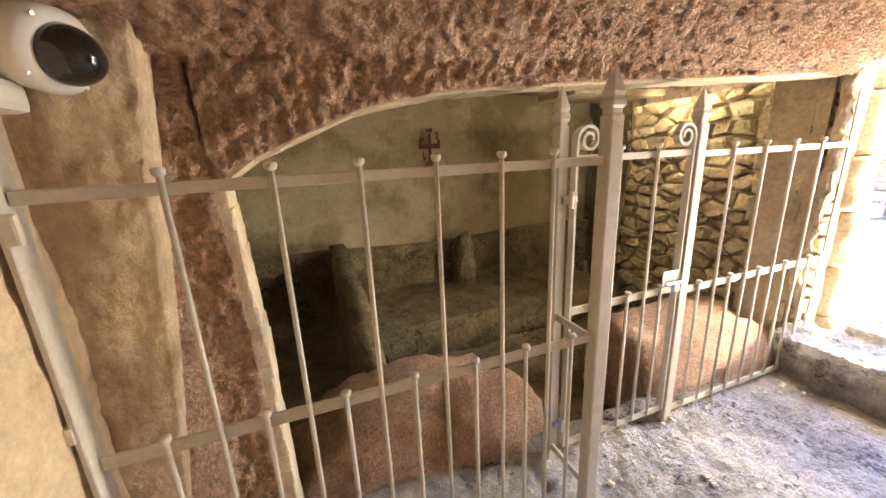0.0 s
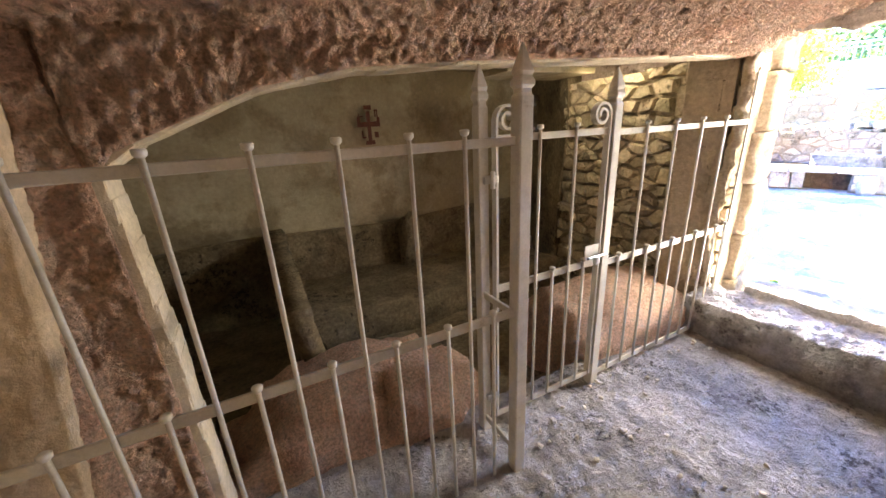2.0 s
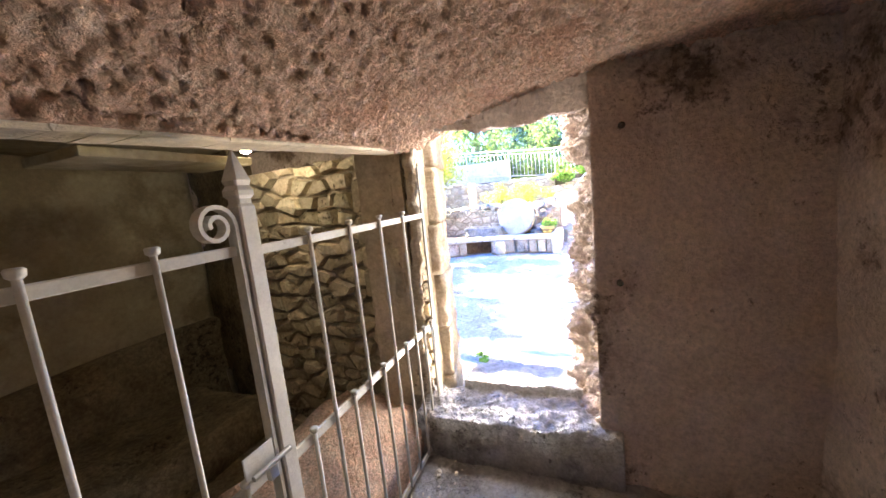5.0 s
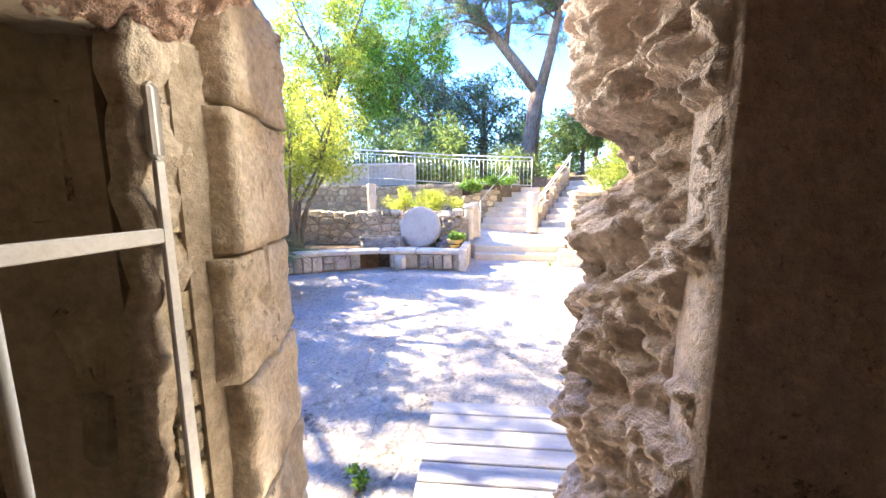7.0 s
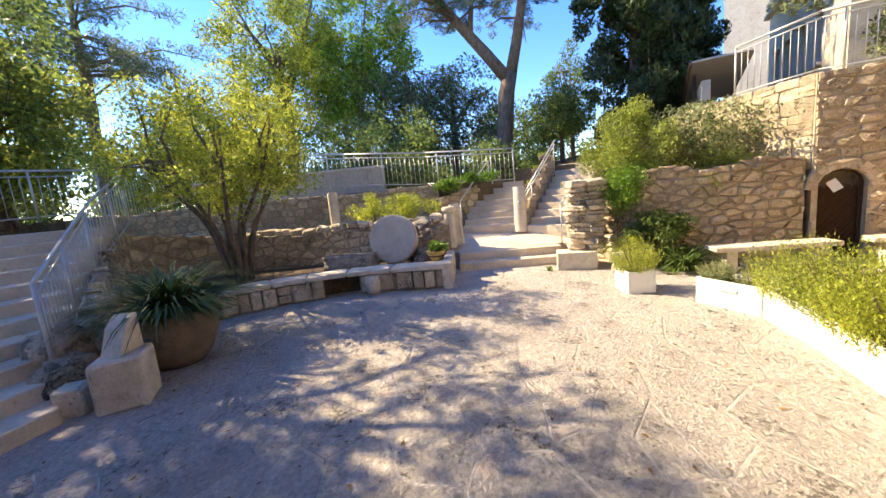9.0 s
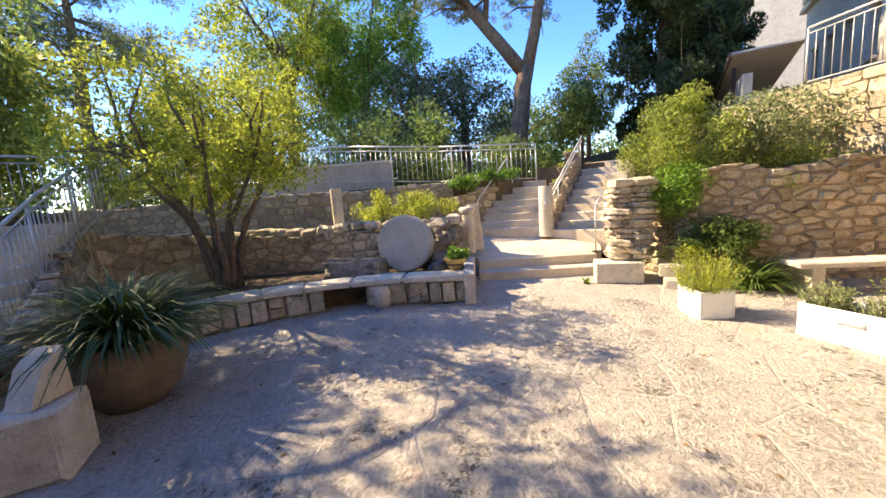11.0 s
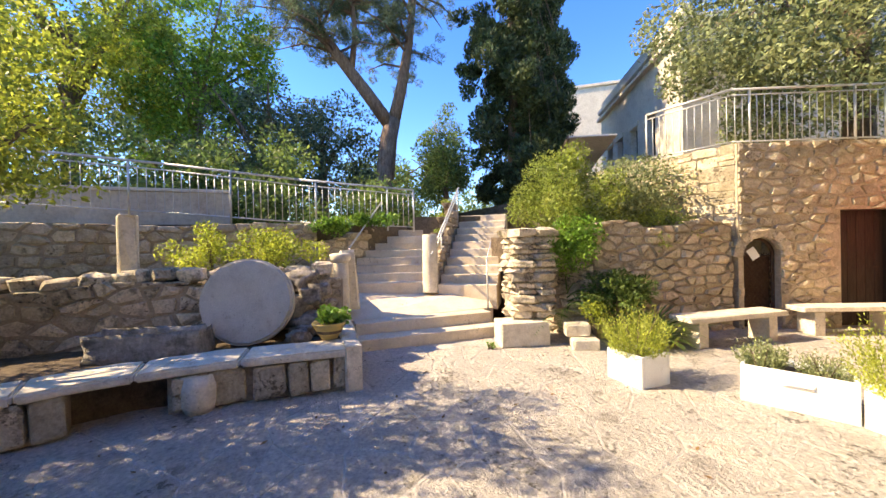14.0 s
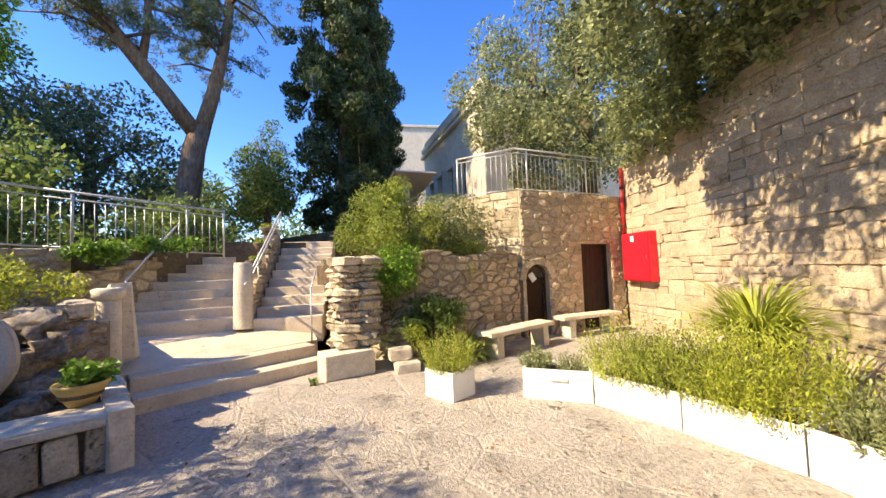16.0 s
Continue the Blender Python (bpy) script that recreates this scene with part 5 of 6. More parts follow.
# slab and lamp high in the chamber
sb = thing("ceiling_slab", "pale slab under the chamber ceiling by the window", "slab", at=(2.45, 2.75, 1.965))
part("panel", box_bm(0.95, 0.5, 0.05, (0, 0, 0), 0.01, 2), M_old_plaster, sb)
lp = thing("chamber_lamp", "small round lit lamp on the chamber wall", "lamp", at=(2.93, 2.55, 2.05))
M_lamp = bpy.data.materials.new("lamp_glow")
M_lamp.use_nodes = True
M_lamp.node_tree.nodes["Principled BSDF"].inputs["Emission Color"].default_value = (1, 0.93, 0.75, 1)
M_lamp.node_tree.nodes["Principled BSDF"].inputs["Emission Strength"].default_value = 12.0
part("bulb", lathe_bm([(0.012, 0), (0.03, 0.01), (0.036, 0.03), (0.02, 0.05)], 16, (0, 0, 0)), M_lamp, lp, "glowing bulb", True)
part("fitting", lathe_bm([(0.03, 0.05), (0.035, 0.052), (0.035, 0.09)], 16), M_gate, lp, "", True)
# drilled holes in the plastered wall, with dark plugs
for z, y in ((1.87, 0.19), (1.10, 0.215)):
    o = part("wall_plug", tube_bm([(2.93, y, z), (2.975, y, z)], 0.016, 12), M_dome)
    tagged(o, "dark drilled hole plug in the plaster", "plug", "wall plugs")
# deck outside the door
dk = thing("timber_deck", "grey weathered boards laid outside the doorway", "deck", at=(4.36, 0.47, -0.045))
for k in range(7):
    part("board", box_bm(0.143, 1.06, 0.035, (-0.45 + 0.155 * k, 0, 0.09), 0.005), M_deck, dk)
for y in (-0.5, 0.5):
    part("bearer", box_bm(1.05, 0.06, 0.088, (0.015, y * 0.84, 0)), M_deck, dk)

# ---------------- planters and pots ----------------
def planter(at, rz, size, label, handle=False):
    """A box with its front left corner at at, its front along local x, its depth towards local -y."""
    p = thing("planter", label, "planter", "white planters", at, rz)
    sx, sy, sz = size
    part("side_panel", box_bm(sx, 0.03, sz, (sx / 2, -0.015, 0), 0.005), M_white, p)
    part("side_panel", box_bm(sx, 0.03, sz, (sx / 2, -sy + 0.015, 0), 0.005), M_white, p)
    part("end_panel", box_bm(0.03, sy - 0.062, sz, (0.015, -sy / 2, 0), 0.005), M_white, p)
    part("end_panel", box_bm(0.03, sy - 0.062, sz, (sx - 0.015, -sy / 2, 0), 0.005), M_white, p)
    part("soil", box_bm(sx - 0.064, sy - 0.064, sz - 0.05, (sx / 2, -sy / 2, 0.0)), M_soil, p, "dry brown soil")
    if handle:
        g = part("grip_recess", box_bm(0.20, 0.012, 0.05, (sx / 2 + 0.02, 0.007, sz * 0.62), 0.006, 2), M_white, p, "moulded white grip")
        part("grip_bar", box_bm(0.18, 0.012, 0.016, (sx / 2 + 0.02, 0.018, sz * 0.62 + 0.017), 0.004, 2), M_white, g)
    return p


def rosemary(at, r, h, n, seed, mat, label, leaf=0.034, per=16):
    o = thing("rosemary_bush", label, "shrub", "planter shrubs", at)
    part("foliage", spiky_bush_mesh("foliage", r, h, n, mat, seed, leaf, per), None, o)
    b = bmesh.new()
    rg = random.Random(seed)
    for k in range(9):
        a = rg.uniform(0, 6.28)
        tube_bm([(0.02 * math.cos(a), 0.02 * math.sin(a), -0.02), (r * 0.35 * math.cos(a), r * 0.35 * math.sin(a), h * 0.4), (r * 0.6 * math.cos(a), r * 0.6 * math.sin(a), h * 0.75)], [0.008, 0.005, 0.002], 5, b)
    part("stem", b, M_bark, o, "thin woody stems")
    return o


FL = -0.045
front = [(8.47, -2.265), (7.773, -2.549), (6.944, -2.357), (6.175, -2.095), (5.45, -1.72)]
planter((9.43, -1.64, FL), 180, (0.44, 0.40, 0.33), "small white planter box with a rosemary bush")
rosemary((9.21, -1.84, 0.22), 0.30, 0.56, 300, 3, L_rose, "bright yellow-green rosemary bush in a small planter")
for k, lab in enumerate(("white planter box with small dry shrubs", "white planter box with a dense shrub", "long white planter box overflowing with shrubs", "white planter box with grey shrubs")):
    (x0, y0), (x1, y1) = front[k + 1], front[k]
    L = math.hypot(x1 - x0, y1 - y0)
    planter((x1, y1, FL), math.degrees(math.atan2(y0 - y1, x0 - x1)), (L - 0.012, 0.42, 0.34), lab, k in (0, 2))
# depth lies on the far side, so mirror the boxes built above
for o in [o for o in scene.objects if o.name.startswith("planter")]:
    o.matrix_world = o.matrix_world @ Matrix.Diagonal((1, -1, 1, 1))


def spot(k, f, back=0.2):
    (x0, y0), (x1, y1) = front[k], front[k + 1]
    d = Vector((x1 - x0, y1 - y0)).normalized()
    n = Vector((-d.y, d.x))
    if n.y > 0:
        n = -n
    return (x0 + (x1 - x0) * f + n.x * back, y0 + (y1 - y0) * f + n.y * back, 0.22)


rosemary(spot(0, 0.18), 0.17, 0.30, 130, 4, L_grey, "small dry grey-green shrub in a planter")
rosemary(spot(0, 0.72), 0.2, 0.26, 120, 5, L_grey, "small dry grey-green shrub in a planter", 0.03, 10)
rosemary(spot(1, 0.3), 0.38, 0.74, 420, 6, L_rose, "dense bright yellow-green rosemary bush")
rosemary(spot(1, 0.8), 0.33, 0.70, 340, 7, L_olive, "grey-green rosemary bush beside a brighter one")
rosemary(spot(2, 0.25), 0.38, 0.76, 440, 8, L_rose, "tall bright yellow-green rosemary bush")
rosemary(spot(2, 0.72), 0.42, 0.80, 500, 9, L_yellow, "overflowing yellow-green rosemary bush")
rosemary(spot(3, 0.45), 0.28, 0.5, 200, 10, L_grey, "sparse grey-green shrub in the last planter", 0.045, 12)


def pot(name, at, prof, mat, label, category="pot"):
    p = thing(name, label, category, at=at)
    part("vessel", lathe_bm(prof, 36), mat, p, "", True)
    r, z = prof[-3]
    part("soil", lathe_bm([(r * 0.75, z - 0.12), (r * 0.86, z - 0.03), (0.01, z - 0.02)], 24), M_soil, p, "dark soil")
    return p


def strap_leaves(plant, n, length, width, mat, seed, bend, base, upright):
    rg_ = random.Random(seed)
    kinds = [strap_mesh("leaf", 2, length, width, mat, seed * 50 + k, bend, base, upright) for k in range(16)]
    for k in range(n):
        part("leaf", kinds[k % 16], None, plant, m=Matrix.Rotation(rg_.uniform(0, 6.28), 4, "Z") @ Matrix.Scale(rg_.uniform(0.8, 1.1), 4))


bigprof = [(0.25, 0), (0.34, 0.12), (0.43, 0.33), (0.445, 0.48), (0.41, 0.60), (0.42, 0.64), (0.40, 0.64), (0.37, 0.54)]
pot("clay_pot", (7.82, 4.22, FL), bigprof, M_clay, "large round brown clay pot with strap-leaved plant")
sp = thing("strap_plant", "dark green arching strap-leaved plant in the clay pot", "plant", at=(7.82, 4.22, 0.52))
strap_leaves(sp, 430, 1.02, 0.030, L_grass, 2, 0.95, 0.22, 0.55)
pot("clay_pot", (6.45, -3.75, FL), [(r * 0.75, z * 0.95) for r, z in bigprof], M_clay, "round brown clay pot behind the planters")
sp = thing("strap_plant", "sunlit arching strap-leaved plant behind the planters", "plant", at=(6.45, -3.75, 0.55))
strap_leaves(sp, 260, 1.0, 0.030, L_rose, 5, 0.8, 0.2, 0.45)
yp = [(0.09, 0), (0.12, 0.05), (0.17, 0.14), (0.19, 0.17), (0.19, 0.19), (0.175, 0.19), (0.16, 0.14)]
pot("flower_pot", (10.72, 1.22, 0.415), yp, M_yellow_pot, "ochre glazed bowl pot with a leafy plant")


def leafy(name, at, centres, n, size, mat, label, seed, aspect=0.5, flat=0.4, category="shrub", group="", extra=None, stems=8, droop=0.0):
    o = thing(name, label, category, group, at)
    part("foliage", leaves_mesh("foliage", centres, n, size, mat, aspect=aspect, flat=flat, seed=seed, droop=droop), None, o)
    if extra:
        part("flowers", leaves_mesh("flowers", centres, extra[0], extra[1], extra[2], aspect=0.8, seed=seed + 50), None, o, extra[3])
    if stems:
        rg = random.Random(seed)
        b = bmesh.new()
        for k in range(stems):
            c = centres[rg.randrange(len(centres))]
            tube_bm([(rg.uniform(-0.05, 0.05), rg.uniform(-0.05, 0.05), 0), (c[0] * 0.5 + rg.uniform(-0.08, 0.08), c[1] * 0.5, c[2] * 0.5), (c[0], c[1], c[2])], [0.014, 0.009, 0.004], 5, b)
        part("stem", b, M_bark, o, "thin brown stems")
    return o


def cloud(rng, n, rx, ry, rz, z0, r0, r1):
    out = []
    while len(out) < n:
        x, y, z = rng.uniform(-1, 1), rng.uniform(-1, 1), rng.uniform(-1, 1)
        if x * x + y * y + z * z < 1:
            out.append((x * rx, y * ry, z0 + z * rz, rng.uniform(r0, r1)))
    return out


rg = random.Random(77)
leafy("leafy_plant", (10.72, 1.22, 0.58), cloud(rg, 10, 0.16, 0.16, 0.08, 0.10, 0.06, 0.12), 420, 0.06, L_bright, "leafy green plant in an ochre pot", 11, 0.8)
leafy("garden_shrub", (12.35, 1.9, 0.98), cloud(rg, 20, 0.45, 0.68, 0.30, 0.45, 0.16, 0.27), 4200, 0.05, L_yellow, "yellow-green shrub above the rolling stone", 12, 0.5)
leafy("garden_shrub", (12.5, 2.7, 0.98), cloud(rg, 16, 0.38, 0.55, 0.34, 0.50, 0.14, 0.25), 2600, 0.06, L_yellow, "yellow-green upright shrub on the terrace", 13, 0.35)
leafy("climber", (14.0, 0.9, 1.75), cloud(rg, 12, 0.2, 0.5, 0.12, 0.15, 0.12, 0.22), 1200, 0.07, L_bright, "bright green leafy climber under the railing", 14, 0.6)
leafy("climber", (14.35, -0.05, 1.85), cloud(rg, 12, 0.2, 0.5, 0.12, 0.2, 0.12, 0.22), 1200, 0.07, L_bright, "bright green leafy climber along the wall top", 15, 0.6)
leafy("large_shrub", (11.65, -2.95, 1.40), cloud(rg, 42, 0.95, 0.95, 0.8, 0.85, 0.2, 0.42), 17000, 0.08, L_olive, "green shrub spilling over the rubble bank", 16, 0.3)
leafy("large_shrub", (11.55, -4.35, 1.45), cloud(rg, 44, 1.0, 1.15, 0.65, 0.8, 0.22, 0.45), 15000, 0.07, L_grey, "grey-green spreading shrub over the rubble wall", 17, 0.45)
leafy("trailing_shrub", (10.75, -4.1, 1.35), cloud(rg, 22, 0.3, 1.0, 0.36, 0.2, 0.14, 0.28), 4600, 0.05, L_olive, "olive-green shrub trailing over the wall top", 18, 0.45)
leafy("dark_shrub", (10.50, -2.90, -0.04), cloud(rg, 24, 0.42, 0.5, 0.42, 0.62, 0.15, 0.28), 5600, 0.085, L_dark, "dark green leafy shrub beside the rubble bank", 19, 0.28)
leafy("hanging_shrub", (11.0, -2.55, 1.0), cloud(rg, 24, 0.42, 0.5, 0.48, 0.42, 0.15, 0.3), 5600, 0.07, L_bright, "bright green shrub hanging over the stacked rocks", 118, 0.35)
leafy("small_shrub", (10.45, -2.45, -0.04), cloud(rg, 8, 0.14, 0.16, 0.2, 0.42, 0.09, 0.15), 900, 0.05, L_yellow, "small yellow-green shrub against the bank", 20, 0.5)
sp = thing("strap_plant", "grey-green strap-leaved plant in the bed", "plant", at=(10.15, -3.15, -0.04))
strap_leaves(sp, 150, 0.75, 0.035, L_dark, 15, 0.8, 0.2, 0.7)


def frond_bm(length, seed, rise=0.9):
    rg_ = random.Random(seed)
    b = bmesh.new()
    p, el = Vector((0, 0, 0)), rise
    pts = [p.copy()]
    for k in range(10):
        p = p + Vector((math.cos(el), 0, math.sin(el))) * length / 10
        el -= 0.17
        pts.append(p.copy())
    tube_bm(pts, [0.010 * (1 - k / 12) for k in range(11)], 5, b)
    for k in range(2, 11):
        for f in (0.0, 0.5):
            base = pts[k - 1].lerp(pts[k], f)
            ll = length * 0.28 * (1 - abs(k - 5.5) / 8)
            for sd in (1, -1):
                tip = base + Vector((ll * 0.45, sd * ll, -ll * 0.15 + rg_.uniform(-0.02, 0.02)))
                w = Vector((0.008, 0, 0.0))
                b.faces.new([b.verts.new(q) for q in (base - w, base + w, tip + w * 0.2)])
    return b


pf = thing("palm_plant", "young palm with feathery green fronds", "palm", at=(10.88, -2.32, 0.30))
for k in range(8):
    part("frond", frond_bm(0.85, k, 0.5 + 0.12 * (k % 4)), L_dark, pf, "", False, pose(0, 0, 0.06 * k, 0, 0, 100 + 32 * k))

# foliage hanging over the top of the tall wall
WALL_RZ = math.degrees(math.atan2(4.95, -5.45))
for k, (sd, lift, n) in enumerate(((1.7, 0.2, 5200), (3.4, 0.25, 7600), (5.2, 0.3, 9000), (6.8, 0.2, 7000))):
    o = leafy("hanging_foliage", (8.95 - 0.74 * sd, -8.05 + 0.672 * sd, 3.72 + 0.22 * sd), [(x, y - 0.35, z, r) for x, y, z, r in cloud(rg, 34, 1.25, 0.6, 0.75, lift, 0.16, 0.36)], n, 0.10, L_grey, "grey-green leafy boughs hanging over the tall wall", 400 + k, 0.45, droop=0.4, stems=10, group="wall top foliage")
    o.matrix_world = o.matrix_world @ Matrix.Rotation(radians(WALL_RZ), 4, "Z")

# ---------------- railings ----------------
def railing(name, label, pts, height, step=0.11, second=0.1, post_every=10, r=0.02, group="garden railings", mat=None, bottom=0.06):
    mt = mat or M_metal_rail
    rl = thing(name, label, "railing", group)
    P = [Vector(p) for p in pts]
    up = Vector((0, 0, height))
    for a, b in zip(P, P[1:]):
        part("top_rail", tube_bm([a + up, b + up], r * 1.1, 8), mt, rl, "", True)
        if second:
            part("second_rail", tube_bm([a + up * (1 - second), b + up * (1 - second)], r * 0.6, 6), mt, rl, "", True)
        part("bottom_rail", tube_bm([a + Vector((0, 0, bottom)), b + Vector((0, 0, bottom))], r * 0.7, 6), mt, rl, "", True)
    d = [0.0]
    for a, b in zip(P, P[1:]):
        d.append(d[-1] + (b - a).length)
    n = max(2, int(d[-1] / step))
    bar = mesh_of(tube_bm([(0, 0, bottom), (0, 0, height * (1 - second))], r * 0.38, 5), mt, True, "baluster")
    pst = mesh_of(tube_bm([(0, 0, -0.05), (0, 0, height)], r * 1.0, 8), mt, True, "post")
    for k in range(n + 1):
        s = d[-1] * k / n
        i = min(len(P) - 2, max(j for j in range(len(d)) if d[j] <= s + 1e-6))
        f = (s - d[i]) / max(1e-6, d[i + 1] - d[i])
        q = P[i].lerp(P[i + 1], min(1, f))
        isp = k % post_every == 0 or k == n
        part("post" if isp else "baluster", pst if isp else bar, None, rl, m=Matrix.Translation(q))
    return rl


railing("railing", "pale metal railing along the upper path", [(14.4, 7.5, 2.35), (14.4, 3.8, 2.12), (14.5, 1.5, 1.95), (14.75, -1.05, 1.86)], 0.95, 0.13, 0.12, 12)
railing("railing", "pale metal railing climbing beside the garden stairs", [(6.98, 4.80, 0.26), (7.9, 5.45, 0.62), (9.0, 6.15, 1.1), (10.15, 6.65, 1.62)], 0.92, 0.12, 0.12, 9)
railing("railing", "pale metal railing at the head of the garden stairs", [(10.2, 6.7, 1.66), (11.6, 7.3, 1.9), (13.5, 7.4, 2.2)], 0.98, 0.13, 0.12, 9)
railing("railing", "pale metal railing on the far side of the garden stairs", [(6.6, 6.9, 0.62), (8.2, 8.2, 1.3), (9.5, 9.3, 1.85)], 0.95, 0.13, 0.12, 9)
railing("railing", "pale metal railing round the upper house terrace", [(11.7, -5.1, 3.06), (10.32, -5.42, 3.06), (9.3, -7.7, 3.06)], 0.95, 0.12, 0.1, 14)
railing("railing", "pale metal railing across the landing of the garden stairs", [(9.5, 9.3, 1.85), (11.7, 8.6, 1.95)], 0.95, 0.13, 0.12, 9)
hr = thing("handrail", "slanting pale handrails from the pillar up the steps", "handrail")
for dz in (0.0, -0.12):
    part("rail", tube_bm([(13.1, -0.95, 1.42 + dz), (15.0, -2.35, 2.95 + dz)], 0.02, 8), M_metal_rail, hr, "", True)
part("stub", tube_bm([(12.75, -0.78, 1.30), (13.2, -0.98, 1.36)], 0.022, 8), M_metal_rail, hr, "", True)
for f in (0.25, 0.95):
    q = Vector((13.1, -0.95, 1.42)).lerp(Vector((15.0, -2.35, 2.95)), f)
    part("post", tube_bm([(q.x, q.y, q.z - 0.95), tuple(q)], 0.016, 8), M_metal_rail, hr, "", True)
hr = thing("handrail", "slanting pale handrail beside the shallow flight", "handrail")
part("rail", tube_bm([(13.6, 0.62, 1.45), (15.1, -0.35, 2.55)], 0.018, 8), M_metal_rail, hr, "", True)
for q in ((13.6, 0.62, 1.45), (15.1, -0.35, 2.55)):
    part("post", tube_bm([(q[0], q[1], q[2] - 0.9), q], 0.015, 8), M_metal_rail, hr, "", True)
hr = thing("handrail", "thin upright rail post beside the stacked stones", "handrail")
part("post", tube_bm([(12.15, -1.62, 0.25), (12.15, -1.62, 1.2)], 0.014, 8), M_metal_rail, hr, "", True)
part("rail", tube_bm([(12.15, -1.62, 1.2), (12.6, -1.95, 1.5)], 0.014, 8), M_metal_rail, hr, "", True)
# low wall with pots between the two flights
stone_wall("wall_between_flights", (13.15, -1.02), (14.9, -2.25), 0.4, lambda s: 1.05 + 0.72 * s, M_ashlar, M_mortar, (0.16, 0.24), (0.25, 0.5), 0.25, label="stepped warm stone wall between the flights", rnd=21, limit=120)
for k, f in enumerate((0.35, 0.6, 0.85)):
    x, y, z = 13.15 + 1.75 * f + 0.1, -1.02 - 1.23 * f + 0.13, 1.05 + 0.72 * 2.14 * f - 0.02
    pot("flower_pot", (x, y, z), [(r * 0.8, h * 0.9) for r, h in yp], M_clay, "small clay pot on the stepped wall")
    leafy("potted_plant", (x, y, z + 0.14), cloud(rg, 5, 0.1, 0.1, 0.06, 0.08, 0.05, 0.09), 150, 0.06, L_yellow if k == 1 else L_olive, "small leafy plant in a clay pot", 60 + k, stems=3)
for x, y in ((12.15, 2.95), (12.1, 4.1)):
    pot("flower_pot", (x, y, 0.97), yp, M_clay, "brown clay bowl on the terrace edge")

# ---------------- gate, door and fire cabinet in the right-hand walls ----------------
WG = pose(10.15, -5.25, 0, 0, 0, math.degrees(math.atan2(-2.70, -1.20)))


def arch_outline(w, h, n=12):
    pts = [(-w / 2, 0)] + [(-w / 2 * math.cos(math.pi * k / n), h - w / 2 + w / 2 * math.sin(math.pi * k / n)) for k in range(n + 1)] + [(w / 2, 0)]
    return pts


g = thing("lattice_gate", "dark rusty arched iron lattice gate with paper notice", "gate")
g.matrix_world = WG @ pose(0.38, 0.16, FL)
pts = [(x, 0, z) for x, z in arch_outline(0.58, 1.50)]
part("gate_frame", tube_bm(pts, 0.03, 6), M_iron, g)
part("back_plate", box_bm(0.56, 0.01, 1.2, (0, 0.06, 0.0)), M_iron, g, "dark sheet behind the lattice")
for k in range(-9, 10):
    for sgn in (1, -1):
        x0, z0 = k * 0.085 - 0.5 * sgn, 0.0
        ps = []
        for i in range(13):
            x, z = x0 + sgn * i / 12 * 1.0, z0 + i / 12 * 1.25
            if abs(x) < 0.27:
                ps.append((x, 0.004 * sgn, z))
        if len(ps) > 1:
            part("lattice_bar", tube_bm([ps[0], ps[-1]], 0.007, 4), M_iron, g)
part("fanlight_bar", tube_bm([(-0.27, 0, 1.2), (0.27, 0, 1.2)], 0.015, 6), M_iron, g)
nt_ = part("notice", box_bm(0.14, 0.004, 0.20, (0.0, -0.035, 1.16), rot=Matrix.Rotation(radians(-32), 3, "Y")), M_paper, g, "tilted white paper notice")
# arch surround stones
for k in range(9):
    a = math.pi * (k + 0.5) / 9
    o = new("arch_stone", stone_meshes(M_stone, 0.1, jit=0.045)[k])
    o.parent = g
    o.matrix_basis = Matrix.Translation((-0.40 * math.cos(a), -0.125, 1.20 + 0.40 * math.sin(a))) @ Matrix.Rotation(a - math.pi / 2, 4, "Y") @ Matrix.Diagonal((0.15, 0.12, 0.17, 1))
d = thing("plank_door", "dark stained plank door in a stone doorway", "door")
d.matrix_world = WG @ pose(2.06, 0.22, FL)
for k in range(6):
    part("plank", box_bm(0.143, 0.04, 1.93, (-0.36 + 0.145 * k, 0, 0.0), 0.005), M_door, d)
for x in (-0.455, 0.455):
    part("jamb", box_bm(0.05, 0.16, 1.95, (x, -0.03, 0), 0.006), M_door, d)
part("door_head", box_bm(0.96, 0.20, 0.07, (0, -0.05, 1.93), 0.008), M_door, d, "weathered timber lintel")
part("handle", tube_bm([(0.3, -0.03, 0.98), (0.3, -0.07, 0.98), (0.22, -0.07, 0.98)], 0.01, 8), M_iron, d, "dark iron handle")
for nm, at_, sz in (("backing", (0.38, 0.42, FL), (0.9, 0.05, 1.7)), ("backing", (2.06, 0.42, FL), (1.2, 0.05, 2.1))):
    o = part("wall_backing", box_bm(*sz), M_mortar)
    o.matrix_world = WG @ pose(*at_)
    tagged(o, "dark wall closing the recess", "wall", kind="structure")
WC = pose(8.95, -8.05, 0, 0, 0, math.degrees(math.atan2(4.95, -5.45)))
fb = thing("fire_hose_cabinet", "bright red metal fire hose cabinet on the wall", "cabinet")
fb.matrix_world = WC @ pose(0.72, -0.12, 1.02)
part("body", box_bm(0.98, 0.18, 1.08, (0, 0, 0), 0.012, 2), M_red, fb)
dr = part("door", box_bm(0.92, 0.02, 1.02, (0, -0.105, 0.03), 0.006, 2), M_red, fb)
part("label_sticker", box_bm(0.12, 0.003, 0.13, (-0.06, -0.118, 0.88)), M_paper, dr, "small white sticker")
part("latch", box_bm(0.03, 0.015, 0.07, (0.40, -0.118, 0.5), 0.004), M_steel, dr)
pp = thing("fire_pipe", "red painted water pipe climbing the wall", "pipe")
pp.matrix_world = WC @ pose(0.16, -0.10, 0)
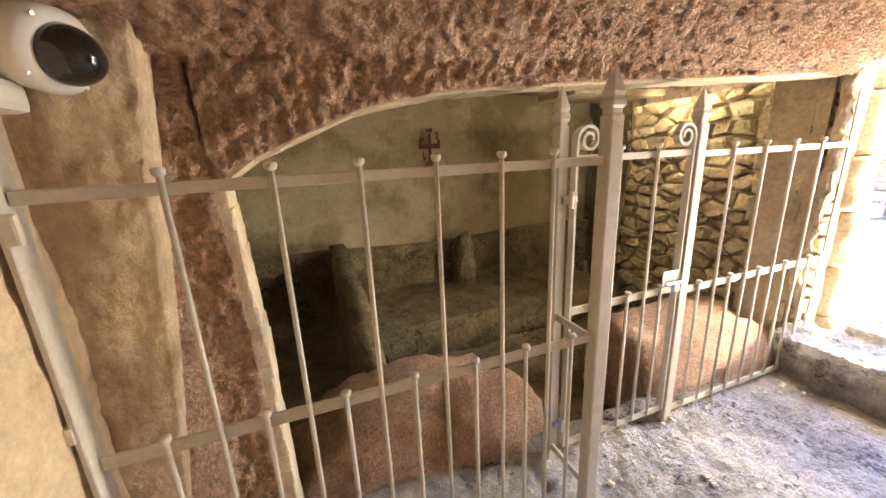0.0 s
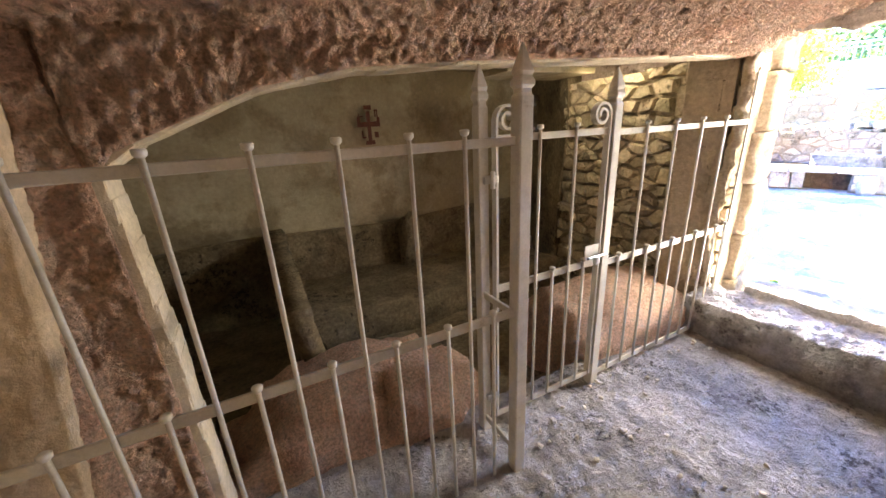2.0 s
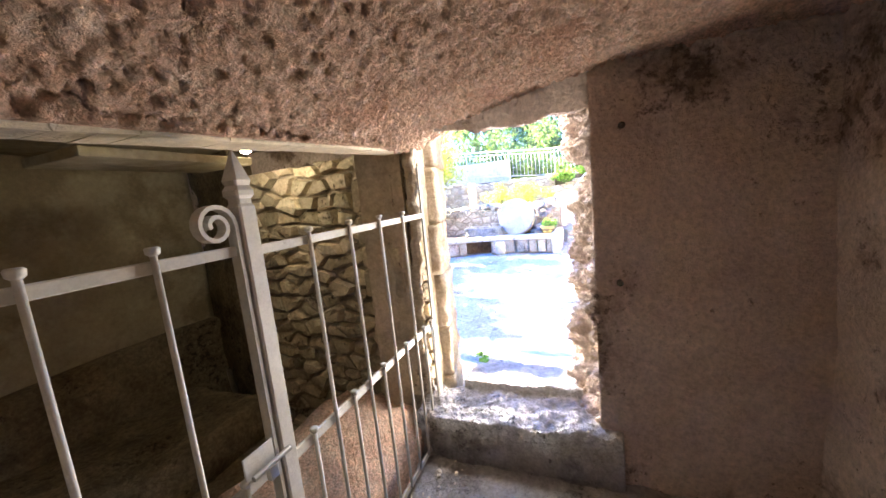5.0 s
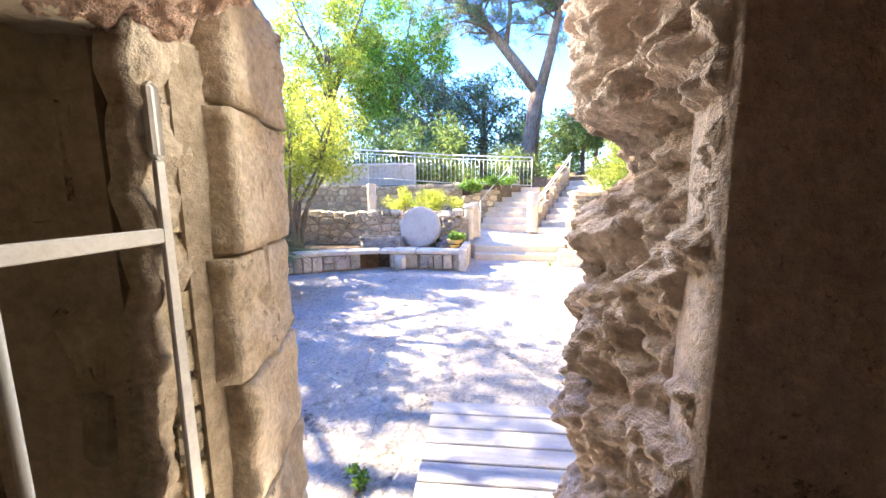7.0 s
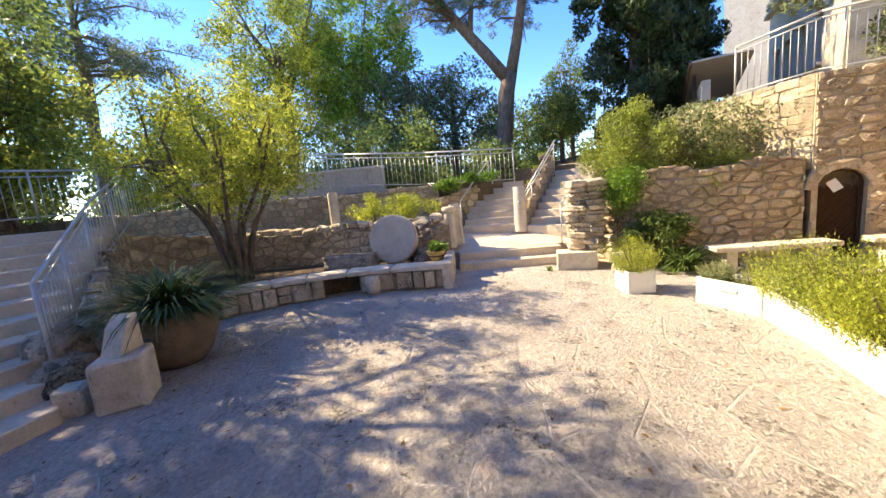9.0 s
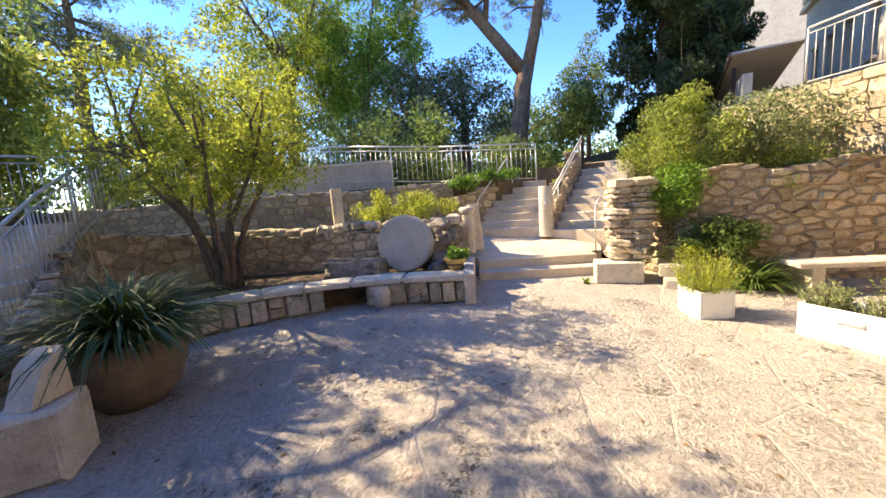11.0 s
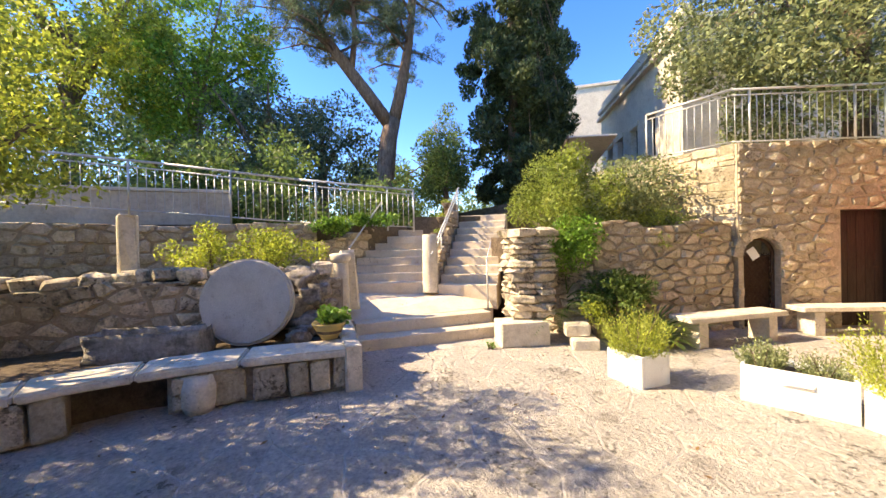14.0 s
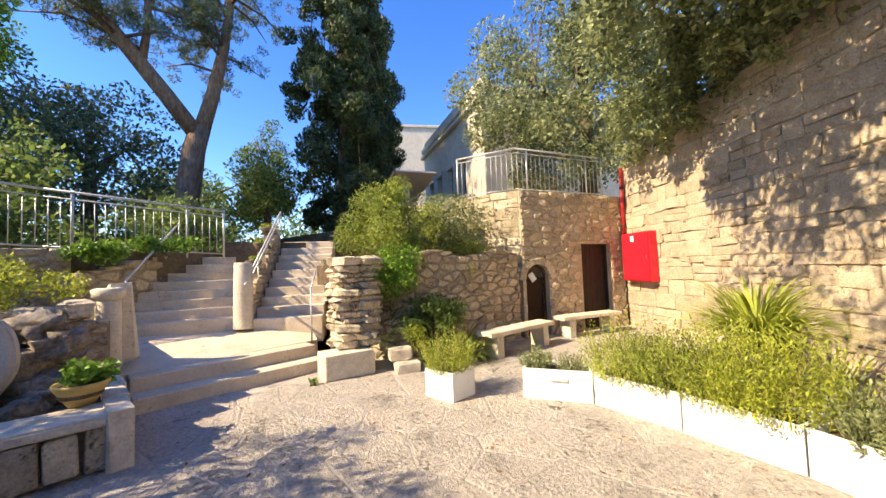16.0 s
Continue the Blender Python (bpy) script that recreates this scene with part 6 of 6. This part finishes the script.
part("riser", tube_bm([(0, 0, 1.95), (0, 0, 3.7)], 0.04, 12), M_red_pipe, pp, "", True)
for z in (2.3, 3.2):
    part("clamp", lathe_bm([(0.046, z), (0.05, z + 0.01), (0.05, z + 0.04), (0.046, z + 0.05)], 12), M_iron, pp)

# ---------------- trees ----------------
def tree(name, label, at, trunk_pts, radii, limbs, centres, n, leaf, mat, bark, seed, aspect=0.5, flat=0.4, droop=0.0, twigs=30, category="tree"):
    t = thing(name, label, category, "garden trees", at)
    b = bmesh.new()
    tube_bm(trunk_pts, radii, 10, b)
    for k in range(5):
        a = 2 * math.pi * k / 5
        tube_bm([(math.cos(a) * radii[0] * 1.5, math.sin(a) * radii[0] * 1.5, -0.1), (math.cos(a) * radii[0] * 0.6, math.sin(a) * radii[0] * 0.6, 0.35)], [radii[0] * 0.4, radii[0] * 0.3], 6, b)
    part("trunk", b, bark, t, "", True)
    rg_ = random.Random(seed)
    for pts, rr in limbs:
        part("limb", tube_bm(pts, rr, 7), bark, t, "", True)
    tops = [p for pts, _ in limbs for p in pts[-2:]] or [trunk_pts[-1]]
    b = bmesh.new()
    for k in range(twigs):
        c = centres[rg_.randrange(len(centres))]
        s = min(tops, key=lambda p: (Vector(p) - Vector(c[:3])).length)
        mid = Vector(s).lerp(Vector(c[:3]), 0.5) + Vector((rg_.uniform(-0.2, 0.2), rg_.uniform(-0.2, 0.2), rg_.uniform(0, 0.2)))
        tube_bm([s, tuple(mid), c[:3]], [0.03, 0.018, 0.006], 4, b)
    if twigs:
        tagged(part("twig", b, bark, t), kind="stuff")
    part("crown", leaves_mesh("crown", centres, n, leaf, mat, aspect=aspect, flat=flat, seed=seed, droop=droop), None, t)
    return t


rg = random.Random(12)
# many-stemmed tree in the bench bed
stems = []
for k in range(9):
    a = 0.7 * k
    b0, b1, b2 = 0.10 + 0.05 * (k % 3), 0.16 + 0.06 * (k % 2), 0.32 + 0.08 * (k % 3)
    stems.append(([(b0 * math.cos(a), b0 * math.sin(a), -0.05), (b1 * math.cos(a + 0.3), b1 * math.sin(a + 0.3), 0.45), (b2 * math.cos(a + 0.1), b2 * math.sin(a + 0.1), 1.15), (1.0 * math.cos(a + 0.2), 1.0 * math.sin(a + 0.2), 2.1)], [0.075, 0.06, 0.045, 0.018]))
tree("garden_tree", "many-stemmed tree with airy yellow-green leaves", (10.65, 5.1, 0.30), [(0, 0, -0.1), (0, 0, 0.4), (0.05, 0, 1.0)], [0.1, 0.08, 0.05], stems,
     cloud(rg, 120, 1.85, 1.85, 1.25, 2.6, 0.2, 0.42), 26000, 0.075, L_yellow, M_bark, 21, 0.4, 0.35, twigs=60)


def branching(height, spread, r, n, seed, lean=(0, 0), start=0.45):
    q = random.Random(seed)
    trunk = [(0, 0, -0.3), (lean[0] * 0.2, lean[1] * 0.2, height * start * 0.6), (lean[0] * 0.4, lean[1] * 0.4, height * start), (lean[0] * 0.7, lean[1] * 0.7, height * 0.7)]
    rr = [r, r * 0.85, r * 0.7, r * 0.35]
    limbs = []
    for k in range(n):
        a = 2 * math.pi * k / n + q.uniform(-0.4, 0.4)
        z = height * q.uniform(start * 0.8, 0.62)
        e = (lean[0] * 0.7 + math.cos(a) * spread * q.uniform(0.6, 0.95), lean[1] * 0.7 + math.sin(a) * spread * q.uniform(0.6, 0.95), height * q.uniform(0.65, 0.92))
        s = (lean[0] * 0.45, lean[1] * 0.45, z)
        m = tuple((s[i] + e[i]) / 2 + (0.2 if i == 2 else q.uniform(-0.2, 0.2)) for i in range(3))
        limbs.append(([s, m, e], [r * 0.35, r * 0.22, r * 0.08]))
    return trunk, rr, limbs


def broad(name, label, at, height, spread, r, n_cl, n, leaf, mat, bark, seed, z_mid, rz, cl=(0.4, 0.9), shift=(0.0, 0.0), **kw):
    trunk, rr, limbs = branching(height, spread, r, 7, seed)
    q = random.Random(seed + 1)
    cs_ = [(x + shift[0], y + shift[1], z, c) for x, y, z, c in cloud(q, n_cl, spread, spread, rz, z_mid, *cl)]
    limbs = [([p[0], tuple(p[1][i] + (shift[i] * 0.4 if i < 2 else 0) for i in range(3)), tuple(p[2][i] + (shift[i] * 0.8 if i < 2 else 0) for i in range(3))], w) for p, w in limbs]
    return tree(name, label, at, trunk, rr, limbs, cs_, n, leaf, mat, bark, seed, **kw)


broad("shade_tree", "dark leafy tree shading the courtyard", (7.0, 12.2, 1.6), 6.6, 3.3, 0.24, 54, 13500, 0.13, L_dark, M_bark, 31, 4.5, 1.3, (0.4, 0.8))
# crown added above the view to keep sun off the doorway and nearby paving
broad("shade_tree", "tall leafy tree added out of view to shade the doorway", (7.4, 10.8, 0.8), 11.5, 3.3, 0.3, 64, 17000, 0.13, L_dark, M_bark, 32, 9.0, 1.9, (0.4, 0.8))
broad("shade_tree", "dark cedar-like tree over the garden stairs", (8.9, 9.3, 1.4), 6.8, 3.1, 0.24, 60, 8500, 0.15, L_dark, M_bark, 46, 4.5, 1.6, (0.4, 0.8), aspect=0.34)
broad("garden_tree", "bright yellow-green tree beside the garden stairs", (9.6, 12.5, 1.9), 4.8, 2.6, 0.2, 40, 9000, 0.10, L_yellow, M_bark, 34, 3.2, 1.4)
broad("garden_tree", "dense green tree beyond the railing", (26.9, 6.0, 1.9), 12.6, 3.8, 0.34, 130, 34000, 0.18, L_bright, M_bark, 35, 7.9, 4.8, (0.5, 1.0))
broad("garden_tree", "yellow-green tall tree beyond the railing", (24.5, 9.6, 1.9), 12.0, 3.3, 0.32, 110, 27000, 0.17, L_yellow, M_bark, 36, 7.6, 4.2, (0.5, 1.0))
broad("olive_tree", "grey-green olive tree in the far garden", (25.5, 0.4, 1.9), 7.5, 3.6, 0.3, 60, 12000, 0.17, L_pine, M_bark, 37, 4.3, 2.6, (0.5, 1.0))
broad("olive_tree", "grey-green tree between trunk and railing", (24.5, 3.0, 1.9), 7.0, 3.0, 0.3, 50, 9000, 0.17, L_pine, M_bark, 38, 4.2, 2.4, (0.5, 1.0))
broad("garden_tree", "small dark tree at the head of the steps", (20.5, -4.2, 2.1), 3.6, 1.7, 0.13, 34, 7000, 0.13, L_dark, M_bark, 39, 2.4, 1.2, (0.35, 0.7))
broad("garden_tree", "slender dark tree by the pine", (25.5, -6.3, 2.1), 7.5, 1.3, 0.15, 34, 7000, 0.15, L_dark, M_bark, 40, 4.6, 2.6, (0.4, 0.7))
broad("garden_tree", "far green tree on the horizon of the garden", (34, 9, 1.9), 9.5, 5.0, 0.35, 60, 11000, 0.25, L_dark, M_bark, 41, 5.5, 3.4, (0.8, 1.4))
broad("garden_tree", "far green tree behind the steps", (33, -4, 1.9), 6.5, 4.5, 0.35, 50, 9000, 0.25, L_dark, M_bark, 42, 3.4, 2.4, (0.8, 1.4))
broad("garden_tree", "far dark tree beyond the terrace", (24, 13, 1.9), 7, 4.0, 0.35, 60, 16000, 0.18, L_dark, M_bark, 43, 3.8, 2.4, (0.8, 1.4))
broad("wall_tree", "spreading grey-green tree over the cliff wall", (10.4, -9.9, 2.9), 6.6, 3.1, 0.28, 100, 42000, 0.115, L_grey, M_bark, 44, 3.4, 2.6, (0.45, 0.85), (0.2, 0.9))
broad("wall_tree", "grey-green tree overhanging the tall wall", (6.3, -8.9, 2.9), 6.4, 2.8, 0.28, 90, 36000, 0.115, L_grey, M_bark, 45, 3.2, 2.3, (0.45, 0.85), (0.4, 2.0))
broad("wall_tree", "grey-green tree beside the tall wall top", (3.6, -6.2, 3.2), 5.6, 2.4, 0.24, 60, 16000, 0.115, L_grey, M_bark, 47, 2.9, 1.7, (0.45, 0.85), (0.8, 1.6))
broad("wall_tree", "long leafy limbs reaching out from the wall top", (5.0, -6.6, 3.2), 4.6, 2.3, 0.2, 50, 12000, 0.12, L_grey, M_bark, 48, 2.4, 0.9, (0.35, 0.6), (2.0, 3.4))
# limbs added overhead, out of view, to cast dapples on the tall wall
broad("wall_tree", "unseen leafy limbs added overhead to dapple the tall wall", (5.0, -6.3, 3.2), 4.4, 2.3, 0.2, 30, 5600, 0.11, L_grey, M_bark, 49, 2.4, 0.8, (0.35, 0.6), (2.0, 5.1))
broad("garden_tree", "dense dark green tree beside the garden stairs", (9.2, 12.4, 1.7), 7.0, 3.0, 0.2, 80, 30000, 0.14, L_dark, M_bark, 70, 3.8, 2.7, (0.5, 0.9))
broad("garden_tree", "dense olive-green tree above the garden stairs", (12.2, 11.6, 1.9), 4.4, 2.4, 0.2, 55, 17000, 0.14, L_olive, M_bark, 71, 2.2, 1.7, (0.5, 0.9))
# needle trees: tufts strung along spreading boughs
def boughs(limbs, n, seed, reach, tuft, rise=(-0.15, 0.5), lo=0.35):
    q = random.Random(seed)
    cs_, out = [], []
    for k in range(n):
        pts, _ = limbs[k % len(limbs)]
        f = q.uniform(lo, 1.0) * (len(pts) - 1)
        i = min(int(f), len(pts) - 2)
        p0 = Vector(pts[i]).lerp(Vector(pts[i + 1]), f - i)
        a = q.uniform(0, 2 * math.pi)
        d = Vector((math.cos(a), math.sin(a), q.uniform(*rise)))
        ln_ = reach * q.uniform(0.45, 1.0)
        p1 = p0 + d * ln_ * 0.55 + Vector((0, 0, 0.12 * ln_))
        p2 = p0 + d * ln_
        out.append(([tuple(p0), tuple(p1), tuple(p2)], [0.06, 0.04, 0.012]))
        for g in range(16):
            t_ = q.uniform(0.3, 1.08)
            c = p0.lerp(p1, t_ / 0.55) if t_ < 0.55 else p1.lerp(p2, (t_ - 0.55) / 0.45)
            w = 0.2 + 0.28 * t_
            cs_.append((c.x + q.gauss(0, w), c.y + q.gauss(0, w), c.z + abs(q.gauss(0, 0.3)) - 0.08, q.uniform(*tuft)))
    return cs_, out


fork = [([(0, -0.2, 4.7), (0, 0.8, 6.0), (0, 2.6, 8.2), (0, 4.2, 9.6), (0, 5.4, 11.6)], [0.3, 0.27, 0.2, 0.13, 0.05]),
        ([(0, -0.3, 4.8), (0, -0.7, 6.4), (0.1, -1.1, 8.4), (0.2, -1.4, 10.4), (0.2, -1.2, 12.4)], [0.28, 0.24, 0.19, 0.14, 0.05]),
        ([(0, 1.4, 6.8), (0, 1.2, 8.4), (0, 1.4, 10.6), (0.3, 1.6, 12.6)], [0.14, 0.11, 0.07, 0.04])]
cent, bgh = boughs(fork, 78, 8, 3.0, (0.14, 0.30))
tree("pine_tree", "tall forked pine with reddish bark and open crown", (21.6, -2.0, 1.9), [(0, 0.3, -0.2), (0, 0.15, 2.0), (0, -0.1, 4.2), (0, -0.3, 5.0)], [0.46, 0.40, 0.36, 0.33],
     fork + bgh, cent, 78000, 0.17, L_pine, M_pine_bark, 51, 0.16, 0.2, twigs=0)
stem = [([(0, 0, 5.0), (0.1, -0.1, 7.4), (0, -0.2, 10.0), (0.1, -0.2, 12.5)], [0.3, 0.24, 0.14, 0.06])]
cent, bgh = boughs(stem, 48, 14, 6.2, (0.24, 0.48), (-0.24, 0.15), 0.05)
tree("pine_tree", "dark pine with long level boughs over the garden", (22.3, 18.6, 1.9), [(0, 0, -0.2), (0, 0.05, 2.4), (0, 0, 5.1)], [0.34, 0.3, 0.26],
     stem + bgh, cent, 38000, 0.25, L_pine, M_bark, 52, 0.16, 0.2, twigs=0)


def cypress(at, h, r, seed, label, base=0.06):
    q = random.Random(seed)
    cs = []
    for k in range(300):
        z = h * (base + (1 - base) * k / 300)
        f = 1 - abs(z / h - 0.36) / 0.66
        rr = r * max(0.06, min(1.0, 1.35 * max(f, 0) ** 0.6)) if z / h > 0.2 else r * (0.55 + 2.2 * z / h)
        a = q.uniform(0, 6.28)
        rad = rr * q.uniform(0.25, 0.9)
        cs.append((math.cos(a) * rad, math.sin(a) * rad, z, q.uniform(0.3, 0.62)))
    return tree("cypress_tree", label, at, [(0, 0, -0.3), (0, 0, h * 0.5), (0, 0, h * 0.97)], [0.28, 0.18, 0.03], [], cs, 80000, 0.19, L_cypress, M_bark, seed, 0.4, 0.1, -1.2, twigs=40)


cypress((19.4, -6.9, 2.2), 14.0, 2.4, 61, "tall dense dark green cypress")
cypress((21.6, -9.9, 2.6), 12.6, 1.9, 62, "dark green cypress behind the taller one")

# palm-like bush at the head of the steps
pf = thing("palm_plant", "palm with long green fronds at the stair head", "palm", at=(20.5, -2.9, 2.6))
for k in range(12):
    part("frond", frond_bm(1.7, k, 1.0), L_bright, pf, "", False, pose(0, 0, 0, 0, 0, 30 * k))

# ---------------- house on the upper terrace ----------------
def wall_box(a, b, z0, z1, thick, holes=()):
    """Wall from a to b with rectangular openings cut through it."""
    L = math.hypot(b[0] - a[0], b[1] - a[1])
    xs = sorted({0.0, L, *[v for h in holes for v in h[:2]]})
    zs = sorted({z0, z1, *[v for h in holes for v in h[2:]]})
    bm_ = bmesh.new()
    for x0, x1 in zip(xs, xs[1:]):
        for q0, q1 in zip(zs, zs[1:]):
            if any(h[0] - 1e-6 <= x0 and x1 <= h[1] + 1e-6 and h[2] - 1e-6 <= q0 and q1 <= h[3] + 1e-6 for h in holes):
                continue
            box_bm(x1 - x0, thick, q1 - q0, ((x0 + x1) / 2, thick / 2, q0), bm=bm_)
    bmesh.ops.remove_doubles(bm_, verts=bm_.verts[:], dist=0.003)
    return bm_, L


def house(name, label, a, b, depth, z0, z1, windows, cornice=True, group=""):
    ang = math.degrees(math.atan2(b[1] - a[1], b[0] - a[0]))
    h = thing(name, label, "building", group, (a[0], a[1], 0), ang)
    bm_, L = wall_box(a, b, z0, z1, 0.4, windows)
    part("wall", bm_, M_house, h)
    part("wall", box_bm(0.4, depth - 0.4, z1 - z0, (0.2, 0.4 + (depth - 0.4) / 2, z0)), M_house, h)
    part("wall", box_bm(0.4, depth - 0.4, z1 - z0, (L - 0.2, 0.4 + (depth - 0.4) / 2, z0)), M_house, h)
    part("wall", box_bm(L - 0.8, 0.4, z1 - z0, (L / 2, depth - 0.2, z0)), M_house, h)
    part("roof", box_bm(L + 0.3, depth + 0.3, 0.25, (L / 2, depth / 2, z1 + 0.002), 0.03), M_house, h)
    if cornice:
        part("cornice", box_bm(L + 0.4, 0.3, 0.18, (L / 2, -0.05, z1 - 0.35), 0.03), M_house, h)
        part("parapet", box_bm(L + 0.1, 0.25, 0.4, (L / 2, 0.15, z1 + 0.255), 0.02), M_house, h)
    for x0, x1, q0, q1 in windows:
        w = part("window", box_bm(x1 - x0, 0.02, q1 - q0, ((x0 + x1) / 2, 0.24, q0)), M_glass_dark, h, "dark recessed window pane")
        part("sill", box_bm(x1 - x0 + 0.2, 0.16, 0.09, ((x0 + x1) / 2, -0.04, q0 - 0.092), 0.01), M_house, w)
        part("lintel", box_bm(x1 - x0 + 0.3, 0.08, 0.2, ((x0 + x1) / 2, -0.025, q1 + 0.004), 0.02), M_house, w)
        part("frame", box_bm(0.05, 0.06, q1 - q0, ((x0 + x1) / 2, 0.20, q0)), M_door, w)
    return h


house("stone_house", "pale limestone house with cornice above the terrace", (21.5, -13.8), (14.3, -9.9), 7.0, 2.9, 8.3,
      [(1.0, 1.7, 4.6, 6.2), (2.4, 3.1, 4.6, 6.2), (4.0, 4.7, 4.6, 6.2), (5.6, 6.3, 4.6, 6.2)])
house("far_house", "far grey limestone building with flat roof", (42, -27), (33, -20), 8.0, 2.9, 15.0, [(2, 3, 9, 11), (5, 6, 9, 11), (8, 9, 9, 11)])
# curved awning roof in front of the house
aw = thing("awning_roof", "low curved pale roof with timber edge by the house", "roof", at=(16.3, -7.6, 0), rz=-28)
part("wall", box_bm(3.4, 0.25, 1.6, (1.7, 0, 2.9), 0.02), M_house, aw, "pale curved parapet")
part("roof_sheet", box_bm(3.8, 1.6, 0.07, (1.8, -0.4, 4.75), 0.01, rot=Matrix.Rotation(radians(10), 3, "Y")), M_deck, aw, "grey roof sheet")
part("timber_edge", box_bm(3.8, 0.08, 0.16, (1.8, 0.42, 4.68), 0.01, rot=Matrix.Rotation(radians(10), 3, "Y")), M_bark, aw, "brown timber fascia")
part("post", box_bm(0.1, 0.1, 1.85, (0.2, 0.3, 2.9)), M_door, aw)
part("post", box_bm(0.1, 0.1, 1.45, (3.4, 0.3, 2.9)), M_door, aw)

# woods that close the garden
q = random.Random(91)
cs = []
for k in range(150):
    a = radians(q.uniform(-42, 100))
    d = q.uniform(27, 44)
    hgt = q.uniform(2.5, 5.5) + (1.5 if a > 0.6 else 0.0)
    for z in range(int(hgt / 1.3)):
        cs.append((6 + d * math.cos(a) + q.uniform(-1, 1), 1 + d * math.sin(a) + q.uniform(-1, 1), 2.0 + z * 1.3 + q.uniform(0, 0.6), q.uniform(0.9, 1.7)))
woods = new("far_woods", leaves_mesh("far_woods", cs, 60000, 0.42, L_dark, aspect=0.5, seed=92))
tagged(woods, "dense dark green woods closing the garden", "trees", kind="stuff")
cs = []
for k in range(60):
    y = q.uniform(-1.5, 12)
    cs.append((q.uniform(15.6, 18.5), y, 2.1 + q.uniform(0, 0.9), q.uniform(0.35, 0.7)))
for k in range(90):
    cs.append((q.uniform(16.0, 20.5), q.uniform(1.5, 13), 2.4 + q.uniform(0, 2.2), q.uniform(0.4, 0.8)))
for k in range(40):
    cs.append((q.uniform(2, 14), q.uniform(13.2, 15), q.uniform(0.8, 3.8), q.uniform(0.5, 0.9)))
hedge = new("hedge", leaves_mesh("hedge", cs, 46000, 0.13, L_dark, aspect=0.5, seed=93))
tagged(hedge, "low dark green hedge beyond the railing", "hedge", kind="stuff")

# ---------------- paving stones ----------------
rng = random.Random(17)
count = 0
for poly in cells(3.7, 11.9, -7.6, 6.4, 0.62, 0.46, rng, 0.5):
    cx, cy = sum(p[0] for p in poly) / len(poly), sum(p[1] for p in poly) / len(poly)
    inside = False
    for k in range(len(COURT)):
        (xa, ya), (xb, yb) = COURT[k], COURT[(k + 1) % len(COURT)]
        if (ya > cy) != (yb > cy) and cx < (xb - xa) * (cy - ya) / (yb - ya) + xa:
            inside = not inside
    if not inside or cy > 5.2 or cy < -5.8 or (cx > 11.45 and -1.6 < cy < 0.9):
        continue
    poly = shrink(poly, rng.uniform(0.004, 0.009))
    if len(poly) < 3:
        continue
    vs, fs = slab_mesh(poly, 0.0, 0.02, 0.05, M_pave_slab, rng, 0.002, "xy")
    o = new("paving_stone", raw_mesh("paving_stone", vs, fs, M_pave_slab))
    o.parent = courtyard
    o.location = (0, 0, -0.039 + rng.uniform(-0.002, 0.002))
    count += 1
    if count >= 300:
        break

# ---------------- small things ----------------
rng = random.Random(44)
# loose chips on the cave floor beside the fence and the step
chips = stone_meshes(M_block, 0.2, jit=0.12)
for k in range(46):
    x = rng.uniform(1.0, 2.9)
    y = rng.uniform(1.12, 1.33) if k % 3 else rng.uniform(0.4, 1.2)
    s_ = rng.uniform(0.006, 0.022)
    o = new("stone_chip", chips[k % 10])
    o.matrix_world = pose(x, y, -0.05 + s_ * 0.25, rng.uniform(-20, 20), rng.uniform(-20, 20), rng.uniform(0, 360)) @ Matrix.Diagonal((s_ * 1.6, s_ * 1.2, s_, 1))
    tagged(o, "small grey stone chip on the cave floor", "stone chip", "floor chips")
# fallen leaves on the paving
leafm = bpy.data.meshes.new("fallen_leaf")
leafm.from_pydata([(-0.03, 0, 0), (-0.005, 0.014, 0.004), (0.03, 0.0, 0.008), (-0.005, -0.014, 0.003)], [], [(0, 3, 2, 1)])
M_leaf_dry = material("dry_leaf", [(0.16, 0.09, 0.04), (0.30, 0.19, 0.08)], 9, 0.8, 0.0, 40, 0.1, per_object=0.3)
leafm.materials.append(M_leaf_dry)
for k in range(150):
    o = new("fallen_leaf", leafm)
    o.matrix_world = pose(rng.uniform(5.2, 11.2), rng.uniform(-1.6, 4.0), -0.034, rng.uniform(-8, 8), rng.uniform(-8, 8), rng.uniform(0, 360)) @ Matrix.Scale(rng.uniform(0.5, 1.1), 4)
    tagged(o, "small dry brown leaf on the paving", "leaf", "fallen leaves")
# bedding stones along the terrace edge above the bench wall
vr = stone_meshes(M_stone_grey, 0.18, jit=0.09)
for k in range(15):
    y = 5.7 - 0.32 * k
    o = new("coping_stone", vr[k % 10])
    o.matrix_world = pose(11.95 + rng.uniform(-0.03, 0.03), y, 1.13 + 0.03 * math.sin(k), rng.uniform(-6, 6), rng.uniform(-6, 6), rng.uniform(-12, 12)) @ Matrix.Diagonal((0.34, 0.30, rng.uniform(0.12, 0.2), 1))
    tagged(o, "grey rough coping stone on the garden wall", "coping stone", "coping stones")
# spotlight-like tin and terracotta stump beside the ochre pot
st_ = thing("terracotta_stump", "small upright terracotta fragment beside the pot", "pot fragment", at=(11.15, 1.12, 0.42))
part("body", lathe_bm([(0.05, 0), (0.055, 0.1), (0.045, 0.2), (0.03, 0.26)], 12), M_clay, st_, "", True)
# weeds growing at the foot of the walls
for k, (x, y) in enumerate(((4.2, 1.35), (10.9, -0.98), (9.9, -2.75), (11.35, 1.0), (8.75, 5.0))):
    leafy("weed", (x, y, -0.04), cloud(rng, 4, 0.07, 0.07, 0.04, 0.06, 0.03, 0.06), 90, 0.045, L_bright, "small green weed growing from the paving joint", 300 + k, stems=3)
